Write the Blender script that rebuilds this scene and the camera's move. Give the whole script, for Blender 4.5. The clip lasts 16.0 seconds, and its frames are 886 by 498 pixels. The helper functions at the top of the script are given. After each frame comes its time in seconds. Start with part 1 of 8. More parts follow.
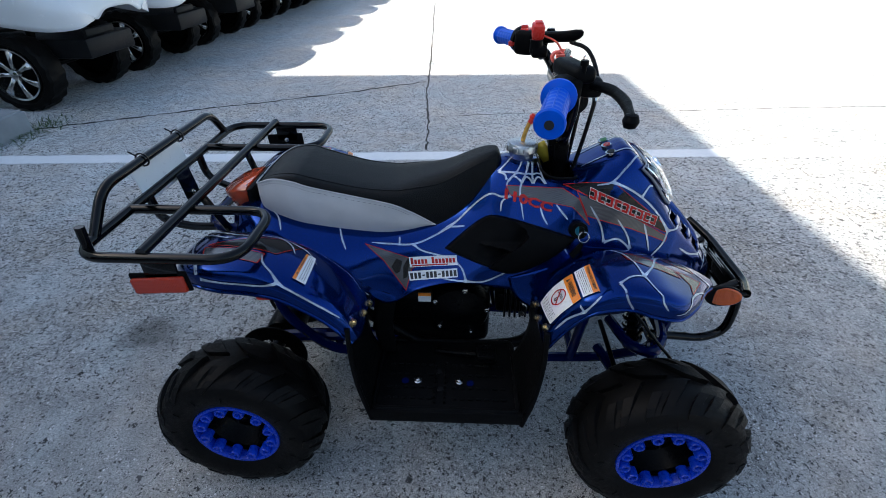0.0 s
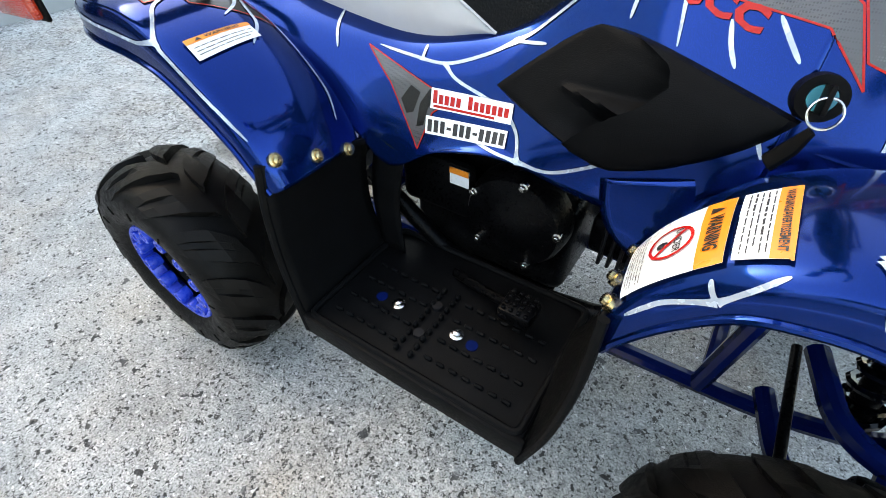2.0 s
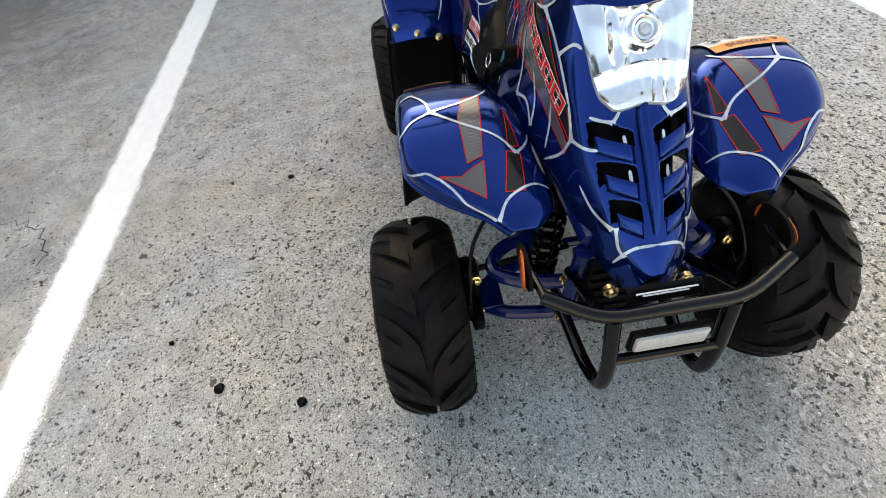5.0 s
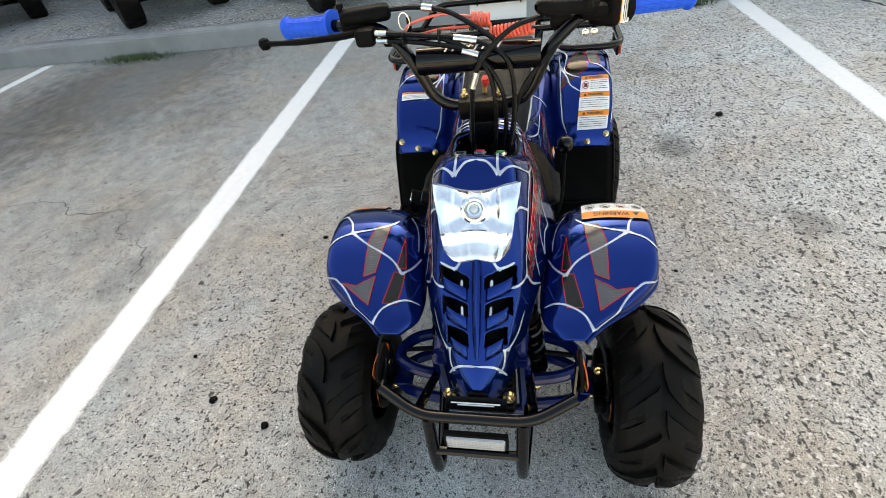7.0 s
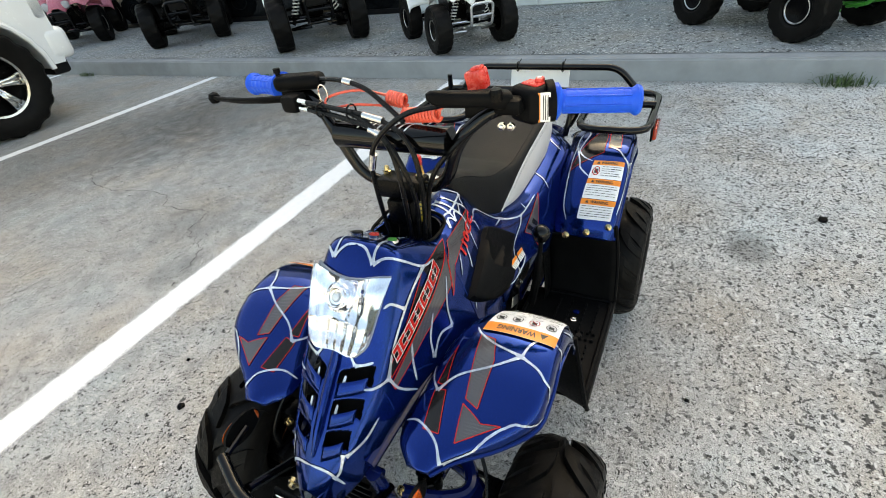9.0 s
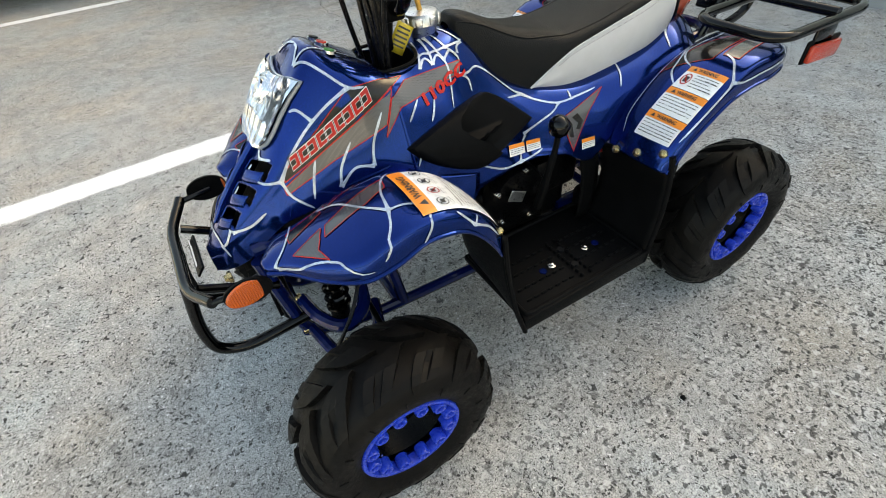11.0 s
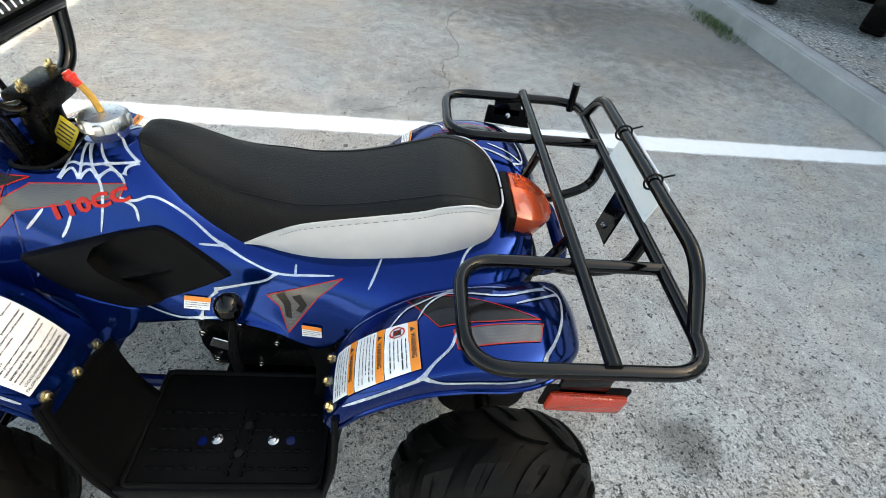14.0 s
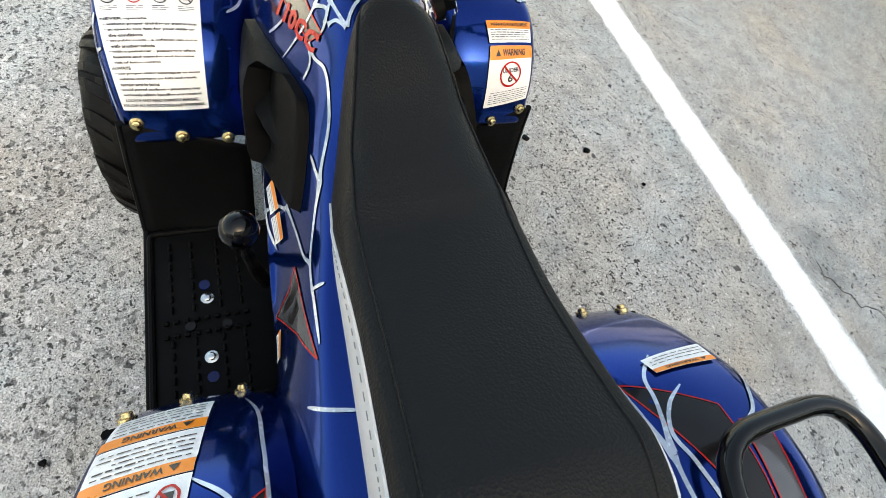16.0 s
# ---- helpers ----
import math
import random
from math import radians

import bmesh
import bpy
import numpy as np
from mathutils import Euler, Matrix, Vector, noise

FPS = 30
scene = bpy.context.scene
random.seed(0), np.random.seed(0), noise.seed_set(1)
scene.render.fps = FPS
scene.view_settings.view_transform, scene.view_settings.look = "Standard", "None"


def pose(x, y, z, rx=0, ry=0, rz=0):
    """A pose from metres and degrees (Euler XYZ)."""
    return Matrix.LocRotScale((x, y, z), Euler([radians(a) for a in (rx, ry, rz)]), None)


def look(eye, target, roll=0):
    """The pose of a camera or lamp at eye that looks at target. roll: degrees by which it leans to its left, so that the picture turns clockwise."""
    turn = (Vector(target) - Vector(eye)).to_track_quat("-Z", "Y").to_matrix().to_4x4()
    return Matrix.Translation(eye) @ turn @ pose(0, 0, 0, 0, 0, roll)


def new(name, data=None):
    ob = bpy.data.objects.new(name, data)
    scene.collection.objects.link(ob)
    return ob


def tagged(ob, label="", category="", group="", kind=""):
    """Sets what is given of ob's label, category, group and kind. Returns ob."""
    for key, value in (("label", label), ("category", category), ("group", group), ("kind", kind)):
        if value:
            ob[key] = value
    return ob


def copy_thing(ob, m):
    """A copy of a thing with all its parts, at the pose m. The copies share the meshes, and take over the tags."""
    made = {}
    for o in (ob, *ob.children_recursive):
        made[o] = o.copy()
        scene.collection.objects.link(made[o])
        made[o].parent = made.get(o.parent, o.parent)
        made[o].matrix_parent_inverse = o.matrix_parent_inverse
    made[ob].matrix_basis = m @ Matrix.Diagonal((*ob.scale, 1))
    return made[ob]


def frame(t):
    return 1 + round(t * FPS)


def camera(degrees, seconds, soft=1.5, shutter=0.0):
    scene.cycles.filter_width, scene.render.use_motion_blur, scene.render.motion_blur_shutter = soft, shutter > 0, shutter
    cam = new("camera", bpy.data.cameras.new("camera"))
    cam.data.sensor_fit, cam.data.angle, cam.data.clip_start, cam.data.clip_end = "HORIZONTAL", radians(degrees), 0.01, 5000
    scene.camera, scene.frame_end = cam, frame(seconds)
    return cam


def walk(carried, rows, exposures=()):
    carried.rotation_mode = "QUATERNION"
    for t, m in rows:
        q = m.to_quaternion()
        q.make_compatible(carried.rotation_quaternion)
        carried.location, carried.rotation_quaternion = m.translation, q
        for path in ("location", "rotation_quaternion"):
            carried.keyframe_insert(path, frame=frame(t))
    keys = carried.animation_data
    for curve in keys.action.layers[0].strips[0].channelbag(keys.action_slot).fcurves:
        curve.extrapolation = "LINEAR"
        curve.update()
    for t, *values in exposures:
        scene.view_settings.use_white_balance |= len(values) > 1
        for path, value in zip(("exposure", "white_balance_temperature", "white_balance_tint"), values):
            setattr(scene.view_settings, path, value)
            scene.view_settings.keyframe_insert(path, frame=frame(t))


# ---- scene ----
cam = camera(86.3, 16.0, 0.7)
EXPOSURES = [
    (0.0, 1.55, 6300, 6), (0.5, 1.95, 6400, 6), (1.0, 2.75, 6700, 6), (1.5, 3.2, 7600, 4), (2.0, 3.4, 8300, 4), (2.6, 3.4, 8600, 5), (3.1, 3.15, 8800, 6),
    (5.5, 2.60, 9600, 6), (9.0, 2.68, 9300, 4), (11.5, 2.58, 9200, 3), (13.0, 2.74, 8700, 3), (14.5, 2.80, 8700, 3), (16.0, 2.72, 8800, 3),
]
PATH = [
    (0, (0.041, -0.955, 1.086), (-0.044, 0.707, -0.023), -0.6),
    (0.5, (0.091, -0.774, 1.03), (-0.137, 0.837, -0.134), -1.4),
    (1, (0.102, -0.577, 0.926), (-0.303, 0.937, -0.316), -1.5),
    (1.5, (0.124, -0.516, 0.805), (-0.466, 0.876, -0.504), -0.7),
    (2, (0.231, -0.543, 0.737), (-0.591, 0.664, -0.629), -0.9),
    (2.5, (0.428, -0.609, 0.715), (-0.563, 0.456, -0.657), -2.1),
    (3, (0.581, -0.626, 0.701), (-0.476, 0.279, -0.736), -0.8),
    (3.2, (0.644, -0.613, 0.702), (-0.445, 0.213, -0.759), -1.6),
    (5.3, (0.986, -0.204, 0.962), (-0.351, -0.27, -0.523), -8.5),
    (5.5, (0.991, -0.162, 0.971), (-0.347, -0.278, -0.511), -8.5),
    (6, (1.024, -0.013, 0.993), (-0.312, -0.243, -0.478), -8.8),
    (6.5, (1.048, 0.075, 1.025), (-0.324, -0.231, -0.398), -9.2),
    (7, (1.052, 0.101, 1.123), (-0.414, -0.267, -0.186), -9.3),
    (7.5, (1.069, 0.12, 1.172), (-0.474, -0.277, -0.036), -8.5),
    (8, (1.045, 0.198, 1.144), (-0.526, -0.268, -0.003), -8.5),
    (8.5, (0.913, 0.325, 1.127), (-0.615, -0.279, -0.014), -8.9),
    (9, (0.837, 0.433, 1.111), (-0.573, -0.406, -0.031), -8.0),
    (9.2, (0.825, 0.487, 1.106), (-0.515, -0.45, -0.045), -7.7),
    (11.3, (0.457, 0.791, 0.957), (-0.129, -0.535, -0.421), -5.9),
    (11.5, (0.384, 0.81, 0.983), (-0.151, -0.542, -0.391), -6.1),
    (12, (0.211, 0.854, 1.027), (-0.212, -0.579, -0.303), -5.9),
    (12.5, (0.114, 0.832, 1.046), (-0.299, -0.633, -0.251), -5.5),
    (13, (0.013, 0.768, 1.069), (-0.462, -0.68, -0.227), -2.8),
    (13.5, (-0.113, 0.715, 1.078), (-0.529, -0.735, -0.235), 1.8),
    (14, (-0.253, 0.627, 1.08), (-0.444, -0.813, -0.294), 8.3),
    (14.5, (-0.323, 0.486, 1.065), (-0.245, -0.881, -0.392), 15.3),
    (15, (-0.344, 0.331, 1.035), (-0.012, -0.865, -0.534), 23.9),
    (15.5, (-0.327, 0.236, 1.006), (0.256, -0.735, -0.643), 28.6),
    (16, (-0.298, 0.153, 0.98), (0.53, -0.523, -0.71), 26.3),
]
walk(cam, [(t, look(eye, target, roll)) for t, eye, target, roll in PATH], EXPOSURES)

# ---- light ----
SUN_ELEVATION = radians(38)
SUN_AZIMUTH = Vector((1.0, 0.06, 0)).normalized()  # the way in which shadows fall
world = bpy.data.worlds.new("world")
scene.world = world
world.use_nodes = True
wn = world.node_tree.nodes
sky = wn.new("ShaderNodeTexSky")
sky.sky_type = "NISHITA"
sky.sun_disc = False
sky.sun_elevation = SUN_ELEVATION
sky.sun_rotation = math.atan2(-SUN_AZIMUTH.x, -SUN_AZIMUTH.y)
sky.air_density, sky.dust_density, sky.ozone_density = 1.0, 3.0, 0.7
wn["Background"].inputs["Strength"].default_value = 0.10
world.node_tree.links.new(sky.outputs["Color"], wn["Background"].inputs["Color"])
sun_data = bpy.data.lights.new("sun", "SUN")
sun_data.energy, sun_data.angle, sun_data.color = 5.0, radians(0.53), (1.0, 0.94, 0.86)
sun = new("sun", sun_data)
down = Vector((SUN_AZIMUTH.x * math.cos(SUN_ELEVATION), SUN_AZIMUTH.y * math.cos(SUN_ELEVATION), -math.sin(SUN_ELEVATION)))
sun.rotation_euler = down.to_track_quat("-Z", "Y").to_euler()
sun.location = (-12, 0, 12)


# ---- materials ----
def nodes_of(name):
    m = bpy.data.materials.new(name)
    m.use_nodes = True
    nt = m.node_tree
    return m, nt, nt.nodes["Principled BSDF"]


def link(nt, a, b):
    nt.links.new(a, b)


def ramp(nt, fac, stops):
    r = nt.nodes.new("ShaderNodeValToRGB")
    while len(r.color_ramp.elements) < len(stops):
        r.color_ramp.elements.new(0.5)
    for e, (p, c) in zip(r.color_ramp.elements, stops):
        e.position = p
        e.color = (c, c, c, 1) if isinstance(c, (int, float)) else (*c, 1)
    link(nt, fac, r.inputs["Fac"])
    return r.outputs["Color"]


def mixed(nt, fac, a, b, blend="MIX"):
    n = nt.nodes.new("ShaderNodeMix")
    n.data_type, n.blend_type = "RGBA", blend
    for socket, v in ((n.inputs[0], fac), (n.inputs[6], a), (n.inputs[7], b)):
        if isinstance(v, (int, float)):
            socket.default_value = v
        elif isinstance(v, tuple):
            socket.default_value = (*v, 1)
        else:
            link(nt, v, socket)
    return n.outputs[2]


def maths(nt, op, a, b=0.0, clamp=False):
    n = nt.nodes.new("ShaderNodeMath")
    n.operation, n.use_clamp = op, clamp
    for socket, v in zip(n.inputs, (a, b)):
        if isinstance(v, (int, float)):
            socket.default_value = v
        else:
            link(nt, v, socket)
    return n.outputs[0]


def noise_tex(nt, scale, detail=4.0, rough=0.55, coords=None):
    n = nt.nodes.new("ShaderNodeTexNoise")
    n.inputs["Scale"].default_value, n.inputs["Detail"].default_value, n.inputs["Roughness"].default_value = scale, detail, rough
    if coords is None:
        coords = nt.nodes.new("ShaderNodeTexCoord").outputs["Object"]
    link(nt, coords, n.inputs["Vector"])
    return n.outputs["Fac"]


def bump(nt, bsdf, height, strength, distance=0.002):
    b = nt.nodes.new("ShaderNodeBump")
    b.inputs["Strength"].default_value, b.inputs["Distance"].default_value = strength, distance
    link(nt, height, b.inputs["Height"])
    link(nt, b.outputs["Normal"], bsdf.inputs["Normal"])


def pbr(name, col, rough, metal=0.0, coat=0.0, var=0.15, scale=9.0, grain=0.0, grain_scale=500.0, rvar=0.1, spec=0.5):
    """Colour with blotches at one scale, worn gloss at another, and a fine grain."""
    m, nt, b = nodes_of(name)
    co = nt.nodes.new("ShaderNodeTexCoord").outputs["Object"]
    big, small = noise_tex(nt, scale, 5, coords=co), noise_tex(nt, scale * 7, 3, coords=co)
    dark = tuple(c * (1 - var) for c in col)
    light = tuple(min(1.0, c * (1 + var)) for c in col)
    link(nt, mixed(nt, ramp(nt, big, [(0.3, 0.0), (0.7, 1.0)]), dark, light), b.inputs["Base Color"])
    link(nt, ramp(nt, small, [(0.3, max(0.02, rough - rvar)), (0.75, min(1.0, rough + rvar))]), b.inputs["Roughness"])
    b.inputs["Metallic"].default_value = metal
    b.inputs["Specular IOR Level"].default_value = spec
    b.inputs["Coat Weight"].default_value = coat
    b.inputs["Coat Roughness"].default_value = 0.05
    if grain:
        bump(nt, b, noise_tex(nt, grain_scale, 2, coords=co), grain)
    return m


BLUE = pbr("glossy_blue_plastic", (0.0002, 0.021, 0.148), 0.14, metal=0.84, coat=0.20, var=0.08, scale=5, rvar=0.03, spec=0.10)
FRAME_BLUE = pbr("blue_frame_paint", (0.0006, 0.006, 0.060), 0.2, coat=0.3, var=0.2, scale=25, rvar=0.08, spec=0.15)
RIM_BLUE = pbr("blue_rim_paint", (0.003, 0.040, 0.46), 0.3, var=0.2, scale=30, spec=0.4)
GRIP_BLUE = pbr("blue_grip_rubber", (0.001, 0.085, 0.60), 0.42, var=0.1, scale=30, grain=0.12, spec=0.16)
WEB = pbr("silver_web_print", (0.40, 0.45, 0.52), 0.25, metal=0.30, coat=0.2, var=0.35, scale=22)
DECAL_RED = pbr("red_decal", (0.42, 0.012, 0.010), 0.25, coat=0.1, var=0.1, spec=0.2)
WHITE_INK = pbr("white_decal_print", (0.78, 0.78, 0.78), 0.35, var=0.05)
BLACK_INK = pbr("black_print", (0.012, 0.012, 0.013), 0.4, var=0.1)
ORANGE_INK = pbr("orange_warning_print", (0.80, 0.23, 0.02), 0.35, var=0.06)
LABEL_WHITE = pbr("white_label_film", (0.74, 0.75, 0.76), 0.32, var=0.05, scale=20)
YELLOW = pbr("yellow_tag", (0.55, 0.42, 0.04), 0.4)
BLACK_PLASTIC = pbr("black_moulded_plastic", (0.0038, 0.0039, 0.0042), 0.48, var=0.25, scale=30, grain=0.2, grain_scale=900, spec=0.045)
BLACK_GLOSS = pbr("black_powder_coat", (0.002, 0.002, 0.0022), 0.10, var=0.2, scale=40, rvar=0.05, spec=0.26)
BLACK_METAL = pbr("black_engine_metal", (0.0018, 0.0018, 0.0021), 0.32, metal=0.0, var=0.3, scale=40, grain=0.1, spec=0.07)
CABLE = pbr("black_cable", (0.003, 0.003, 0.0033), 0.3, var=0.2, scale=60, spec=0.15)
RUBBER = pbr("tyre_rubber", (0.0044, 0.0039, 0.0036), 0.50, var=0.4, scale=16, grain=0.25, grain_scale=700, rvar=0.12, spec=0.10)
CHROME = pbr("zinc_plated_steel", (0.62, 0.61, 0.58), 0.2, metal=1.0, var=0.1, scale=60)
GOLD_BOLT = pbr("yellow_zinc_bolt", (0.52, 0.40, 0.20), 0.25, metal=1.0, var=0.25, scale=120)
ALU = pbr("cast_aluminium", (0.58, 0.58, 0.58), 0.34, metal=1.0, var=0.15, scale=60, grain=0.1)
BRASS = pbr("amber_hose", (0.55, 0.30, 0.06), 0.25, var=0.2, scale=60)
RED_PLASTIC = pbr("red_plastic", (0.62, 0.03, 0.02), 0.3, var=0.1, scale=40)
CORAL_COIL = pbr("coral_coil_cord", (0.75, 0.10, 0.06), 0.35, var=0.1, scale=40)
WHITE_PAINT = pbr("white_vehicle_paint", (0.76, 0.76, 0.76), 0.22, coat=0.4, var=0.04, scale=3)
SEAT_GREY = pbr("light_grey_vinyl", (0.50, 0.50, 0.51), 0.5, var=0.07, scale=18, grain=0.2, grain_scale=900)
THREAD = pbr("grey_thread", (0.22, 0.22, 0.23), 0.7)
GREEN_PAINT = pbr("green_frame_paint", (0.03, 0.22, 0.03), 0.35, var=0.15)
PINK_PAINT = pbr("pink_plastic", (0.45, 0.12, 0.17), 0.3, var=0.1)
DARK_PLASTIC = pbr("dark_grey_plastic", (0.008, 0.008, 0.009), 0.5, var=0.2, spec=0.15)


def seat_black_material():
    m, nt, b = nodes_of("black_seat_vinyl")
    co = nt.nodes.new("ShaderNodeTexCoord").outputs["Object"]
    link(nt, mixed(nt, noise_tex(nt, 14, coords=co), (0.0022, 0.0026, 0.0030), (0.0042, 0.0048, 0.0054)), b.inputs["Base Color"])
    b.inputs["Roughness"].default_value = 0.52
    b.inputs["Specular IOR Level"].default_value = 0.17
    v = nt.nodes.new("ShaderNodeTexVoronoi")
    v.inputs["Scale"].default_value = 430
    link(nt, co, v.inputs["Vector"])
    bump(nt, b, v.outputs["Distance"], 0.5, 0.0012)
    return m


def mesh_decal_material():
    """Grey halftone film with fine dots."""
    m, nt, b = nodes_of("grey_halftone_film")
    co = nt.nodes.new("ShaderNodeTexCoord").outputs["Object"]
    v = nt.nodes.new("ShaderNodeTexVoronoi")
    v.inputs["Scale"].default_value, v.inputs["Randomness"].default_value = 480, 0.1
    link(nt, co, v.inputs["Vector"])
    dots = ramp(nt, v.outputs["Distance"], [(0.25, 0.0), (0.45, 1.0)])
    shade = ramp(nt, noise_tex(nt, 9, 3, coords=co), [(0.35, (0.016, 0.016, 0.018)), (0.7, (0.11, 0.11, 0.12))])
    link(nt, mixed(nt, dots, shade, (0.05, 0.05, 0.055)), b.inputs["Base Color"])
    b.inputs["Roughness"].default_value = 0.22
    b.inputs["Coat Weight"].default_value = 0.4
    return m


def lens_material(name, col, rough=0.08, transmission=0.0, ridge=0.0):
    m, nt, b = nodes_of(name)
    co = nt.nodes.new("ShaderNodeTexCoord").outputs["Object"]
    link(nt, mixed(nt, noise_tex(nt, 40, coords=co), tuple(c * 0.85 for c in col), col), b.inputs["Base Color"])
    b.inputs["Roughness"].default_value = rough
    b.inputs["Transmission Weight"].default_value = transmission
    b.inputs["IOR"].default_value = 1.45
    b.inputs["Coat Weight"].default_value = 0.5
    if ridge:
        v = nt.nodes.new("ShaderNodeTexVoronoi")
        v.inputs["Scale"].default_value, v.inputs["Randomness"].default_value = ridge, 0.0
        link(nt, co, v.inputs["Vector"])
        bump(nt, b, v.outputs["Distance"], 0.9, 0.002)
    return m


SEAT_BLACK = seat_black_material()
HALFTONE = mesh_decal_material()
AMBER = lens_material("amber_reflector", (0.55, 0.085, 0.008), 0.15, ridge=330)
RED_REFLECT = lens_material("red_reflector", (0.42, 0.03, 0.012), 0.15, ridge=330)
CLEAR_REFLECT = lens_material("clear_reflector", (0.42, 0.42, 0.43), 0.12, ridge=170)
TAIL_RED = lens_material("red_tail_lens", (0.88, 0.125, 0.045), 0.05, 0.5)
GLASS = lens_material("clear_lamp_lens", (0.95, 0.97, 1.0), 0.03, 1.0)
MIRROR = pbr("lamp_reflector_mirror", (0.90, 0.92, 0.95), 0.10, metal=1.0, var=0.03, rvar=0.04)
CLEAR_RIM = lens_material("clear_lens_edge", (0.22, 0.25, 0.30), 0.08)


def shifted(nt, coords):
    n = nt.nodes.new("ShaderNodeVectorMath")
    n.operation = "ADD"
    link(nt, coords, n.inputs[0])
    n.inputs[1].default_value = (7.3, 3.1, 1.7)
    return n.outputs[0]


def concrete_material(name, base, stone_dark=0.30, patch=1.0, dark_patches=(), light_stones=0.10, grade=1.0, drift=0.0, clumps=0.0):
    """Worn concrete with exposed stones, in patches, with small stain marks and wide darker areas."""
    m, nt, b = nodes_of(name)
    co = nt.nodes.new("ShaderNodeTexCoord").outputs["Object"]
    wear = noise_tex(nt, 0.9, 6, 0.6, co)
    broad = noise_tex(nt, 0.35, 4, 0.5, co)
    hue = noise_tex(nt, 2.3, 5, 0.6, co)
    fine = noise_tex(nt, 290, 2, 0.6, co)
    coarse = noise_tex(nt, 120, 3, 0.65, co)
    mid = noise_tex(nt, 11, 7, 0.72, co)
    col = mixed(nt, ramp(nt, broad, [(0.3, 0.0), (0.7, 1.0)]), tuple(c * 0.84 for c in base), tuple(c * 1.14 for c in base))
    col = mixed(nt, 1.0, col, ramp(nt, hue, [(0.3, (1.08, 0.99, 0.89)), (0.5, (1.0, 1.0, 1.0)), (0.7, (0.91, 1.0, 1.04))]), "MULTIPLY")
    col = mixed(nt, 1.0, col, ramp(nt, mid, [(0.28, 0.62), (0.5, 0.97), (0.72, 1.22)]), "MULTIPLY")
    col = mixed(nt, 1.0, col, ramp(nt, coarse, [(0.28, 0.72), (0.48, 1.0), (0.72, 1.15)]), "MULTIPLY")
    col = mixed(nt, 1.0, col, ramp(nt, fine, [(0.30, 0.45), (0.5, 1.0), (0.70, 1.5)]), "MULTIPLY")
    if drift:  # the colour grows lighter along y, broken up by noise
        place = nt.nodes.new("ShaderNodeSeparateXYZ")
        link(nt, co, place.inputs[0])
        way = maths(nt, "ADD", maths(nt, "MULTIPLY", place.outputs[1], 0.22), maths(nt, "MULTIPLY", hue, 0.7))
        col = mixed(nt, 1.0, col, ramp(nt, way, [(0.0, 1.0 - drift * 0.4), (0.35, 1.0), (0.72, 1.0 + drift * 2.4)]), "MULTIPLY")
    height = maths(nt, "ADD", fine, coarse)
    shown = ramp(nt, wear, [(0.36, 0.22), (0.62, 1.0)])
    layers = (
        (92.0, stone_dark * 0.75, (0.014, 0.013, 0.012)),
        (140.0, stone_dark * 0.85, (0.018, 0.017, 0.016)),
        (230.0, stone_dark * 0.8, (0.03, 0.028, 0.026)),
        (170.0, light_stones, (0.66, 0.64, 0.61)),
        (52.0, stone_dark * 0.16, (0.016, 0.016, 0.016)),
    )
    for scale, part, dark in layers:
        scale /= grade
        warp = nt.nodes.new("ShaderNodeTexNoise")
        warp.inputs["Scale"].default_value = scale * 1.3
        link(nt, co, warp.inputs["Vector"])
        shift = nt.nodes.new("ShaderNodeVectorMath")
        shift.operation = "MULTIPLY_ADD"
        link(nt, warp.outputs["Color"], shift.inputs[0])
        shift.inputs[1].default_value = (1.9 / scale,) * 3
        link(nt, co, shift.inputs[2])
        v = nt.nodes.new("ShaderNodeTexVoronoi")
        v.inputs["Scale"].default_value = scale
        link(nt, shift.outputs[0], v.inputs["Vector"])
        split = nt.nodes.new("ShaderNodeSeparateColor")
        link(nt, v.outputs["Color"], split.inputs[0])
        chosen = maths(nt, "LESS_THAN", split.outputs[0], maths(nt, "MULTIPLY", shown, part))
        size = maths(nt, "LESS_THAN", v.outputs["Distance"], maths(nt, "ADD", maths(nt, "MULTIPLY", split.outputs[1], 0.30), 0.14))
        mask = maths(nt, "MULTIPLY", chosen, size)
        tone = mixed(nt, ramp(nt, split.outputs[2], [(0.4, 0.0), (1.0, 1.0)]), dark, tuple(min(0.8, c * 4.5) for c in dark))
        col = mixed(nt, maths(nt, "MULTIPLY", mask, 0.92), col, tone)
        height = maths(nt, "SUBTRACT" if dark[0] < 0.3 else "ADD", height, maths(nt, "MULTIPLY", mask, 0.9))
    if clumps:  # coarse dark stones laid bare, densest beyond the bay's middle
        place = nt.nodes.new("ShaderNodeSeparateXYZ")
        link(nt, co, place.inputs[0])
        where = maths(nt, "MULTIPLY", ramp(nt, maths(nt, "ADD", maths(nt, "MULTIPLY", place.outputs[1], 0.25), maths(nt, "MULTIPLY", wear, 0.5)), [(0.16, 0.16), (0.46, 1.0)]), clumps)
        for scale, level, tone in ((44.0, 0.622, (0.018, 0.017, 0.016)), (84.0, 0.618, (0.015, 0.014, 0.013)), (66.0, 0.635, (0.70, 0.69, 0.67))):
            grain = noise_tex(nt, scale, 2.0, 0.45, co if tone[0] < 0.3 else shifted(nt, co))
            bare = maths(nt, "MULTIPLY", ramp(nt, grain, [(level - 0.02, 0.0), (level + 0.03, 1.0)]), where)
            col = mixed(nt, maths(nt, "MULTIPLY", bare, 0.85), col, tone)
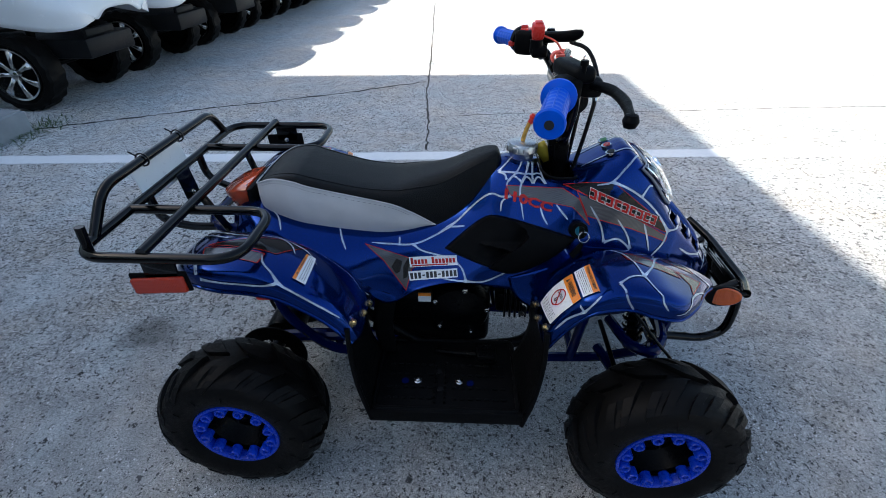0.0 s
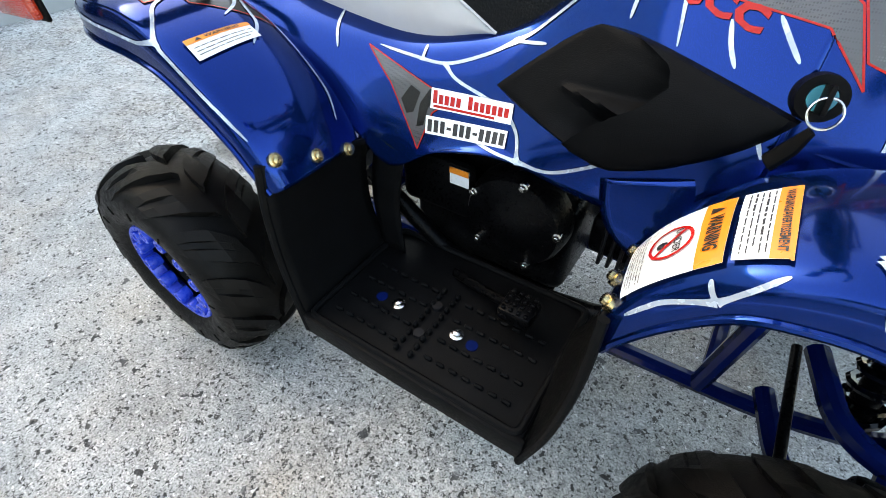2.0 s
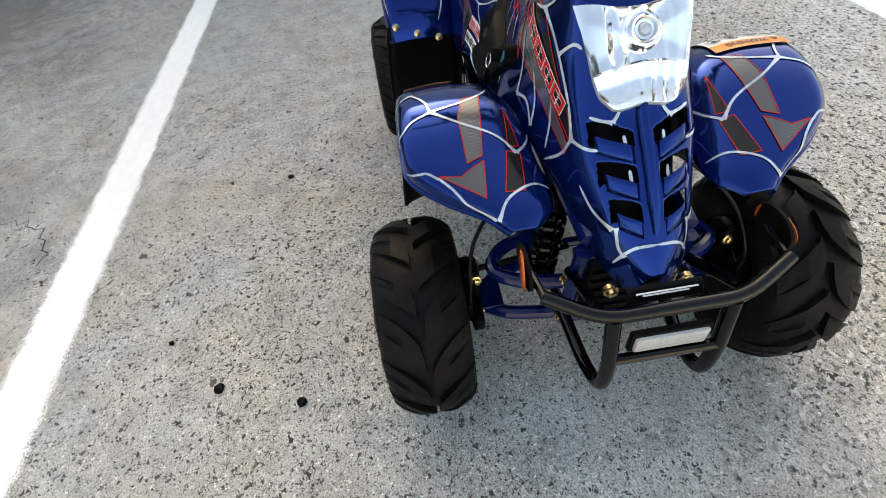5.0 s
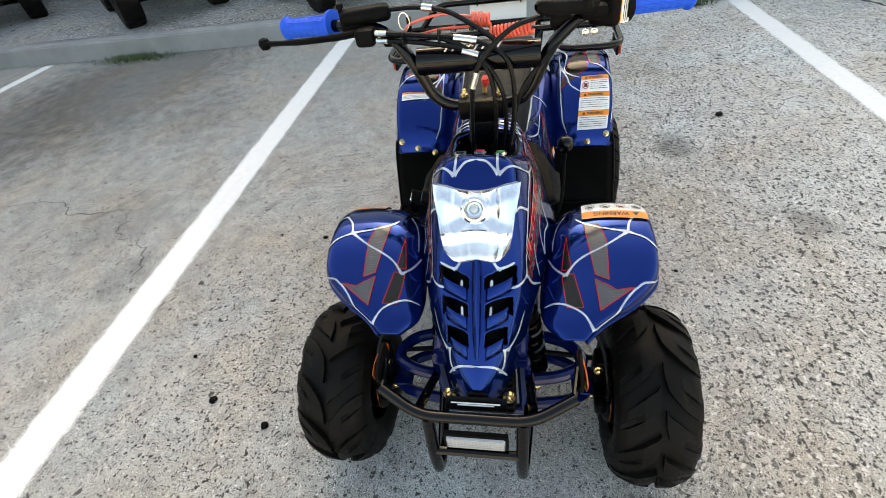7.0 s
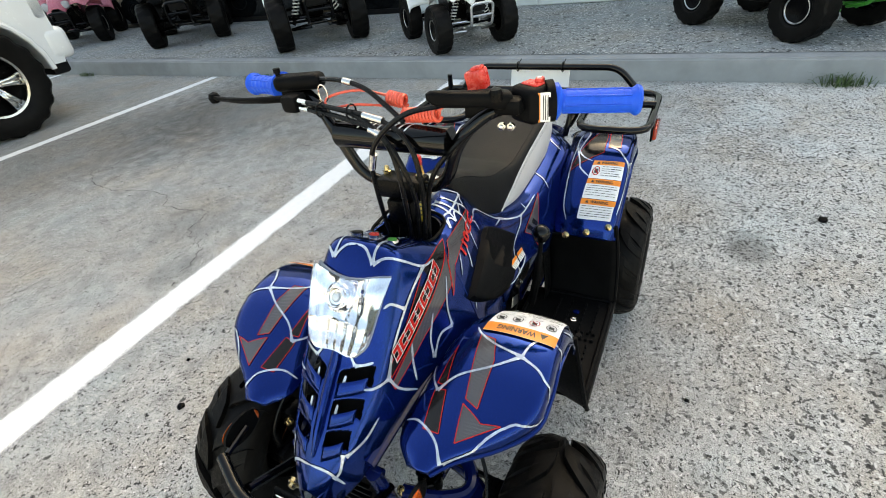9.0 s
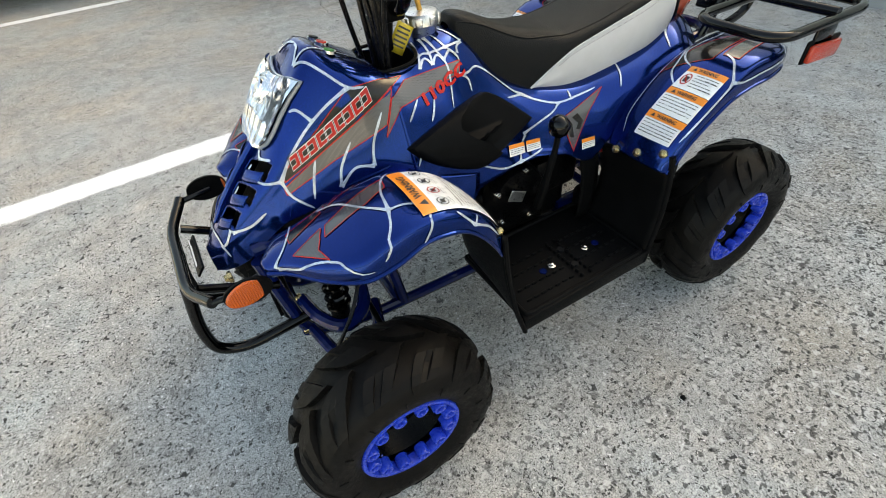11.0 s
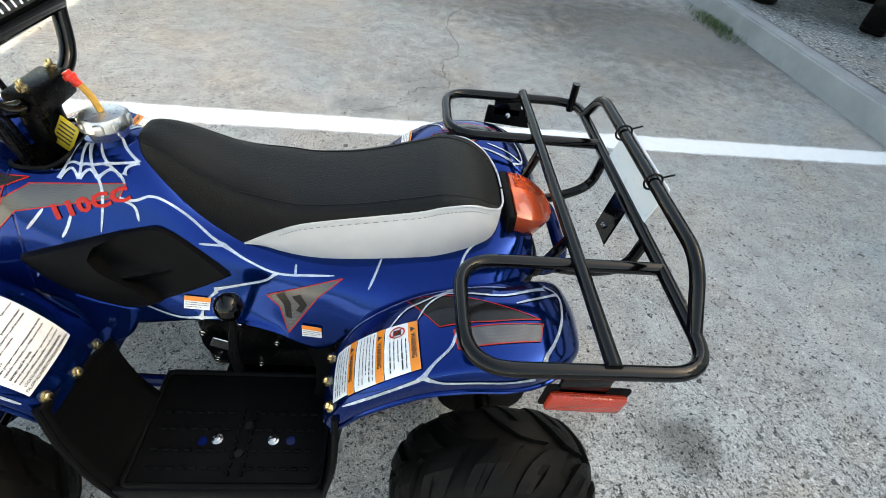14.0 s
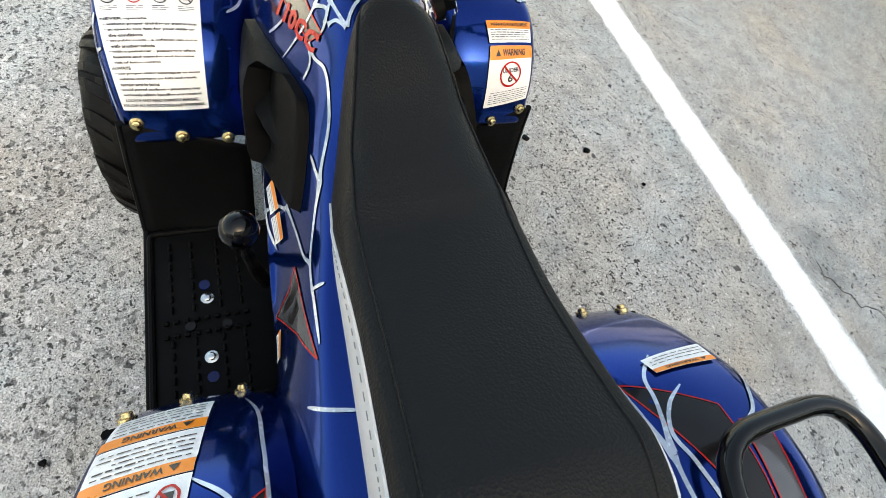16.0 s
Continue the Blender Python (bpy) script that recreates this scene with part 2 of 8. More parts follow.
            height = maths(nt, "SUBTRACT", height, maths(nt, "MULTIPLY", bare, 0.7))
    if dark_patches:
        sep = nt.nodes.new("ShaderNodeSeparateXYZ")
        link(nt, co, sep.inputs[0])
        for sx, sy, rx, ry, amount in dark_patches:
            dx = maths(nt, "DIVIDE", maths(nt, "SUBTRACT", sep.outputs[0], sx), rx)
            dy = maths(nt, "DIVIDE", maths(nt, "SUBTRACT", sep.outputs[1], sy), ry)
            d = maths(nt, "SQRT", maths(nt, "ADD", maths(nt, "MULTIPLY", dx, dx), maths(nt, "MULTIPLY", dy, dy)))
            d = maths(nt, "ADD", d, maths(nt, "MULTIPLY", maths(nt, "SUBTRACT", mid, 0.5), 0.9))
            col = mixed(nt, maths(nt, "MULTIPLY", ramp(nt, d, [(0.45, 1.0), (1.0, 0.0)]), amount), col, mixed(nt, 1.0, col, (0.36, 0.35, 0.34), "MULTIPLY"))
    link(nt, col, b.inputs["Base Color"])
    link(nt, ramp(nt, mid, [(0.3, 0.72), (0.7, 0.92)]), b.inputs["Roughness"])
    bump(nt, b, height, 0.75, 0.004)
    return m


def paint_line_material():
    """Thin road paint, worn through to the concrete, with sprayed soft edges."""
    m, nt, b = nodes_of("worn_white_road_paint")
    tc = nt.nodes.new("ShaderNodeTexCoord")
    co = tc.outputs["Object"]
    b.inputs["Base Color"].default_value = (0.80, 0.81, 0.82, 1)
    b.inputs["Roughness"].default_value = 0.6
    link(nt, mixed(nt, noise_tex(nt, 30, 5, coords=co), (0.70, 0.71, 0.72), (0.86, 0.86, 0.86)), b.inputs["Base Color"])
    uv = nt.nodes.new("ShaderNodeSeparateXYZ")
    link(nt, tc.outputs["UV"], uv.inputs[0])
    edge = maths(nt, "ABSOLUTE", maths(nt, "SUBTRACT", uv.outputs[1], 0.5))  # 0 in the middle, 0.5 at the edge
    soft = ramp(nt, edge, [(0.20, 1.0), (0.50, 0.0)])
    grain = maths(nt, "ADD", maths(nt, "MULTIPLY", noise_tex(nt, 260, 3, 0.7, co), 1.5), maths(nt, "MULTIPLY", noise_tex(nt, 16, 5, 0.65, co), 0.7))
    alpha = ramp(nt, maths(nt, "ADD", soft, maths(nt, "SUBTRACT", grain, 1.1)), [(0.36, 0.0), (0.56, 1.0)])
    link(nt, alpha, b.inputs["Alpha"])
    bump(nt, b, noise_tex(nt, 260, 3, 0.7, co), 0.5, 0.003)
    return m


# Small stain marks, a tan patch, and wide darker areas at negative y.
DARK_PATCHES = [(-0.865, 0.70, 0.12, 0.10, 0.75), (-0.33, 1.03, 0.10, 0.09, 0.6), (-0.975, 0.137, 0.12, 0.10, 0.9), (-0.05, -1.45, 0.16, 0.12, 0.4), (-1.5, -1.9, 0.5, 0.3, 0.3), (-2.1, -2.9, 1.5, 1.1, 0.72), (-1.0, -3.5, 1.5, 0.9, 0.5), (-0.38, -1.72, 0.27, 0.29, 0.32)]
CONCRETE = concrete_material("worn_concrete", (0.390, 0.381, 0.368), 0.64, dark_patches=DARK_PATCHES, light_stones=0.30, drift=0.25, clumps=1.0)
KERB_CONCRETE = pbr("grey_kerb_paint", (0.27, 0.28, 0.29), 0.8, var=0.15, scale=5, grain=0.5, grain_scale=200)
PEBBLE = concrete_material("pebble_walkway", (0.27, 0.28, 0.285), 0.75, light_stones=1.0, grade=3.4)
LINE_PAINT = paint_line_material()
CRACK = pbr("dark_joint_dirt", (0.035, 0.033, 0.03), 0.95, var=0.4, scale=40, grain=0.6, grain_scale=300)
WALL_WHITE = pbr("white_block_wall_paint", (0.66, 0.69, 0.68), 0.75, var=0.08, scale=3, grain=0.4, grain_scale=120)
ROOF_METAL = pbr("weathered_roof_metal", (0.35, 0.35, 0.36), 0.5, var=0.2, scale=2)
GRASS = pbr("weed_grass", (0.05, 0.09, 0.025), 0.6, var=0.4, scale=60)
RUST = pbr("rusty_steel", (0.20, 0.07, 0.03), 0.7, 0.5, var=0.4, scale=60)
DARK_FILM = pbr("dark_print_film", (0.008, 0.007, 0.007), 0.2, coat=0.15, var=0.2, spec=0.2)

SHOP_GLASS = pbr("dark_shop_glass", (0.006, 0.007, 0.008), 0.06, var=0.2, scale=2, rvar=0.03, spec=0.3)
TEAL = pbr("teal_plastic", (0.01, 0.16, 0.22), 0.4, var=0.15, scale=60)


# ---- building helpers ----
def empty(name, place=(0, 0, 0), turn=0.0, label="", category="", group=""):
    ob = new(name)
    ob.location, ob.rotation_euler = place, (0, 0, radians(turn))
    ob.empty_display_size = 0.1
    return tagged(ob, label, category, group)


def part(name, bm, material, parent=None, label="", smooth=True, angle=35):
    """Links a bmesh as one mesh object under a thing or a part."""
    me = bpy.data.meshes.new(name)
    bmesh.ops.recalc_face_normals(bm, faces=bm.faces)
    for f in bm.faces:
        f.smooth = smooth
    if smooth:
        for e in bm.edges:
            if len(e.link_faces) == 2 and e.calc_face_angle(0) > radians(angle):
                e.smooth = False
    bm.to_mesh(me)
    bm.free()
    me.materials.append(material)
    ob = new(name, me)
    ob.parent = parent
    return tagged(ob, label)


def grid_bm(rows, closed=False):
    """Faces over rows of points."""
    bm = bmesh.new()
    vs = [[bm.verts.new(p) for p in row] for row in rows]
    for a, b in zip(vs, vs[1:]):
        n = len(a)
        for i in range(n if closed else n - 1):
            bm.faces.new((a[i], a[(i + 1) % n], b[(i + 1) % n], b[i]))
    return bm


def box_bm(sx, sy, sz, at=(0, 0, 0), bevel=0.0, segments=2, m=None):
    bm = bmesh.new()
    bmesh.ops.create_cube(bm, size=1, matrix=Matrix.Diagonal((sx, sy, sz, 1)))
    if bevel:
        bmesh.ops.bevel(bm, geom=list(bm.edges), offset=bevel, segments=segments, affect="EDGES", profile=0.5)
    bmesh.ops.transform(bm, matrix=Matrix.Translation(at) @ (m or Matrix()), verts=bm.verts)
    return bm


def joined(*bms):
    out = bmesh.new()
    for b in bms:
        me = bpy.data.meshes.new("scratch")
        b.to_mesh(me)
        b.free()
        out.from_mesh(me)
        bpy.data.meshes.remove(me)
    return out


def rounded(points, per=6):
    """A smooth line (Catmull-Rom) through points of any dimension."""
    p = np.array(points, float)
    ext = np.vstack([2 * p[0] - p[1], p, 2 * p[-1] - p[-2]])
    out = []
    for i in range(1, len(ext) - 2):
        for k in range(per):
            t = k / per
            a, b, c, d = ext[i - 1 : i + 3]
            out.append(0.5 * (2 * b + (c - a) * t + (2 * a - 5 * b + 4 * c - d) * t * t + (3 * b - a - 3 * c + d) * t**3))
    return np.array([*out, p[-1]])


def filleted(points, r=0.03, per=5, closed=False):
    """Straight runs with round bends, as a bent pipe has."""
    p = [Vector(q) for q in points]
    n, out = len(p), []
    for i, q in enumerate(p):
        if not closed and i in (0, n - 1):
            out.append(q)
            continue
        a, b = p[i - 1] - q, p[(i + 1) % n] - q
        k = min(r, a.length * 0.48, b.length * 0.48)
        s, e = q + a.normalized() * k, q + b.normalized() * k
        out += [s.lerp(q, t).lerp(q.lerp(e, t), t) for t in (j / per for j in range(per + 1))]
    return out


def tube_bm(points, r, seg=10, closed=False, caps=True, squash=1.0):
    pts = [Vector(q) for q in points]
    n = len(pts)
    rs = r if isinstance(r, (list, tuple, np.ndarray)) else [r] * n
    ways = [((pts[(i + 1) % n] if closed or i < n - 1 else pts[i]) - (pts[i - 1] if closed or i > 0 else pts[i])).normalized() for i in range(n)]
    side = ways[0].orthogonal().normalized()
    rows = []
    for i in range(n):
        side = (side - ways[i] * side.dot(ways[i])).normalized()
        up = ways[i].cross(side)
        rows.append([pts[i] + (side * math.cos(a) + up * math.sin(a) * squash) * float(rs[i]) for a in (2 * math.pi * k / seg for k in range(seg))])
    if closed:
        rows.append(rows[0])
    bm = grid_bm(rows, True)
    if caps and not closed:
        bm.verts.ensure_lookup_table()
        bm.faces.new([bm.verts[k] for k in range(seg)])
        bm.faces.new([bm.verts[len(bm.verts) - seg + k] for k in range(seg)])
    if closed:
        bmesh.ops.remove_doubles(bm, verts=bm.verts, dist=1e-6)
    return bm


def lathe_bm(profile, seg=32, axis="Y", at=(0, 0, 0), closed=False):
    """Turns (radius, along) pairs round an axis."""
    rows = []
    for k in range(seg + 1):
        a = 2 * math.pi * k / seg
        c, s = math.cos(a), math.sin(a)
        row = []
        for r, h in profile:
            p = {"Y": (r * c, h, r * s), "Z": (r * c, r * s, h), "X": (h, r * c, r * s)}[axis]
            row.append(Vector(p) + Vector(at))
        rows.append(row)
    bm = grid_bm(rows, closed)
    bmesh.ops.remove_doubles(bm, verts=bm.verts, dist=1e-6)
    return bm


def rod_bm(a, b, r, seg=12):
    return tube_bm([a, b], r, seg)


def coil_bm(a, b, radius, wire, turns, per=10, seg=6):
    a, b = Vector(a), Vector(b)
    way = (b - a).normalized()
    u = way.orthogonal().normalized()
    v = way.cross(u)
    n = int(turns * per)
    pts = [a.lerp(b, i / n) + (u * math.cos(2 * math.pi * i / per) + v * math.sin(2 * math.pi * i / per)) * radius for i in range(n + 1)]
    return tube_bm(pts, wire, seg)


def bolt_bm(at, way, r=0.008, h=0.006):
    """A domed head with a flange and a hexagon."""
    prof = [(0.0, h), (r * 0.45, h), (r * 0.6, h * 0.9), (r * 0.65, h * 0.45), (r, h * 0.35), (r, -0.003)]
    bm = lathe_bm(prof, 12, "Z")
    turn = Vector(way).normalized().to_track_quat("Z", "Y").to_matrix().to_4x4()
    bmesh.ops.transform(bm, matrix=Matrix.Translation(at) @ turn, verts=bm.verts)
    return bm


# ---- ground, lines, kerb, building ----
def sheet(name, corners, z, material, label, uv=False):
    bm = bmesh.new()
    f = bm.faces.new([bm.verts.new((x, y, z)) for x, y in corners])
    if uv:
        layer = bm.loops.layers.uv.new("UVMap")
        for l, c in zip(f.loops, ((0, 0), (1, 0), (1, 1), (0, 1))):
            l[layer].uv = c
    ob = part(name, bm, material, None, label, False)
    return tagged(ob, kind="structure")


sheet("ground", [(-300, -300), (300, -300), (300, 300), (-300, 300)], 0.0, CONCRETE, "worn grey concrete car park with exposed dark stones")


def kerb_x(y):
    return -2.82 - 0.030 * y * 0.9


for n, (y, w, x0, x1, lean) in enumerate(((-1.262, 0.188, kerb_x(-1.25) + 0.03, 14.0, 0.028), (1.662, 0.176, kerb_x(1.57) + 0.03, 14.0, 0.050), (-4.175, 0.145, kerb_x(-4.17) + 0.03, 12.0, -0.008), (-7.0, 0.12, kerb_x(-7.0) + 0.03, 12.0, 0.0))):
    s = lean
    sheet("parking_line_%d" % (n + 1), [(x0, y - w / 2 + s * x0), (x1, y - w / 2 + s * x1), (x1, y + w / 2 + s * x1), (x0, y + w / 2 + s * x0)], 0.003, LINE_PAINT, "sprayed white parking line, worn along its edges", True)


def crack(name, pts, width, seed, label):
    rnd = random.Random(seed)
    line = rounded(pts, 14 if width > 0.01 else 9)
    left, right = [], []
    for i, p in enumerate(line):
        d = line[min(i + 1, len(line) - 1)] - line[max(i - 1, 0)]
        nrm = np.array((-d[1], d[0])) / (np.hypot(*d) + 1e-9)
        mid = p + nrm * rnd.uniform(-1, 1) * (width * 0.5 if width > 0.01 else 0.018)
        w = width * rnd.uniform(0.35, 1.0) / 2
        left.append((*(mid + nrm * w), 0.0015))
        right.append((*(mid - nrm * w), 0.0015))
    return tagged(part(name, grid_bm([left, right]), CRACK, None, label, False), kind="structure")


crack("slab_joint_1", [(-2.9, 2.05), (-2.4, 2.28), (-1.9, 2.53), (-1.1, 2.9), (-0.31, 3.33)], 0.034, 3, "dark irregular crack between concrete slabs")
crack("slab_joint_2", [(-0.23, 2.36), (0.4, 2.45), (1.5, 2.53), (3.1, 2.66), (9.0, 2.95)], 0.014, 4, "thin dark joint between concrete slabs")
crack("slab_joint_3", [(-0.19, 1.75), (-0.22, 2.3), (-0.28, 3.0), (-0.34, 4.4), (-0.6, 9.5)], 0.016, 5, "thin dark joint between concrete slabs")
crack("slab_joint_4", [(-0.05, -1.40), (-0.22, -1.48), (-0.30, -1.66), (-0.47, -1.74), (-0.44, -2.0), (-0.55, -2.2), (-0.50, -2.7), (-0.66, -3.1)], 0.005, 6, "hairline crack in the concrete")


def walkway():
    """The raised walkway with its kerb face, closed on all sides."""
    h, y0, y1 = 0.15, -22.0, 2.02
    top = [(kerb_x(y0), y0), (kerb_x(y1), y1), (-5.4, y1), (-5.4, y0)]
    bm = bmesh.new()
    lo = [bm.verts.new((x, y, -0.02)) for x, y in top]
    hi = [bm.verts.new((x, y, h)) for x, y in top]
    bm.faces.new(hi)
    for i in range(4):
        bm.faces.new((lo[i], lo[(i + 1) % 4], hi[(i + 1) % 4], hi[i]))
    bmesh.ops.bevel(bm, geom=[e for e in bm.edges if all(v in hi for v in e.verts)], offset=0.012, segments=3, affect="EDGES")
    ob = part("walkway_kerb", bm, KERB_CONCRETE, None, "smooth grey concrete kerb of a raised walkway")
    tagged(ob, kind="structure")
    inset = [(kerb_x(y0) - 0.13, y0), (kerb_x(y1) - 0.13, y1 - 0.08), (-5.4, y1 - 0.08), (-5.4, y0)]
    sheet("walkway_surface", inset, h + 0.004, PEBBLE, "grey walkway of exposed pale pebbles")


walkway()


def block_wall(name, y0, y1, height, label):
    """A painted block wall with raked joints; the blocks near the walkway are pieces."""
    core = tagged(part(name, box_bm(0.20, y1 - y0, height, (-5.27, (y0 + y1) / 2, height / 2)), WALL_WHITE, None, label, False), kind="structure")
    bm = box_bm(0.02, 0.388, 0.19, bevel=0.006, segments=1)
    me = bpy.data.meshes.new("block")
    bm.to_mesh(me)
    bm.free()
    me.materials.append(WALL_WHITE)
    return core, me


BLOCK_WALL, BLOCK_MESH = block_wall("wall_1", -22.0, 3.16, 5.10, "white painted concrete block wall of the shop")
# Lower wing and roofs: unseen, added and sized for where their shadow edges fall.
WING = [
    tagged(part("wall_2", box_bm(0.2, 22, 2.58, (-5.27, 14.16, 1.29)), WALL_WHITE, None, "unseen lower white painted wall beyond the shop, placed to cast shade", False), kind="structure"),
    tagged(part("roof_1", box_bm(8.0, 25.3, 0.12, (-9.1, -9.4, 5.165), 0.02), ROOF_METAL, None, "flat roof of the shop", False), kind="structure"),
    tagged(part("roof_2", box_bm(8.0, 22.0, 0.1, (-9.2, 14.22, 2.635), 0.02), ROOF_METAL, None, "unseen flat roof of the lower wing, placed to cast shade", False), kind="structure"),
]
def shop_window(y0, y1, z0, z1, panes):
    """A dark glazed shop front set before the wall: frame, mullions and one pane a bay."""
    win = tagged(part("window_1", box_bm(0.05, y1 - y0, 0.06, (-5.145, (y0 + y1) / 2, z0 + 0.03), 0.006), DARK_PLASTIC, None, "dark glazed shop front with thin black frames"), kind="structure")
    part("window_head", box_bm(0.05, y1 - y0, 0.06, (-5.145, (y0 + y1) / 2, z1 - 0.03), 0.006), DARK_PLASTIC, win)
    w = (y1 - y0) / panes
    for k in range(panes + 1):
        part("mullion", box_bm(0.046, 0.05, z1 - z0 - 0.12, (-5.145, y0 + 0.025 + k * (w - 0.05 / panes), (z0 + z1) / 2), 0.005), DARK_PLASTIC, win)
    for k in range(panes):
        part("pane", box_bm(0.012, w - 0.052, z1 - z0 - 0.122, (-5.150, y0 + w * (k + 0.5), (z0 + z1) / 2)), SHOP_GLASS, win, "dark reflecting pane")
    return win


WING.append(shop_window(-11.0, -3.0, 0.156, 2.75, 5))
for ob in (BLOCK_WALL, *WING):  # the shop runs along the kerb, which is not quite square to the bays
    ob.matrix_basis = Matrix.Translation((-5.17, 1.0, 0)) @ Matrix.Rotation(radians(2.2), 4, "Z") @ Matrix.Translation((5.17, -1.0, 0))


def tuft(name, at, n, spread, height, seed, label):
    rnd = random.Random(seed)
    bm = bmesh.new()
    for _ in range(n):
        x, y = rnd.gauss(0, spread[0]), rnd.gauss(0, spread[1])
        a, l, h = rnd.uniform(0, 6.3), rnd.uniform(0.03, 0.09), rnd.uniform(0.3, 1.0) * height
        w = rnd.uniform(0.0015, 0.004)
        d, s = Vector((math.cos(a), math.sin(a), 0)), Vector((-math.sin(a), math.cos(a), 0))
        b = Vector((x, y, 0))
        vs = [bm.verts.new(q) for q in (b - s * w, b + s * w, b + d * l * 0.5 + s * w * 0.7 + Vector((0, 0, h * 0.8)), b + d * l * 0.5 - s * w * 0.7 + Vector((0, 0, h * 0.8)), b + d * l + Vector((0, 0, h * 0.85)))]
        bm.faces.new((vs[0], vs[1], vs[2], vs[3]))
        bm.faces.new((vs[3], vs[2], vs[4]))
    ob = part(name, bm, GRASS, None, label)
    ob.location = at
    return tagged(ob, category="grass", kind="stuff")


tuft("grass_tuft", (kerb_x(-3.2) + 0.07, -3.25, 0), 500, (0.05, 0.17), 0.05, 1, "tuft of green grass growing along the kerb")
tuft("grass_tuft", (kerb_x(1.0) + 0.05, 1.22, 0), 120, (0.02, 0.06), 0.09, 2, "small weed growing at the kerb's foot")
tuft("grass_tuft", (-2.86, 2.02, 0), 260, (0.08, 0.16), 0.032, 3, "patch of grass at the end of the kerb")
tuft("grass_tuft", (kerb_x(-6.4) + 0.05, -6.4, 0), 80, (0.02, 0.06), 0.05, 4, "small weed growing at the kerb's foot")


# ---- the quad bike ----
from mathutils.bvhtree import BVHTree

quad = empty("quad_bike", (0, 0.012, 0), 0, "small blue and black quad bike with silver web graphics", "quad bike")
SKIN_VERTS, SKIN_FACES = [], []


def skin_rows(rows):
    """Adds a surface to those on which decals lie."""
    base = len(SKIN_VERTS)
    n = len(rows[0])
    for row in rows:
        SKIN_VERTS.extend(Vector(p) for p in row)
    for i in range(len(rows) - 1):
        for k in range(n - 1):
            a = base + i * n + k
            SKIN_FACES.append((a, a + 1, a + n + 1, a + n))


def loft(stations, pu=6, pv=4):
    """Rows of points through sections of equal length."""
    sec = np.array(stations, float)
    fine = np.array([rounded(s, pv) for s in sec])
    return np.array([rounded(fine[:, k], pu) for k in range(fine.shape[1])]).transpose(1, 0, 2)


def both_halves(rows):
    """Mirrors half sections, which begin on the middle plane, to whole ones."""
    m = rows[:, :0:-1] * np.array((1, -1, 1))
    return np.concatenate([m, rows], 1)


def panel(name, rows, material, parent, label="", holes=(), thick=0.003, angle=50, skin=True):
    """A moulded panel: a grid with openings, given thickness."""
    if skin:
        skin_rows(rows)
    bm = bmesh.new()
    vs = [[bm.verts.new(p) for p in row] for row in rows]
    for i in range(len(rows) - 1):
        for k in range(len(rows[0]) - 1):
            mid = (Vector(rows[i][k]) + Vector(rows[i + 1][k + 1])) / 2
            if any(h(mid) for h in holes):
                continue
            bm.faces.new((vs[i][k], vs[i][k + 1], vs[i + 1][k + 1], vs[i + 1][k]))
    bmesh.ops.remove_doubles(bm, verts=bm.verts, dist=2e-4)
    bmesh.ops.delete(bm, geom=[v for v in bm.verts if not v.link_faces], context="VERTS")
    ob = part(name, bm, material, parent, label, True, angle)
    me = ob.data
    out = sum((p.normal.dot(p.center - Vector((p.center.x * 0.75, p.center.y * 0.45, 0.38))) * p.area) for p in me.polygons)
    if out < 0:
        me.flip_normals()
    if thick:
        s = ob.modifiers.new("thickness", "SOLIDIFY")
        s.thickness, s.offset = thick, -1
    return ob


def st(x, *yz):
    return [(x, y, z) for y, z in yz]


# Front cowl with its louvred nose.
COWL = [
    st(0.270, (0, 0.664), (0.035, 0.664), (0.062, 0.661), (0.084, 0.650), (0.098, 0.620), (0.114, 0.575), (0.128, 0.535), (0.138, 0.500)),
    st(0.300, (0, 0.684), (0.035, 0.683), (0.062, 0.677), (0.086, 0.658), (0.098, 0.622), (0.112, 0.575), (0.126, 0.535), (0.135, 0.505)),
    st(0.340, (0, 0.707), (0.030, 0.705), (0.060, 0.696), (0.084, 0.666), (0.096, 0.625), (0.108, 0.575), (0.120, 0.538), (0.128, 0.508)),
    st(0.378, (0, 0.720), (0.030, 0.718), (0.058, 0.706), (0.080, 0.660), (0.093, 0.612), (0.103, 0.566), (0.113, 0.536), (0.121, 0.508)),
    st(0.420, (0, 0.680), (0.030, 0.678), (0.056, 0.670), (0.078, 0.632), (0.089, 0.590), (0.097, 0.552), (0.105, 0.526), (0.111, 0.503)),
    st(0.460, (0, 0.630), (0.028, 0.627), (0.052, 0.617), (0.074, 0.592), (0.084, 0.560), (0.091, 0.531), (0.097, 0.510), (0.101, 0.493)),
    st(0.495, (0, 0.580), (0.025, 0.577), (0.049, 0.570), (0.070, 0.556), (0.079, 0.535), (0.085, 0.515), (0.089, 0.499), (0.092, 0.483)),
    st(0.530, (0, 0.546), (0.024, 0.543), (0.045, 0.535), (0.062, 0.521), (0.070, 0.503), (0.074, 0.485), (0.077, 0.470), (0.079, 0.455)),
    st(0.570, (0, 0.503), (0.020, 0.500), (0.038, 0.493), (0.052, 0.480), (0.058, 0.463), (0.061, 0.448), (0.063, 0.435), (0.064, 0.420)),
    st(0.605, (0, 0.460), (0.015, 0.458), (0.028, 0.452), (0.036, 0.442), (0.040, 0.430), (0.042, 0.420), (0.043, 0.410), (0.043, 0.400)),
    st(0.628, (0, 0.430), (0.007, 0.428), (0.013, 0.424), (0.018, 0.418), (0.020, 0.412), (0.021, 0.406), (0.021, 0.400), (0.021, 0.392)),
]
cowl_rows = both_halves(loft(COWL, 20, 10))


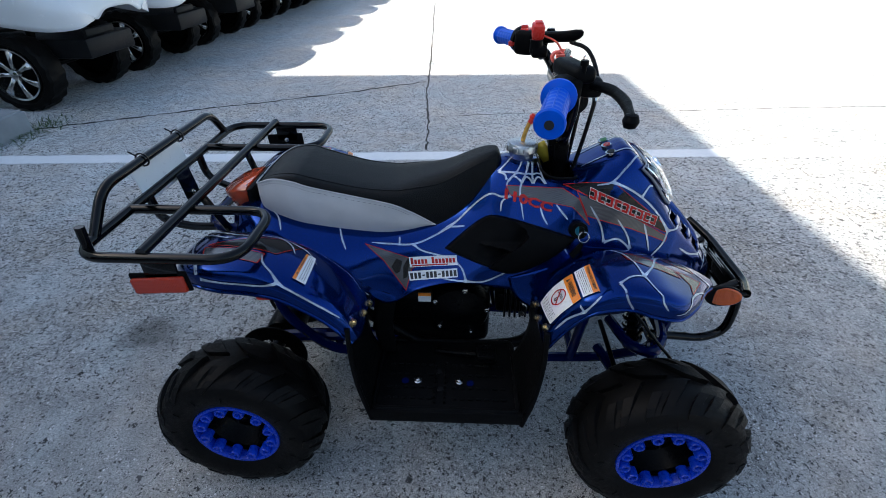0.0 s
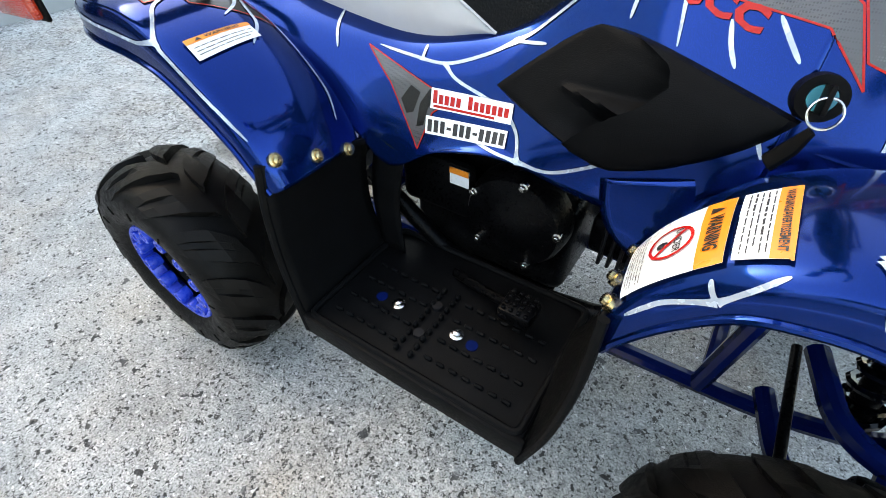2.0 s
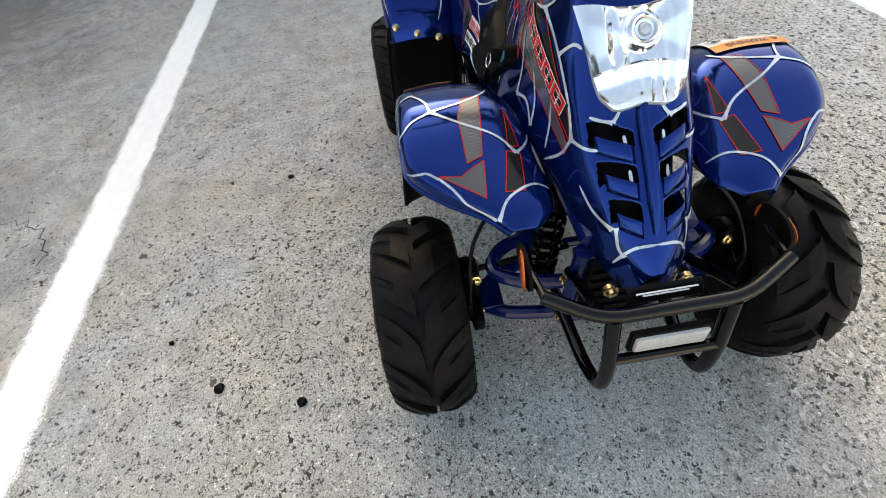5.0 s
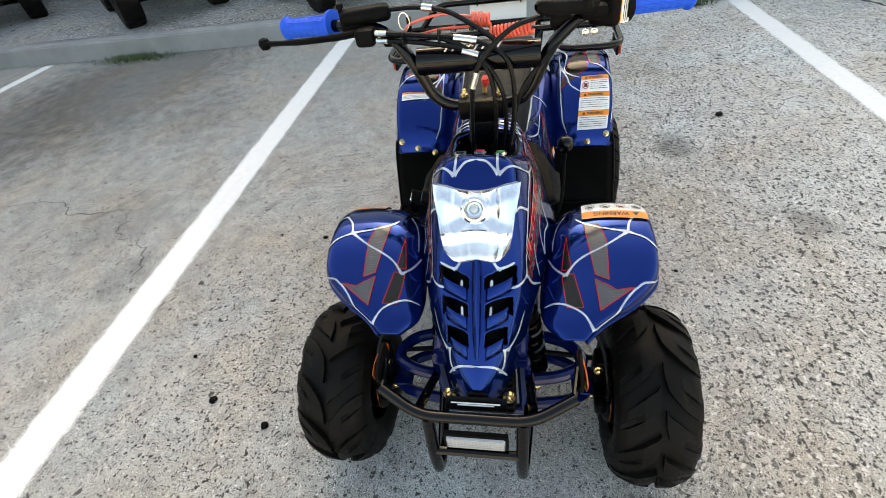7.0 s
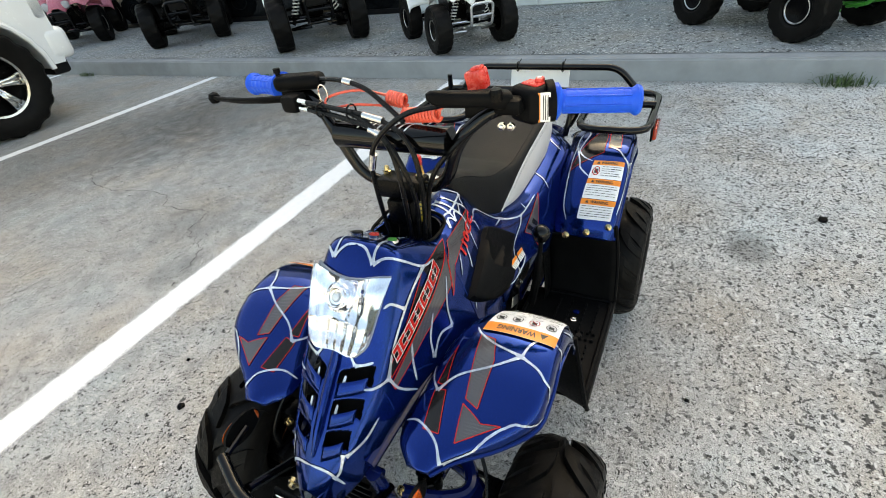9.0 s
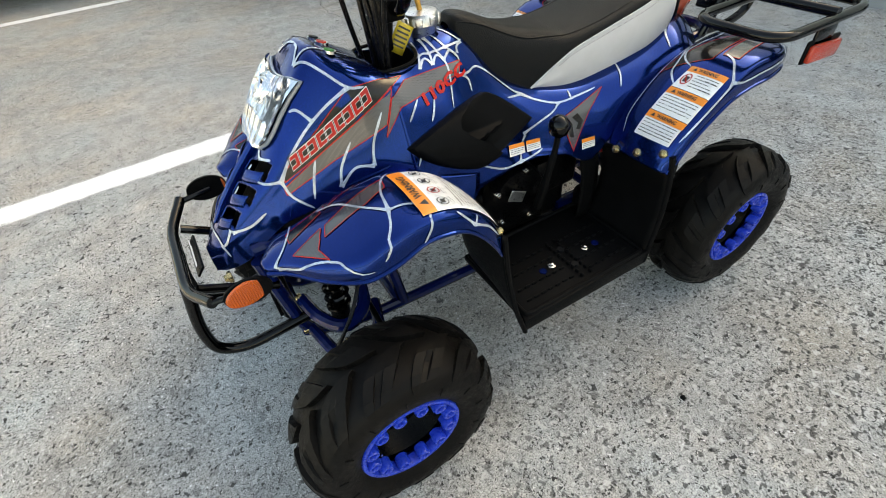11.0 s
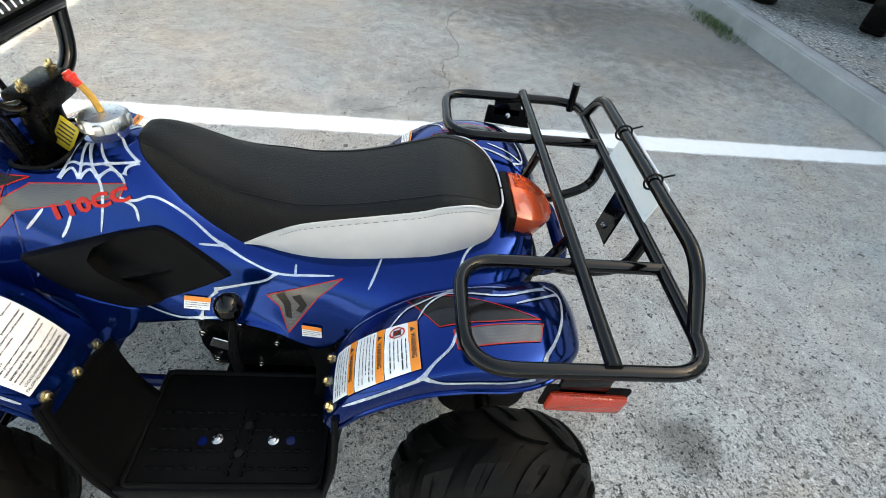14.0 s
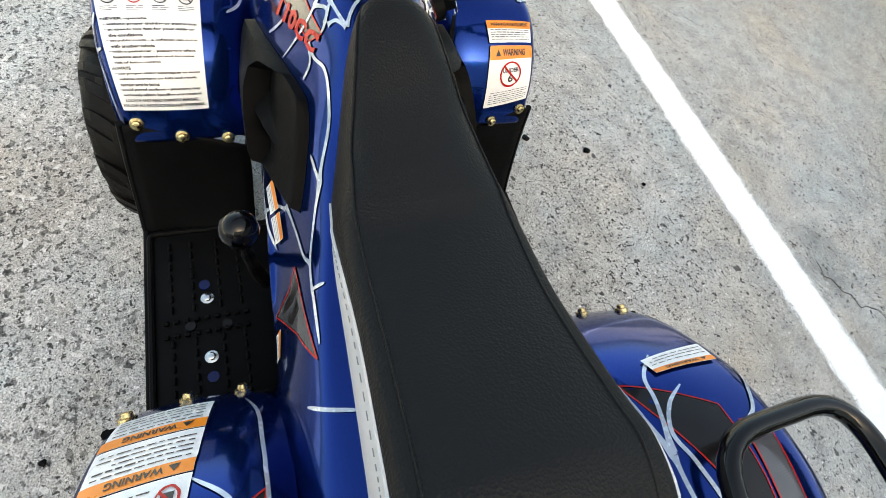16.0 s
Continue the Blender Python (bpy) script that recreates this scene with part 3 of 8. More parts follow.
LOUVRES = ((0.503, 0.066), (0.536, 0.060), (0.568, 0.051))  # inner rear corner and outer end of each slot


def louvre_edges(x, y):
    """Rear and front edge of a slot at the distance y from the middle: it sweeps back outwards."""
    return x - (y - 0.014) * 0.42, x + 0.0145 - (y - 0.014) * 0.30


def louvre(x, y1):
    def inside(p):
        y = abs(p.y)
        a, b = louvre_edges(x, y)
        return 0.0135 < y < y1 and a < p.x < b and p.z > 0.43

    return inside


cowl = panel("front_cowl", cowl_rows, BLUE, quad, "glossy blue front cowl with three louvres a side", holes=[louvre(*l) for l in LOUVRES])
inner = both_halves(loft([[(x - 0.020, y * 0.84, z - 0.024) for x, y, z in s] for s in COWL[5:10]], 4, 3))
panel("cowl_lining", inner, BLACK_PLASTIC, cowl, "black inner lining behind the louvres", skin=False)
part("nose_spine", tube_bm([Vector((x, 0, z + 0.001)) for x, z in ((0.478, 0.603), (0.495, 0.581), (0.53, 0.547), (0.57, 0.504), (0.595, 0.472))], [0.007, 0.010, 0.010, 0.009, 0.004], 10, squash=0.7), BLUE, cowl)
# Body over the tank and under the seat.
BODY = [
    st(0.270, (0, 0.664), (0.035, 0.664), (0.062, 0.661), (0.084, 0.650), (0.098, 0.620), (0.114, 0.575), (0.128, 0.535), (0.138, 0.495)),
    st(0.235, (0, 0.662), (0.032, 0.662), (0.056, 0.659), (0.077, 0.646), (0.094, 0.617), (0.113, 0.570), (0.129, 0.522), (0.139, 0.475)),
    st(0.200, (0, 0.678), (0.028, 0.676), (0.050, 0.668), (0.071, 0.650), (0.090, 0.613), (0.112, 0.562), (0.130, 0.508), (0.139, 0.428)),
    st(0.150, (0, 0.687), (0.025, 0.685), (0.045, 0.675), (0.066, 0.649), (0.086, 0.604), (0.110, 0.550), (0.130, 0.492), (0.139, 0.428)),
    st(0.100, (0, 0.676), (0.025, 0.672), (0.045, 0.656), (0.065, 0.625), (0.084, 0.583), (0.108, 0.531), (0.130, 0.482), (0.140, 0.436)),
    st(0.050, (0, 0.620), (0.030, 0.615), (0.055, 0.600), (0.073, 0.582), (0.090, 0.555), (0.110, 0.511), (0.131, 0.470), (0.142, 0.446)),
    st(0.000, (0, 0.575), (0.040, 0.573), (0.066, 0.566), (0.080, 0.556), (0.094, 0.537), (0.112, 0.500), (0.133, 0.458), (0.145, 0.446)),
    st(-0.060, (0, 0.555), (0.040, 0.555), (0.074, 0.548), (0.090, 0.540), (0.105, 0.520), (0.122, 0.482), (0.140, 0.440), (0.149, 0.430)),
    st(-0.130, (0, 0.545), (0.050, 0.545), (0.085, 0.538), (0.104, 0.529), (0.120, 0.509), (0.135, 0.472), (0.147, 0.430), (0.153, 0.392)),
    st(-0.200, (0, 0.555), (0.050, 0.555), (0.090, 0.545), (0.112, 0.536), (0.128, 0.519), (0.142, 0.496), (0.153, 0.472), (0.160, 0.452)),
    st(-0.300, (0, 0.575), (0.050, 0.575), (0.095, 0.565), (0.118, 0.555), (0.134, 0.543), (0.148, 0.528), (0.158, 0.516), (0.166, 0.505)),
    st(-0.380, (0, 0.595), (0.050, 0.595), (0.090, 0.588), (0.112, 0.578), (0.128, 0.566), (0.140, 0.555), (0.150, 0.546), (0.158, 0.538)),
    st(-0.440, (0, 0.598), (0.040, 0.598), (0.070, 0.590), (0.090, 0.579), (0.102, 0.568), (0.112, 0.558), (0.120, 0.549), (0.127, 0.540)),
    st(-0.472, (0, 0.580), (0.030, 0.580), (0.050, 0.574), (0.065, 0.566), (0.073, 0.559), (0.079, 0.552), (0.084, 0.546), (0.088, 0.540)),
]
body_rows = both_halves(loft(BODY, 8, 6))


def steering_hole(p):
    return 0.205 < p.x < 0.275 and abs(p.y) < 0.058


body = panel("body_cover", body_rows, BLUE, quad, "glossy blue tank and side cover", holes=[steering_hole])
part("steering_well", lathe_bm([(0.058, 0.655), (0.052, 0.60), (0.040, 0.56), (0.0, 0.55)], 24, "Z", (0.24, 0, 0)), BLACK_PLASTIC, body, "dark well round the steering stem")
part("well_trim", tube_bm([(0.240 + 0.041 * math.copysign(abs(math.cos(a)) ** 0.5, math.cos(a)), 0.064 * math.copysign(abs(math.sin(a)) ** 0.5, math.sin(a)), 0.6635 + 0.012 * max(0, -math.cos(a))) for a in np.linspace(0, 2 * math.pi, 49)[:-1]], 0.0030, 8, closed=True), BLACK_PLASTIC, body, "thin black edge trim")


# Fenders: stations of centre line x, z, inner and outer edge, drop of the inner and the outer edge.
def fender_rows(stations, side):
    secs = []
    for x, z, yi, yo, di, lip, nx, nz in stations:
        w = yo - yi
        pts = ((yi, di), (yi + 0.10 * w, di * 0.45), (yi + 0.24 * w, di * 0.08), (yi + 0.5 * w, -0.004), (yi + 0.78 * w, -0.003), (yi + 0.93 * w, 0.001), (yi + 0.992 * w, 0.013), (yo, lip))
        secs.append([(x + nx * d, side * y, z - nz * d) for y, d in pts])
    return loft(secs, 7, 5)


REAR_FENDER = [
    (-0.160, 0.424, 0.150, 0.305, 0.020, 0.018, -0.75, 0.30),
    (-0.172, 0.452, 0.148, 0.308, 0.022, 0.022, -0.80, 0.55),
    (-0.195, 0.490, 0.146, 0.309, 0.026, 0.028, -0.75, 0.65),
    (-0.235, 0.531, 0.146, 0.310, 0.032, 0.034, -0.6, 0.8),
    (-0.285, 0.566, 0.146, 0.310, 0.036, 0.040, -0.4, 0.9),
    (-0.345, 0.588, 0.144, 0.309, 0.038, 0.048, -0.15, 1.0),
    (-0.408, 0.592, 0.140, 0.310, 0.030, 0.046, 0.0, 1.0),
    (-0.462, 0.585, 0.130, 0.299, 0.026, 0.036, 0.25, 1.0),
    (-0.500, 0.566, 0.118, 0.272, 0.020, 0.026, 0.5, 0.85),
    (-0.516, 0.543, 0.115, 0.238, 0.012, 0.014, 0.9, 0.5),
]
FRONT_FENDER = [
    (0.199, 0.420, 0.150, 0.300, 0.012, 0.015, 0.75, 0.35),
    (0.206, 0.448, 0.148, 0.302, 0.016, 0.020, 0.80, 0.5),
    (0.226, 0.490, 0.144, 0.304, 0.024, 0.026, 0.75, 0.65),
    (0.262, 0.530, 0.136, 0.305, 0.034, 0.030, 0.5, 0.85),
    (0.305, 0.553, 0.128, 0.306, 0.045, 0.036, 0.15, 1.0),
    (0.350, 0.559, 0.120, 0.306, 0.050, 0.040, -0.05, 1.0),
    (0.400, 0.549, 0.112, 0.307, 0.048, 0.046, -0.1, 1.0),
    (0.450, 0.528, 0.106, 0.300, 0.040, 0.034, -0.2, 1.0),
    (0.495, 0.508, 0.104, 0.259, 0.030, 0.022, -0.3, 0.95),
    (0.530, 0.492, 0.112, 0.207, 0.020, 0.014, -0.35, 0.9),
    (0.556, 0.478, 0.140, 0.178, 0.008, 0.006, -0.4, 0.9),
]
rear_fender, front_fender = {}, {}
for side, tag in ((1, "L"), (-1, "R")):
    rear_fender[side] = panel("rear_fender", fender_rows(REAR_FENDER, side), BLUE, quad, "glossy blue rear fender with silver web lines")
    front_fender[side] = panel("front_fender", fender_rows(FRONT_FENDER, side), BLUE, quad, "glossy blue front fender with silver web lines")
    # beaded edge of each fender
    for stations, host in ((REAR_FENDER, rear_fender[side]), (FRONT_FENDER, front_fender[side])):
        rim = [(x + nx * lip, side * yo, z - nz * lip) for x, z, yi, yo, di, lip, nx, nz in stations]
        part("edge_bead", tube_bm(rounded(rim, 6), 0.0035, 8), BLUE, host)

SKIN = BVHTree.FromPolygons(SKIN_VERTS, SKIN_FACES)


def on_skin(p, lift):
    p = Vector(p)
    hit, n, _, _ = SKIN.find_nearest(p)
    if hit is None:
        return p
    if abs(hit.y) > 0.155 and hit.x > 0.18:
        ref = Vector((0.40, hit.y * 0.9, 0.30))
    elif abs(hit.y) > 0.155 and hit.x < -0.14:
        ref = Vector((-0.40, hit.y * 0.9, 0.30))
    else:
        ref = Vector((hit.x * 0.75, hit.y * 0.45, 0.38))
    if n.dot(hit - ref) < 0:
        n = -n
    return hit + n * lift


def ribbon_bm(points, w, lift=0.0013, flare=1.0, per=9, ends=None):
    """A flat line on the skin, wider towards its ends; ends: the width at both, as a share of w."""
    line = [on_skin(p, lift) for p in rounded(points, per)]
    n = len(line)
    flare *= min(1.0, (line[0] - line[-1]).length / 0.07)
    rows = []
    for i, p in enumerate(line):
        d = (line[min(i + 1, n - 1)] - line[max(i - 1, 0)]).normalized()
        _, nrm, _, _ = SKIN.find_nearest(p)
        s = d.cross(nrm).normalized()
        e = abs(2 * i / max(1, n - 1) - 1)
        if ends:
            k = w * (1 + (ends[0 if 2 * i < n else 1] - 1) * e**6) / 2
        else:
            k = w * (1 + flare * e**7) / 2
        rows.append([on_skin(p - s * k, lift), p, on_skin(p + s * k, lift)])
    return grid_bm(rows)


def web(parent, lines, w=0.0048):
    """Lines that swell where they meet others and thin out where they end freely."""
    for l in lines:
        ends = []
        for tip in (Vector(l[0]), Vector(l[-1])):
            met = any((tip - Vector(q)).length < 0.010 for m in lines if m is not l for q in rounded(m, 5))
            ends.append(2.0 if met else 0.35)
        part("web_line", ribbon_bm(l, w, ends=ends), WEB, parent, "silver web line")


def mirrored(pts, side):
    return [(x, side * y, z) for x, y, z in pts]


def patch_point(c, u, v):
    """A point of the patch c; a fifth vector is how far its middle rows bow out."""
    p = c[0].lerp(c[1], u).lerp(c[3].lerp(c[2], u), v)
    return p + c[4] * (4 * v * (1 - v)) if len(c) > 4 else p


def quad_patch_bm(c, lift, nu=10, nv=8, u0=0.0, u1=1.0, v0=0.0, v1=1.0, snap=True):
    """A patch between corners c: top left, top right, bottom right, bottom left; v runs downwards."""
    c = [Vector(q) for q in c]
    rows = []
    for j in range(nv + 1):
        v = v0 + (v1 - v0) * j / nv
        row = []
        for i in range(nu + 1):
            u = u0 + (u1 - u0) * i / nu
            p = patch_point(c, u, v)
            row.append(on_skin(p, lift) if snap else p)
        rows.append(row)
    return grid_bm(rows)


def letters_bm(text, size=1.0, bold=0.0):
    """The built-in font as a flat mesh, in its own plane."""
    cu = bpy.data.curves.new("letters", "FONT")
    cu.body, cu.size, cu.offset, cu.resolution_u = text, size, bold, 2
    ob = bpy.data.objects.new("letters", cu)
    me = bpy.data.meshes.new_from_object(ob)
    bm = bmesh.new()
    bm.from_mesh(me)
    bpy.data.meshes.remove(me)
    bpy.data.objects.remove(ob)
    bpy.data.curves.remove(cu)
    return bm


def text_patch_bm(text, c, lift, u0, v0, u1, v1, bold=0.012, snap=True, slant=0.0):
    """Text fitted into the part u0..u1, v0..v1 of the patch c."""
    bm = letters_bm(text, 1.0, bold)
    xs, ys = [v.co.x for v in bm.verts], [v.co.y for v in bm.verts]
    x0, x1, y0, y1 = min(xs), max(xs), min(ys), max(ys)
    c = [Vector(q) for q in c]
    for v in bm.verts:
        a, b = (v.co.x - x0) / (x1 - x0), (v.co.y - y0) / (y1 - y0)
        u, w = u0 + (u1 - u0) * (a + slant * (b - 0.5)), v1 + (v0 - v1) * b
        p = patch_point(c, u, w)
        v.co = on_skin(p, lift) if snap else p
    return bm


def ring_bm(c, lift, cu, cv, ru, rv, width, seg=24, slash=True, snap=True):
    c = [Vector(q) for q in c]

    def at(u, v):
        p = patch_point(c, u, v)
        return on_skin(p, lift) if snap else p

    rows = []
    for k in range(seg + 1):
        a = 2 * math.pi * k / seg
        rows.append([at(cu + ru * s * math.cos(a), cv + rv * s * math.sin(a)) for s in (1.0, 1.0 - width)])
    bms = [grid_bm(rows)]
    if slash:
        d = 0.7071
        e = width * 0.4
        bms.append(grid_bm([[at(cu + ru * (-d * t - e), cv + rv * (-d * t + e)), at(cu + ru * (-d * t + e), cv + rv * (-d * t - e))] for t in np.linspace(-1, 1, 7)]))
    return joined(*bms)


def text_lines_bm(c, lift, u0, u1, v0, v1, rows, seed, fill=0.24):
    """Print too small to read: thin bars of words."""
    rnd = random.Random(seed)
    bms = []
    h = (v1 - v0) / rows
    for r in range(rows):
        u = u0
        end = u1 - (rnd.uniform(0.0, 0.35) if r % 3 == 2 else 0.0) * (u1 - u0)
        while u < end - 0.02:
            w = min(rnd.uniform(0.05, 0.16), end - u)
            bms.append(quad_patch_bm(c, lift, 2, 1, u, u + w, v0 + r * h, v0 + r * h + h * fill))
            u += w + 0.025
    return joined(*bms)


# Raised slat in front of each louvre slot.
for side in (1, -1):
    for x, y1 in LOUVRES:
        rows = []
        for y in np.linspace(0.015, y1 - 0.003, 9):
            _, b = louvre_edges(x, y)
            z = float(np.interp(b, (0.46, 0.495, 0.53, 0.57, 0.605), (0.63, 0.58, 0.546, 0.503, 0.46)))
            swell = min(1.0, 8 * (y - 0.0135) / y1, 6 * (y1 - y) / y1)
            rows.append([on_skin((b + dx, side * y, z - dx * 1.2), lift * swell + 0.0006) for dx, lift in ((0.0002, 0.0026), (0.0012, 0.0036), (0.005, 0.0030), (0.010, 0.0016), (0.015, 0.0))])
        slat = part("louvre_slat", grid_bm(rows), BLUE, cowl, angle=60)
        slat.modifiers.new("thickness", "SOLIDIFY").thickness = 0.0022


# Fender bolts.
for side in (1, -1):
    for x, y, z in ((-0.178, 0.288, 0.453), (-0.166, 0.240, 0.438), (-0.156, 0.190, 0.421)):
        part("bolt", bolt_bm(on_skin((x, side * y, z), 0.001), (0.85, 0, 0.4), 0.0085, 0.008), GOLD_BOLT, rear_fender[side], "yellow zinc bolt")
    for x, y, z in ((0.201, 0.281, 0.450), (0.197, 0.232, 0.430), (0.195, 0.176, 0.408)):
        part("bolt", bolt_bm(on_skin((x, side * y, z), 0.001), (-0.85, 0, 0.4), 0.0085, 0.008), GOLD_BOLT, front_fender[side], "yellow zinc bolt")


# Seat: stations of x, top, half width, height of the piping, lower edge.
SEAT = [
    (0.118, 0.690, 0.018, 0.640, 0.640),
    (0.110, 0.703, 0.036, 0.635, 0.632),
    (0.090, 0.702, 0.048, 0.625, 0.620),
    (0.060, 0.691, 0.057, 0.606, 0.600),
    (0.014, 0.669, 0.070, 0.572, 0.566),
    (-0.020, 0.658, 0.080, 0.556, 0.552),
    (-0.055, 0.651, 0.086, 0.580, 0.546),
    (-0.077, 0.649, 0.090, 0.594, 0.542),
    (-0.115, 0.648, 0.094, 0.611, 0.536),
    (-0.190, 0.664, 0.101, 0.628, 0.536),
    (-0.280, 0.688, 0.112, 0.651, 0.548),
    (-0.335, 0.697, 0.116, 0.664, 0.560),
    (-0.375, 0.692, 0.111, 0.668, 0.572),
    (-0.405, 0.678, 0.099, 0.657, 0.582),
    (-0.422, 0.664, 0.080, 0.646, 0.588),
    (-0.432, 0.653, 0.048, 0.639, 0.591),
    (-0.435, 0.649, 0.004, 0.636, 0.592),
]
SEAT = [(x + (0.021 if x < -0.3 else 0.0), zt - 0.019 * min(1.0, max(0.0, (-0.05 - x) / 0.15)), w * (1.0 - 0.08 * min(1.0, max(0.0, (-0.10 - x) / 0.2))), zp, zb) for x, zt, w, zp, zb in SEAT]
narrow = lambda x: 0.955 - 0.055 * min(1.0, max(0.0, (-0.08 - x) / 0.12))  # how far the padded top draws in behind the waist
seat_top = [[(x, 0, zt), (x, 0.48 * w * narrow(x), zt - 0.001), (x, 0.80 * w * narrow(x), zt - 0.10 * (zt - zp) - 0.002), (x, 0.93 * w * narrow(x), zt - 0.36 * (zt - zp)), (x, 0.985 * w * narrow(x), zt - 0.70 * (zt - zp)), (x, w * narrow(x), zp)] for x, zt, w, zp, zb in SEAT]
seat_side = [[(x, w * narrow(x), zp), (x, 0.955 * w, zp - 0.3 * (zp - zb)), (x, 0.945 * w, zp - 0.65 * (zp - zb)), (x, 0.865 * w, zb)] for x, zt, w, zp, zb in SEAT[5:]]
seat_front = [[(x, w * narrow(x), zp), (x, 0.96 * w, zb), (x, 0.97 * w, zb - 0.012)] for x, zt, w, zp, zb in SEAT[:6]]
seat = panel("seat", both_halves(loft(seat_top, 6, 4)), SEAT_BLACK, quad, "black textured vinyl saddle", thick=0, angle=60, skin=False)
for side in (1, -1):
    flip = np.array((1, side, 1))
    panel("seat_side", loft(seat_side, 6, 5) * flip, SEAT_GREY, seat, "light grey vinyl side band", thick=0, skin=False)
    panel("seat_skirt", loft(seat_front, 4, 3) * flip, SEAT_BLACK, seat, thick=0, skin=False)
    pip = [(x, side * (w * narrow(x) + 0.0006), zp) for x, zt, w, zp, zb in SEAT[5:]]
    part("piping", tube_bm(rounded(pip, 5), 0.0018, 6), SEAT_GREY, seat, "grey stitched piping")
    fold = [(x, side * 0.815 * w * narrow(x), zt - 0.10 * (zt - zp) - 0.0022) for x, zt, w, zp, zb in SEAT[1:-2]]
    part("seat_fold", tube_bm(rounded(fold, 5), 0.0013, 8), SEAT_BLACK, seat, "sewn edge of the saddle top")
    seam = [(x, side * (0.972 * w * (0.35 + 0.65 * narrow(x) / 0.955)), zp - 0.0075) for x, zt, w, zp, zb in SEAT[7:-3]]
    line = rounded(seam, 14)
    for k in range(0, len(line) - 1, 2):
        part("stitch", rod_bm(line[k], line[k + 1], 0.0006, 4), THREAD, seat)


# Headlight: mirror bowl, bulb, and a clear faceted lens, all following the cowl.
LAMP_TOP, LAMP_END = 0.411, 0.484


def lamp_point(t, s, lift):
    """t runs down the lamp, s across it; the upper corners are drawn out to points and the lower ones are round."""
    w = 0.0575 - 0.0100 * t - 0.0050 * t**6
    x = LAMP_TOP + (LAMP_END - LAMP_TOP) * t - 0.022 * (1 - t) ** 2 * abs(s) ** 2.0 + 0.008 * (1 - t) ** 2 - 0.014 * t**4 * abs(s) ** 5
    z = float(np.interp(x, (0.378, 0.42, 0.46, 0.495), (0.72, 0.68, 0.63, 0.58)))
    return on_skin((x, w * s, z - 0.02 * s * s), lift)


def lamp_bm(lift, dome, nt=14, ns=18, shape=None):
    rows = []
    for i in range(nt + 1):
        t = i / nt
        row = []
        for k in range(ns + 1):
            s = 2 * k / ns - 1
            swell = dome * (1 - s * s) ** 0.6 * (1 - (2 * t - 1) ** 2) ** 0.6
            row.append(lamp_point(t, s, lift + swell + (shape(t, s) if shape else 0.0)))
        rows.append(row)
    return grid_bm(rows)


def bowl(t, s):
    """Relief of the mirror: facets fanned round the bulb, flutes, and a stepped foot."""
    dx, dy = s * 0.9, (t - 0.34) * 1.15
    r = math.hypot(dx, dy)
    flutes = abs((s * 3.5 + 0.5) % 1.0 - 0.5)
    if t > 0.62:  # stepped foot under the bulb
        return 0.0050 + 0.0050 * abs(((t - 0.62) * 3.2) % 1.0 - 0.5) + 0.0030 * flutes * (1 + s)
    fan = abs((math.atan2(dy, dx) / (2 * math.pi) * 7 + 0.25) % 1.0 - 0.5)
    return 0.0010 + 0.0085 * min(1.0, r) ** 1.5 + 0.0060 * fan * min(1.0, 1.5 * r) + 0.0022 * flutes


headlight = part("headlight", lamp_bm(0.0026, 0.0, 40, 60, bowl), MIRROR, quad, "clear headlight with a faceted mirrored bowl", angle=16)
tube_at, tube_way = lamp_point(0.29, 0.0, 0.004), Vector((0.80, 0, 0.60))
for name, prof, mat in (("bulb_shield", [(0.0175, -0.004), (0.0175, 0.004), (0.0150, 0.0055), (0.0125, 0.0045), (0.0120, 0.014), (0.0105, 0.0155), (0.0085, 0.012), (0.0, 0.0115)], MIRROR), ("bulb", [(0.0, 0.0150), (0.004, 0.0145), (0.006, 0.012), (0.0065, 0.011)], ALU)):
    bm = lathe_bm(prof, 26, "Z")
    bmesh.ops.transform(bm, matrix=Matrix.Translation(tube_at) @ tube_way.to_track_quat("Z", "Y").to_matrix().to_4x4() @ Matrix.Scale(1.35, 4), verts=bm.verts)
    part(name, bm, mat, headlight)
lens = part("lens", lamp_bm(0.0140, 0.0095), GLASS, headlight, "clear lens")
lens.visible_shadow = False
edge = [lamp_point(0, s, 0.004) for s in np.linspace(-1, 1, 14)] + [lamp_point(t, 1, 0.004) for t in np.linspace(0, 1, 10)[1:]] + [lamp_point(1, s, 0.004) for s in np.linspace(1, -1, 12)[1:]] + [lamp_point(t, -1, 0.004) for t in np.linspace(1, 0, 10)[1:-1]]
part("lens_rim", tube_bm(edge, 0.0034, 8, closed=True), CLEAR_RIM, headlight, "thick clear rim of the lens")

# Fuel cap with its breather hose.
fuel_cap = part("fuel_cap", lathe_bm([(0.0, 0.720), (0.020, 0.720), (0.028, 0.718), (0.031, 0.713), (0.032, 0.701), (0.027, 0.696), (0.022, 0.670)], 28, "Z", (0.163, 0, 0)), ALU, quad, "chromed fuel cap with finger grooves")
for k in range(8):
    a = math.pi / 4 * k + 0.2
    part("grip_lobe", box_bm(0.010, 0.014, 0.016, (0.163 + 0.029 * math.cos(a), 0.029 * math.sin(a), 0.707), 0.004, 2, Matrix.Rotation(a, 4, "Z")), ALU, fuel_cap)
part("breather_hose", tube_bm(rounded([(0.163, 0, 0.720), (0.168, 0, 0.742), (0.177, 0.003, 0.765)], 6), 0.0045, 8), BRASS, fuel_cap, "amber breather hose")
part("hose_valve", joined(rod_bm((0.175, 0.003, 0.758), (0.184, 0.004, 0.776), 0.0058), rod_bm((0.180, 0.004, 0.767), (0.182, 0.004, 0.772), 0.008)), RED_PLASTIC, fuel_cap, "red valve on the hose")
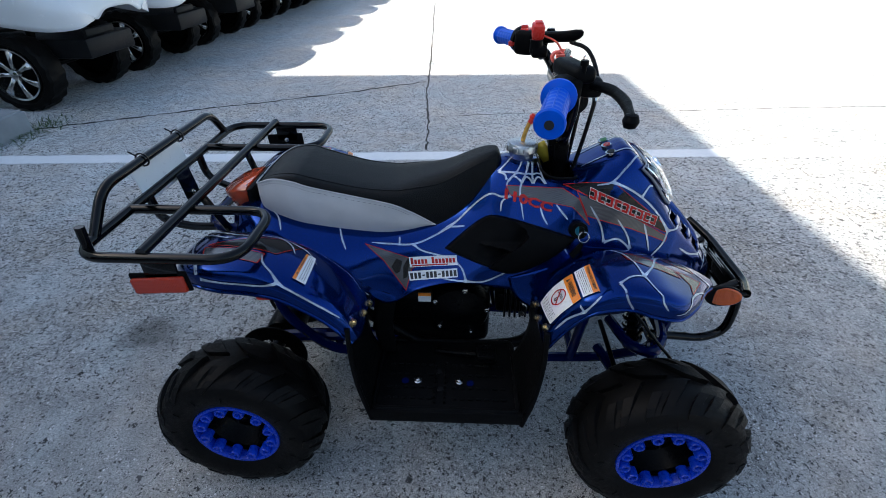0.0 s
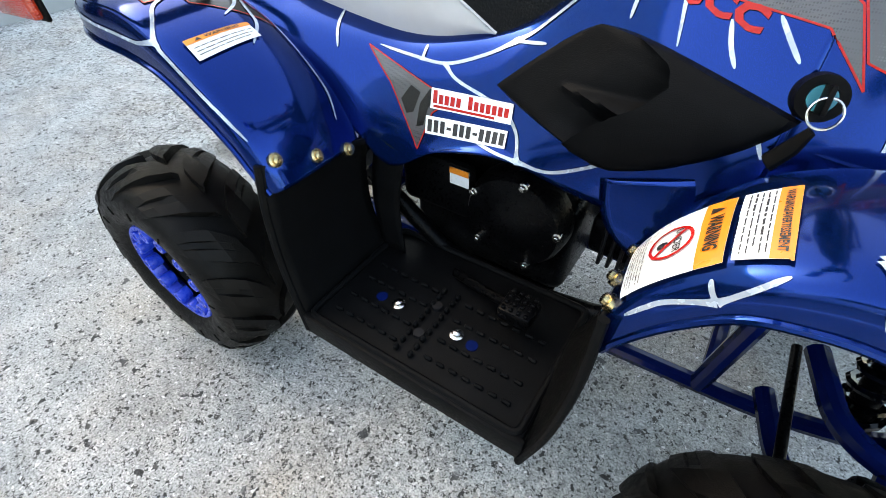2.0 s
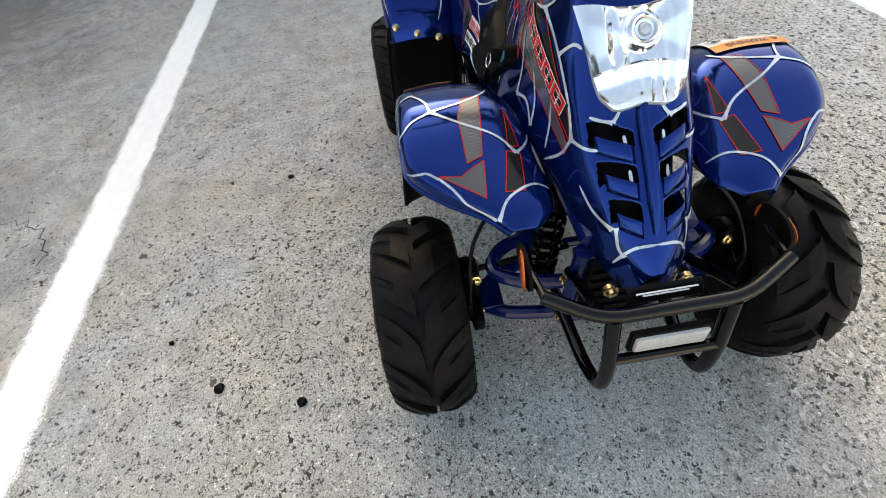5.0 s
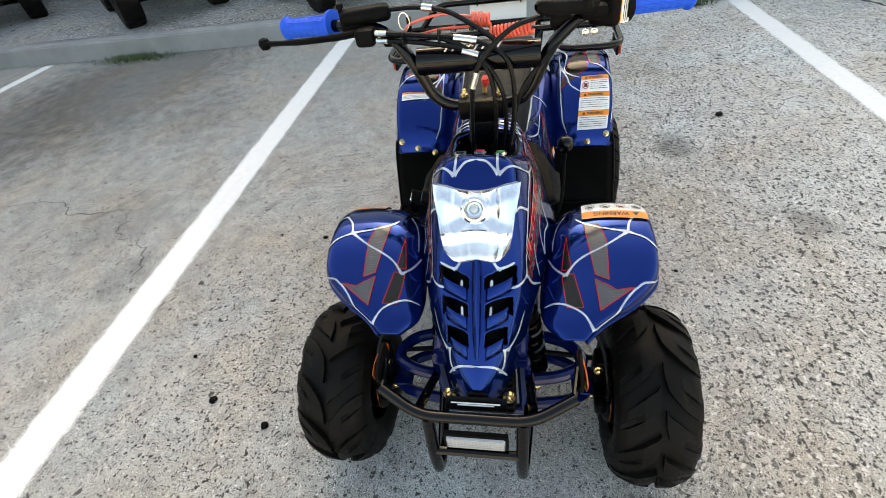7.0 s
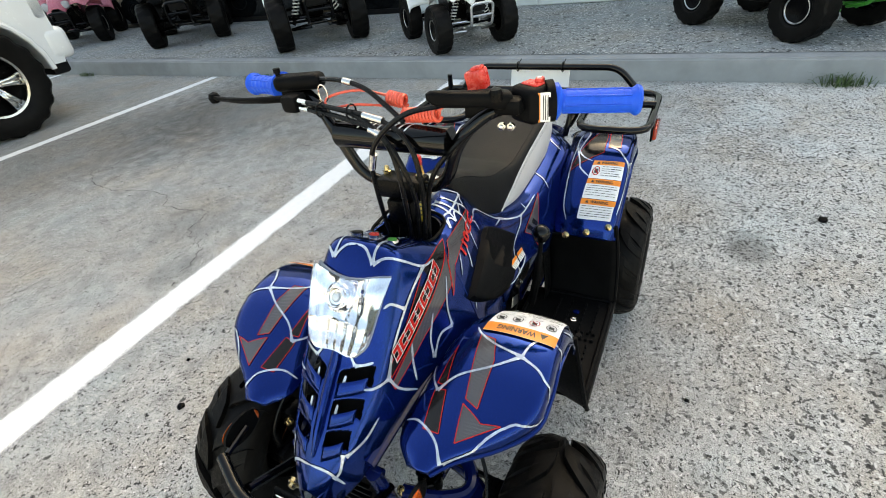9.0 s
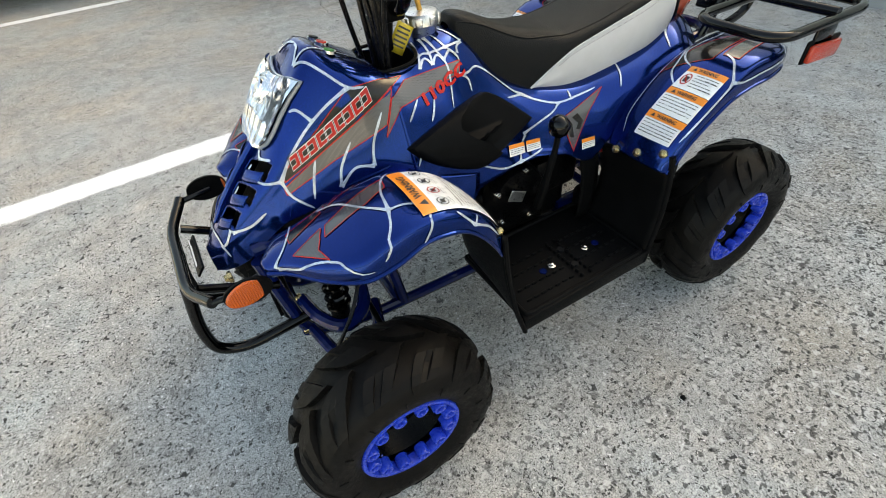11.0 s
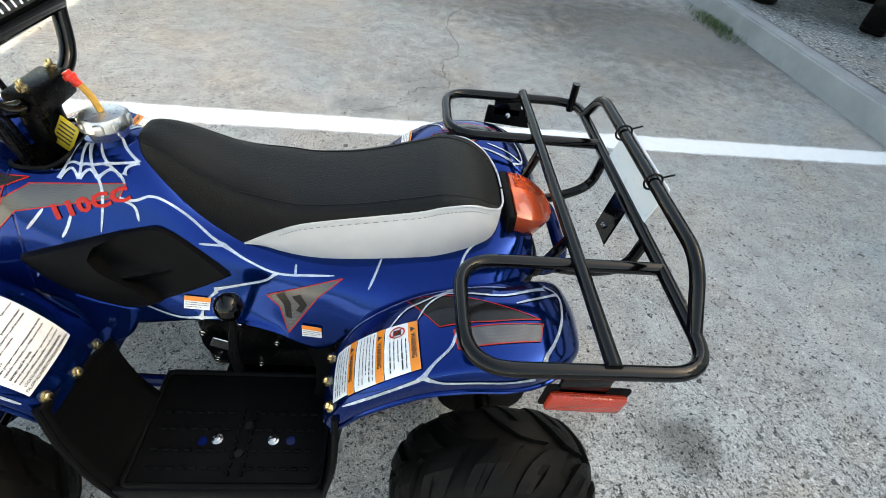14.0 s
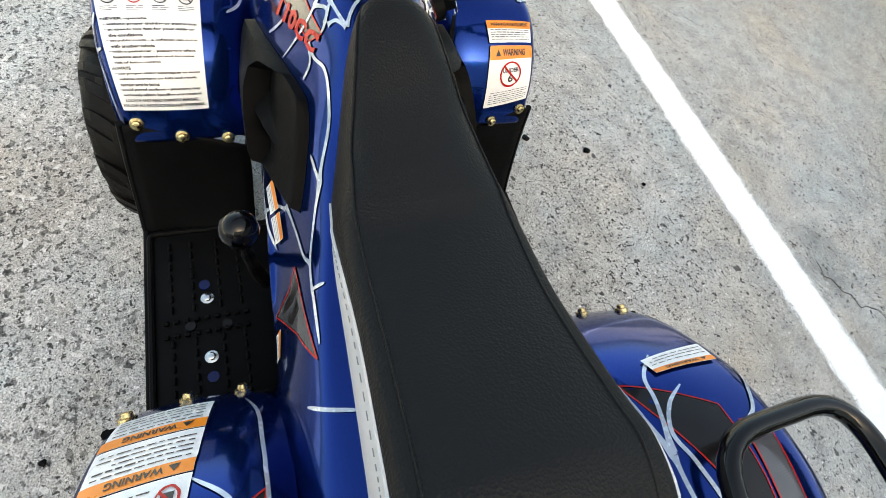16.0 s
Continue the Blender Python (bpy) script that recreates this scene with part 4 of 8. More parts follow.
tag_at, tag_down, tag_over = Vector((0.2127, 0.0170, 0.6895)), Vector((0.57, 0.0, -0.82)), Vector((0.80, -0.25, 0.55))
TAG = [tag_at - tag_down * 0.024 - tag_over * 0.014, tag_at - tag_down * 0.024 + tag_over * 0.014, tag_at + tag_down * 0.024 + tag_over * 0.014, tag_at + tag_down * 0.024 - tag_over * 0.014]
fuel_tag = part("fuel_tag", quad_patch_bm(TAG, 0, 2, 3, snap=False), YELLOW, quad, "yellow printed fuel tag")
fuel_tag.modifiers.new("thickness", "SOLIDIFY").thickness = 0.001
part("tag_print", joined(*[quad_patch_bm([q + Vector((0.0002, 0.0009, 0.0001)) for q in TAG], 0, 2, 1, 0.12, 0.88, v, v + 0.06, snap=False) for v in (0.12, 0.27, 0.42, 0.57, 0.72)]), BLACK_INK, fuel_tag)
for y, m in ((0.038, GREEN_PAINT), (0.003, RED_PLASTIC), (-0.032, DARK_PLASTIC)):
    c = on_skin((0.340, y, 0.71), 0.001)
    lamp = part("indicator_lamp", rod_bm(c, c + Vector((-0.0012, 0, 0.004)), 0.0105, 24), CHROME, body, "small chrome indicator lamp")
    part("indicator_lens", rod_bm(c + Vector((0, 0, 0.003)), c + Vector((-0.001, 0, 0.0055)), 0.0075, 20), m, lamp)


# Air scoops on both flanks.
def scoop(side):
    """A smooth plate whose rear is a flat shelf and whose front is a hood with a crescent mouth that opens to the rear."""
    rear, top, front, low = (Vector(p) for p in ((-0.004, 0.108, 0.514), (0.094, 0.078, 0.594), (0.280, 0.120, 0.555), (0.150, 0.133, 0.466)))
    nv = 32
    ws, mouth = (0.0, 0.3, 0.6, 0.78, 0.9, 1.0), (0.645, 0.612, 0.622, 0.59, 0.49, 0.20)

    def lift_at(s, w, m, hood):
        rim = min(s, 1 - s, w, 1 - w)
        h = 0.013
        if not hood:
            near = max(0.0, 1 - (m - s) / 0.30)
            h -= 0.015 * near**1.5 * min(1.0, 6 * w) * min(1.0, 5 * (1 - w))
            t = (s - 0.25) / 0.36
            if 0 < t <= 1.05:
                half = 0.01 + 0.145 * t
                h += max(0.0, 1 - abs(w - (0.36 + 0.09 * t)) / half) * 0.022 * t
        else:
            back = (s - m) / (1 - m)
            swell = math.sin(math.pi * min(1.0, max(0.0, 0.08 + 0.90 * w))) ** 0.6
            h += 0.019 * (1 - back) ** 0.7 * swell
        edge = min(1.0, rim / 0.045)
        return max(0.0005, h * math.sin(edge * math.pi / 2) ** 0.6)

    columns = [(i / 26, False) for i in range(27)] + [(i / 20, True) for i in range(21)]
    rows = []
    for f, hood in columns:
        row = []
        for k in range(nv + 1):
            w = k / nv
            m = float(np.interp(w, ws, mouth))
            s = m + (1 - m) * f if hood else m * f
            p = rear.lerp(low, s).lerp(top.lerp(front, s), w)
            corner = (abs(2 * s - 1) * abs(2 * w - 1)) ** 3 * (0.03 if (s > 0.5) == (w > 0.5) else 0.13)
            p = p.lerp((rear + top + front + low) / 4, corner)
            p.x += 0.016 * s**3 * math.sin(math.pi * w)
            p.z -= 0.004 * (1 - w) ** 3 * math.sin(math.pi * s)
            row.append(on_skin((p.x, side * p.y, p.z), lift_at(s, w, m, hood)))
        rows.append(row)
    return part("air_scoop", grid_bm(rows), BLACK_PLASTIC, quad, "matt black moulded air scoop", angle=38)


for side in (1, -1):
    scoop(side)

# Ignition lock with key and ring on one flank.
lock = part("ignition_lock", lathe_bm([(0.0, 0.010), (0.007, 0.010), (0.008, 0.012), (0.013, 0.012), (0.014, 0.004), (0.014, -0.004)], 24, "Z"), BLACK_PLASTIC, quad, "black ignition lock with its key")
lock.matrix_basis = Matrix.Translation(on_skin((0.277, -0.112, 0.572), 0.002)) @ Vector((0.1, -0.9, 0.3)).to_track_quat("Z", "Y").to_matrix().to_4x4() @ Matrix.Scale(1.3, 4)
part("lock_face", lathe_bm([(0.0, 0.0125), (0.0075, 0.0125), (0.0078, 0.010)], 20, "Z"), TEAL, lock, "teal face round the keyhole")
part("key", box_bm(0.003, 0.016, 0.022, (0, 0, 0.018), 0.001), BLACK_PLASTIC, lock, "black-headed key")
at_lock = lock.matrix_basis.inverted()
eye_at = lock.matrix_basis @ Vector((0, 0, 0.032))
ring_at = eye_at + Vector((0.001, 0.003, -0.010))
part("key_ring", tube_bm([at_lock @ (ring_at + Vector((0.0105 * math.cos(a), 0.003 * math.sin(a), 0.0105 * math.sin(a)))) for a in np.linspace(0, 6.28, 25)[:-1]], 0.0008, 6, closed=True), CHROME, lock, "thin steel key ring")
part("key_fob", tube_bm([at_lock @ (ring_at + Vector(q)) for q in ((-0.002, -0.002, -0.013), (-0.008, -0.002, -0.028), (-0.018, 0.0, -0.046))], [0.003, 0.0055, 0.006], 8, squash=0.5), BLACK_PLASTIC, lock, "black key fob")


# Foot decks with mudguards.
def foot_deck(side):
    s = np.array((1, side, 1))
    deck = part("foot_deck", box_bm(0.322, 0.216, 0.016, (0.009, side * 0.216, 0.233), 0.004), BLACK_PLASTIC, quad, "black ribbed plastic foot deck")
    part("deck_skirt", box_bm(0.330, 0.010, 0.034, (0.009, side * 0.3235, 0.226), 0.003), BLACK_PLASTIC, deck)
    for y in (0.195, 0.225, 0.262, 0.292):
        for x in np.linspace(-0.118, 0.135, 15):
            if abs(x - 0.0) > 0.02:
                part("tread_stud", box_bm(0.012, 0.0045, 0.006, (x, side * y, 0.2435), 0.0015, 1), BLACK_PLASTIC, deck)
    for x in (-0.016, 0.006):
        for y in np.linspace(0.19, 0.30, 9):
            part("tread_stud", box_bm(0.006, 0.008, 0.008, (x, side * y, 0.2445), 0.0015, 1), BLACK_PLASTIC, deck)
    for x in (-0.056, 0.038):
        part("deck_bolt", bolt_bm((x, side * 0.243, 0.2415), (0, 0, 1), 0.0095, 0.008), CHROME, deck, "bright dome-headed bolt")
    part("deck_rim", tube_bm(filleted([(-0.146, side * 0.114, 0.2425), (0.163, side * 0.114, 0.2425), (0.163, side * 0.319, 0.2425), (-0.146, side * 0.319, 0.2425)], 0.012, 3, True), 0.0048, 8, closed=True), BLACK_PLASTIC, deck)
    for x, y in ((-0.009, 0.218), (-0.004, 0.268)):
        part("rubber_stop", lathe_bm([(0.0, 0.2462), (0.007, 0.2462), (0.0078, 0.240)], 14, "Z", (x, side * y, 0)), DARK_PLASTIC, deck)
    for x, y in ((-0.085, 0.243), (0.062, 0.246)):
        part("frame_peg", lathe_bm([(0.0, 0.2422), (0.008, 0.2422), (0.0085, 0.240)], 16, "Z", (x, side * y, 0)), FRAME_BLUE, deck)
    guards = {
        "rear_mudguard": [[(-0.150, 0.150, 0.236), (-0.152, 0.235, 0.236), (-0.150, 0.326, 0.214)], [(-0.176, 0.148, 0.30), (-0.178, 0.235, 0.31), (-0.170, 0.322, 0.31)], [(-0.180, 0.146, 0.37), (-0.184, 0.230, 0.38), (-0.178, 0.316, 0.39)], [(-0.164, 0.150, 0.42), (-0.172, 0.230, 0.44), (-0.180, 0.306, 0.455)]],
        "front_mudguard": [[(0.160, 0.160, 0.236), (0.165, 0.24, 0.236), (0.172, 0.328, 0.208)], [(0.185, 0.156, 0.29), (0.190, 0.235, 0.29), (0.192, 0.322, 0.28)], [(0.198, 0.152, 0.35), (0.203, 0.230, 0.36), (0.204, 0.312, 0.37)], [(0.196, 0.152, 0.405), (0.202, 0.230, 0.43), (0.205, 0.300, 0.45)]],
    }
    for name, g in guards.items():
        ob = panel(name, loft(np.array(g) * s, 5, 5), BLACK_PLASTIC, quad, "black moulded plastic mudguard", thick=0.004, skin=False)
        outer = [Vector(r[-1]) * 1 for r in (np.array(g) * s)]
        part("guard_edge", tube_bm(rounded(outer, 5), 0.005, 8), BLACK_PLASTIC, ob)
    # inner cheek that runs from the body down behind the deck
    cheek = [[(-0.15, 0.150, 0.43), (-0.165, 0.152, 0.33), (-0.150, 0.158, 0.235)], [(-0.105, 0.148, 0.41), (-0.120, 0.150, 0.32), (-0.110, 0.156, 0.235)]]
    panel("inner_cheek", loft(np.array(cheek) * s, 4, 4), BLACK_PLASTIC, quad, thick=0.003, skin=False)


foot_deck(1)
foot_deck(-1)
pedal = part("brake_pedal", box_bm(0.045, 0.040, 0.022, (0.098, -0.196, 0.285), 0.006), BLACK_METAL, quad, "black studded brake pedal")
for i in range(4):
    for k in range(4):
        part("pedal_stud", box_bm(0.005, 0.005, 0.004, (0.083 + 0.010 * i, -0.211 + 0.010 * k, 0.2975), 0.001, 1), BLACK_METAL, pedal)
part("pedal_arm", tube_bm(filleted([(0.11, -0.19, 0.28), (0.05, -0.175, 0.262), (-0.02, -0.155, 0.25)], 0.02), 0.007), BLACK_METAL, pedal)
lever = part("gear_lever", tube_bm(rounded([(0.010, 0.155, 0.33), (0.002, 0.165, 0.40), (-0.010, 0.168, 0.46), (-0.014, 0.170, 0.50)], 6), [0.010] * 6 + [0.008] * 6 + [0.006] * 7), BLACK_PLASTIC, quad, "black gear lever with a ball knob")
part("knob", lathe_bm([(0.0, 0.022), (0.010, 0.0195), (0.018, 0.012), (0.021, 0.0), (0.018, -0.012), (0.010, -0.019), (0.0, -0.021)], 24, "Z", (-0.014, 0.170, 0.517)), BLACK_GLOSS, lever, "shiny black ball knob")


# Wheels.
def tyre_bm(r, w):
    prof = [(0.092, -0.33 * w), (0.100, -0.42 * w), (0.118, -0.490 * w), (0.140, -0.510 * w), (0.158, -0.495 * w), (0.173, -0.45 * w), (0.1815, -0.36 * w), (0.1855, -0.2 * w), (0.1865, 0.0)]
    prof = prof + [(a, -b) for a, b in prof[-2::-1]]
    k = r / 0.199
    return lathe_bm([(a * k if a > 0.098 else a, b) for a, b in prof], 60, "Y")


def lug_mesh(r, w, sgn):
    """One broad slanting tread lug from the middle over the shoulder, with a notch sunk into its outer half."""
    k = r / 0.199
    prof_out = np.array([(0.1865, 0.004), (0.1865, 0.06 * w), (0.186, 0.14 * w), (0.185, 0.22 * w), (0.1825, 0.30 * w), (0.179, 0.38 * w), (0.171, 0.452 * w), (0.158, 0.492 * w)])
    rows = []
    n = len(prof_out) - 1
    for i, (pr, py) in enumerate(prof_out):
        t = i / n
        a = -0.46 * t**0.85
        half = (0.080, 0.120, 0.148, 0.160, 0.162, 0.156, 0.134, 0.070)[i]
        h = 0.0122 * (1 - 0.80 * max(0.0, t - 0.45) / 0.55)
        sunk = (1.0, 1.0, 1.0, 0.95, 0.30, 0.25, 0.9, 1.0)[i]
        out = min(1.0, max(0.0, (py / w - 0.25) / 0.2))
        row = []
        for da, dh in ((-1.0, -0.003), (-0.94, h), (-0.30, h), (-0.22, h * sunk), (0.16, h * sunk), (0.26, h), (0.94, h), (1.0, -0.003)):
            rad = (pr + dh * (1 - 0.5 * out)) * k
            turn = a + da * half
            row.append((rad * math.cos(turn), sgn * (py + dh * 0.6 * out), rad * math.sin(turn)))
        rows.append(row)
    g = grid_bm(rows)
    g.verts.ensure_lookup_table()
    g.faces.new(g.verts[0:8])
    g.faces.new(g.verts[-8:])
    bmesh.ops.recalc_face_normals(g, faces=g.faces)
    me = bpy.data.meshes.new("tread_lug")
    g.to_mesh(me)
    g.free()
    me.materials.append(RUBBER)
    return me


def tick_mesh(r, w):
    """A short raised rib on the sidewall below a lug."""
    k = r / 0.199
    bm = box_bm(0.016 * k, 0.0026, 0.0022, (0.139 * k, 0.512 * w, 0), 0.0008, 1)
    me = bpy.data.meshes.new("sidewall_rib")
    bm.to_mesh(me)
    bm.free()
    me.materials.append(RUBBER)
    return me


LUGS = 13
WHEEL_R, WHEEL_W = 0.1840, 0.150
LUG_MESHES = {sgn: lug_mesh(WHEEL_R, WHEEL_W, sgn) for sgn in (1, -1)}
RIB_MESH = tick_mesh(WHEEL_R, WHEEL_W)
LOBE = [(0.0128, -0.014), (0.0134, 0.005), (0.0118, 0.0085), (0.0075, 0.0085), (0.0062, 0.006), (0.0056, -0.010), (0.0, -0.0105)]


def lobe_mesh(name, profile, material):
    bm = lathe_bm(profile, 12, "Y")
    bmesh.ops.transform(bm, matrix=Matrix.Diagonal((0.98, 1, 0.92, 1)), verts=bm.verts)
    for f in bm.faces:
        f.smooth = True
    for e in bm.edges:
        if len(e.link_faces) == 2 and e.calc_face_angle(0) > 0.6:
            e.smooth = False
    me = bpy.data.meshes.new(name)
    bm.to_mesh(me)
    bm.free()
    me.materials.append(material)
    return me


LOBE_MESH = lobe_mesh("rim_lobe", LOBE, RIM_BLUE)
PIT_MESH = lobe_mesh("lobe_pit", [(0.0055, -0.0085), (0.0, -0.0085)], BLACK_METAL)


def wheel(at, side, r, w, rim_out, spin, turn=0.0):
    """One wheel; its face looks outwards along y. rim_out: how far the rim's face lies from the middle."""
    hub = empty("wheel", at)
    hub.parent = quad
    hub.matrix_basis = Matrix.Translation(at) @ Matrix.Rotation(radians(turn) + (0 if side > 0 else math.pi), 4, "Z") @ Matrix.Rotation(spin, 4, "Y")
    part("tyre", tyre_bm(r, w), RUBBER, hub, "black knobbly rubber tyre", angle=40)
    for sgn in (1, -1):
        for n in range(LUGS):
            lug = new("tread_lug", LUG_MESHES[sgn])
            lug.parent = hub
            lug.rotation_euler = (0, 2 * math.pi * (n + (0.5 if sgn < 0 else 0)) / LUGS, 0)
    for n in range(LUGS):
        rib = new("sidewall_rib", RIB_MESH)
        rib.parent = hub
        rib.rotation_euler = (0, 2 * math.pi * (n + 0.3) / LUGS, 0)
    f = rim_out
    ring = lathe_bm([(0.093, f - 0.02), (0.0945, f + 0.003), (0.0925, f + 0.0065), (0.0865, f + 0.0065), (0.0845, f + 0.003), (0.083, f - 0.014), (0.093, f - 0.022)], 48, "Y")
    rim = part("rim", ring, RIM_BLUE, hub, "bright blue rim with pierced lobes")
    for k in range(12):
        a = 2 * math.pi * k / 12
        m = Matrix.Rotation(-a, 4, "Y") @ Matrix.Translation((0.0755, f, 0))
        for name, me in (("rim_lobe", LOBE_MESH), ("lobe_pit", PIT_MESH)):
            ob = new(name, me)
            ob.parent = rim
            ob.matrix_basis = m
        bm = box_bm(0.012, 0.013, 0.014, (0, 0, 0), 0.003, 1)
        bmesh.ops.transform(bm, matrix=Matrix.Rotation(-a, 4, "Y") @ Matrix.Translation((0.0855, f - 0.001, 0)), verts=bm.verts)
        part("lobe_root", bm, RIM_BLUE, rim)
    part("hub_dish", lathe_bm([(0.093, f - 0.022), (0.079, f - 0.024), (0.070, f - 0.045), (0.058, f - 0.060), (0.040, f - 0.064), (0.034, f - 0.052), (0.018, f - 0.050), (0.0, f - 0.049)], 32, "Y"), BLACK_METAL, hub, "black hub dish")
    part("axle_nut", bolt_bm((0, f - 0.049, 0), (0, 1, 0), 0.010, 0.012), BLACK_METAL, hub)
    for k in range(4):
        a = math.pi / 2 * k + 0.4
        part("wheel_nut", bolt_bm((0.047 * math.cos(a), f - 0.063, 0.047 * math.sin(a)), (0, 1, 0), 0.006, 0.010), DARK_PLASTIC, hub)
    part("tyre_valve", tube_bm([(0.066, f - 0.030, 0.012), (0.062, f - 0.014, 0.012)], 0.0026, 8), CHROME, hub, "small bright tyre valve")
    return hub


AXLE_Z = WHEEL_R - 0.001
for side in (1, -1):
    wheel((-0.444, side * 0.293, AXLE_Z), side, WHEEL_R, WHEEL_W, 0.060, 0.3 * side)
    wheel((0.456, side * 0.320, AXLE_Z), side, WHEEL_R, WHEEL_W, 0.060, 0.7 * side)


# Rear rack of bent tube.
TUBE = 0.0095
rack = part("rear_rack", tube_bm(filleted([(-0.500, -0.335, 0.651), (-0.500, 0.335, 0.651)], 0.02), TUBE, 12), BLACK_GLOSS, quad, "black tubular rear carrier rack")
for side in (1, -1):
    loop = [(-0.624, 0, 0.641), (-0.624, side * 0.334, 0.641), (-0.335, side * 0.334, 0.641), (-0.335, side * 0.165, 0.641), (-0.624, side * 0.165, 0.641)]
    part("side_loop", tube_bm(filleted(loop, 0.055, 7), TUBE, 12), BLACK_GLOSS, rack)
    part("reflector_tab", box_bm(0.060, 0.006, 0.045, (-0.475, side * 0.338, 0.618), 0.002), BLACK_GLOSS, rack)
    ref = part("side_reflector", box_bm(0.095, 0.010, 0.032, (-0.482, side * 0.345, 0.592), 0.004, 2, Matrix.Rotation(radians(-4), 4, "Y")), RED_REFLECT, rack, "rectangular red reflector")
    part("reflector_back", box_bm(0.104, 0.006, 0.042, (-0.482, side * 0.338, 0.594), 0.003, 2, Matrix.Rotation(radians(-4), 4, "Y")), BLACK_PLASTIC, ref)
    part("reflector_bolt", bolt_bm((-0.478, side * 0.334, 0.598), (0, -side, 0.2), 0.006, 0.006), CHROME, ref)
    part("rack_leg", tube_bm(filleted([(-0.618, side * 0.110, 0.640), (-0.612, side * 0.108, 0.585), (-0.560, side * 0.100, 0.562), (-0.490, side * 0.085, 0.556)], 0.04), 0.009, 10), BLACK_GLOSS, rack)
    part("rack_stay", tube_bm([(-0.500, side * 0.118, 0.648), (-0.470, side * 0.105, 0.560)], 0.008, 10), BLACK_GLOSS, rack)
part("rear_hoop", tube_bm(filleted([(-0.624, -0.275, 0.643), (-0.622, -0.215, 0.712), (-0.622, 0.215, 0.712), (-0.624, 0.275, 0.643)], 0.035, 6), 0.0095, 12), BLACK_GLOSS, rack)
part("flag_socket", tube_bm([(-0.605, -0.318, 0.630), (-0.603, -0.316, 0.690)], 0.008, 12), BLACK_GLOSS, rack, "short upright flag socket")
br = part("lamp_bracket", box_bm(0.004, 0.055, 0.075, (-0.606, 0.014, 0.606), 0.002, 1, Matrix.Rotation(radians(-8), 4, "Y")), BLACK_GLOSS, rack, "black plate bracket")
part("bracket_bolt", bolt_bm((-0.602, 0.014, 0.590), (1, 0, 0.1), 0.006, 0.006), CHROME, br)
rack.location.z = -0.007
plate = part("blank_plate", box_bm(0.004, 0.185, 0.090, (-0.632, -0.02, 0.668), 0.0015, 1, Matrix.Rotation(radians(-12), 4, "Y")), WHITE_INK, rack, "blank white plate tied to the hoop")
for y in (-0.085, 0.055):
    part("cable_tie", tube_bm([(-0.622 + 0.0135 * math.cos(a), y, 0.712 + 0.0135 * math.sin(a)) for a in np.linspace(0, 6.28, 17)[:-1]], 0.0018, 6, closed=True), CABLE, plate)
    part("tie_end", rod_bm((-0.632, y, 0.720), (-0.648, y + 0.002, 0.728), 0.0015, 6), CABLE, plate)

# Tail lamp behind the saddle.
def tail_ring(front, rear, half, z0, z1, n=18):
    """A D-shaped loop: a straight front edge and an arched rear."""
    arch = [math.pi * (i / n - 0.5) for i in range(n + 1)]
    ring = [(front + (rear - front) * math.cos(a) ** 0.75, half * math.sin(a) * (1 + 0.10 * math.cos(a)), z0 + (z1 - z0) * math.cos(a)) for a in arch]
    return ring + [(front, half * (1 - 2 * i / 8), z0) for i in range(1, 8)]


def lidded_bm(rings):
    bm = bmesh.new()
    loops = [[bm.verts.new(p) for p in ring] for ring in rings]
    for a, b in zip(loops, loops[1:]):
        for i in range(len(a)):
            bm.faces.new((a[i], a[(i + 1) % len(a)], b[(i + 1) % len(a)], b[i]))
    bm.faces.new(loops[0])
    bm.faces.new(loops[-1][::-1])
    bmesh.ops.recalc_face_normals(bm, faces=bm.faces)
    return bm


lens_rings = [tail_ring(-0.434, -0.494, 0.057, 0.630, 0.614), tail_ring(-0.433, -0.502, 0.061, 0.627, 0.609), tail_ring(-0.433, -0.503, 0.0615, 0.622, 0.603), tail_ring(-0.436, -0.486, 0.054, 0.588, 0.574), tail_ring(-0.440, -0.470, 0.046, 0.580, 0.570)]
taillight = part("tail_lamp", lidded_bm(lens_rings), TAIL_RED, quad, "glossy orange-red tail lamp", angle=40)
random.seed(31)
bowl = []
for f, r, h, za, zb in ((-0.437, -0.488, 0.052, 0.612, 0.600), (-0.440, -0.480, 0.046, 0.602, 0.594), (-0.442, -0.468, 0.036, 0.592, 0.584)):
    bowl.append([(x + random.uniform(-0.002, 0.002), y + random.uniform(-0.002, 0.002), z + random.uniform(-0.004, 0.004)) for x, y, z in tail_ring(f, r, h, za, zb, 9)])
part("tail_reflector", lidded_bm(bowl), CHROME, taillight, "faceted reflector inside the lens", smooth=False)
part("tail_bulb", rod_bm((-0.462, 0.0, 0.598), (-0.464, 0.0, 0.614), 0.007, 12), AMBER, taillight)
part("tail_lamp_base", box_bm(0.012, 0.126, 0.044, (-0.426, 0, 0.607), 0.004), BLACK_PLASTIC, taillight)
part("tail_lamp_mount", box_bm(0.045, 0.090, 0.030, (-0.440, 0, 0.566), 0.006), BLACK_PLASTIC, taillight)


# Blue pillars that close the engine opening towards the front.
for side in (1, -1):
    inner = [(0.140, 0.136, 0.460), (0.148, 0.143, 0.432), (0.165, 0.149, 0.408), (0.196, 0.152, 0.388)]
    outer = [(0.270, 0.128, 0.505), (0.268, 0.138, 0.460), (0.252, 0.146, 0.425), (0.216, 0.153, 0.398)]
    middle = [tuple((np.array(a) + np.array(b)) / 2 + np.array((0, 0.004, 0))) for a, b in zip(inner, outer)]
    panel("body_pillar", loft(np.array([inner, middle, outer]) * np.array((1, side, 1)), 5, 5), BLUE, body, thick=0.003, skin=False)


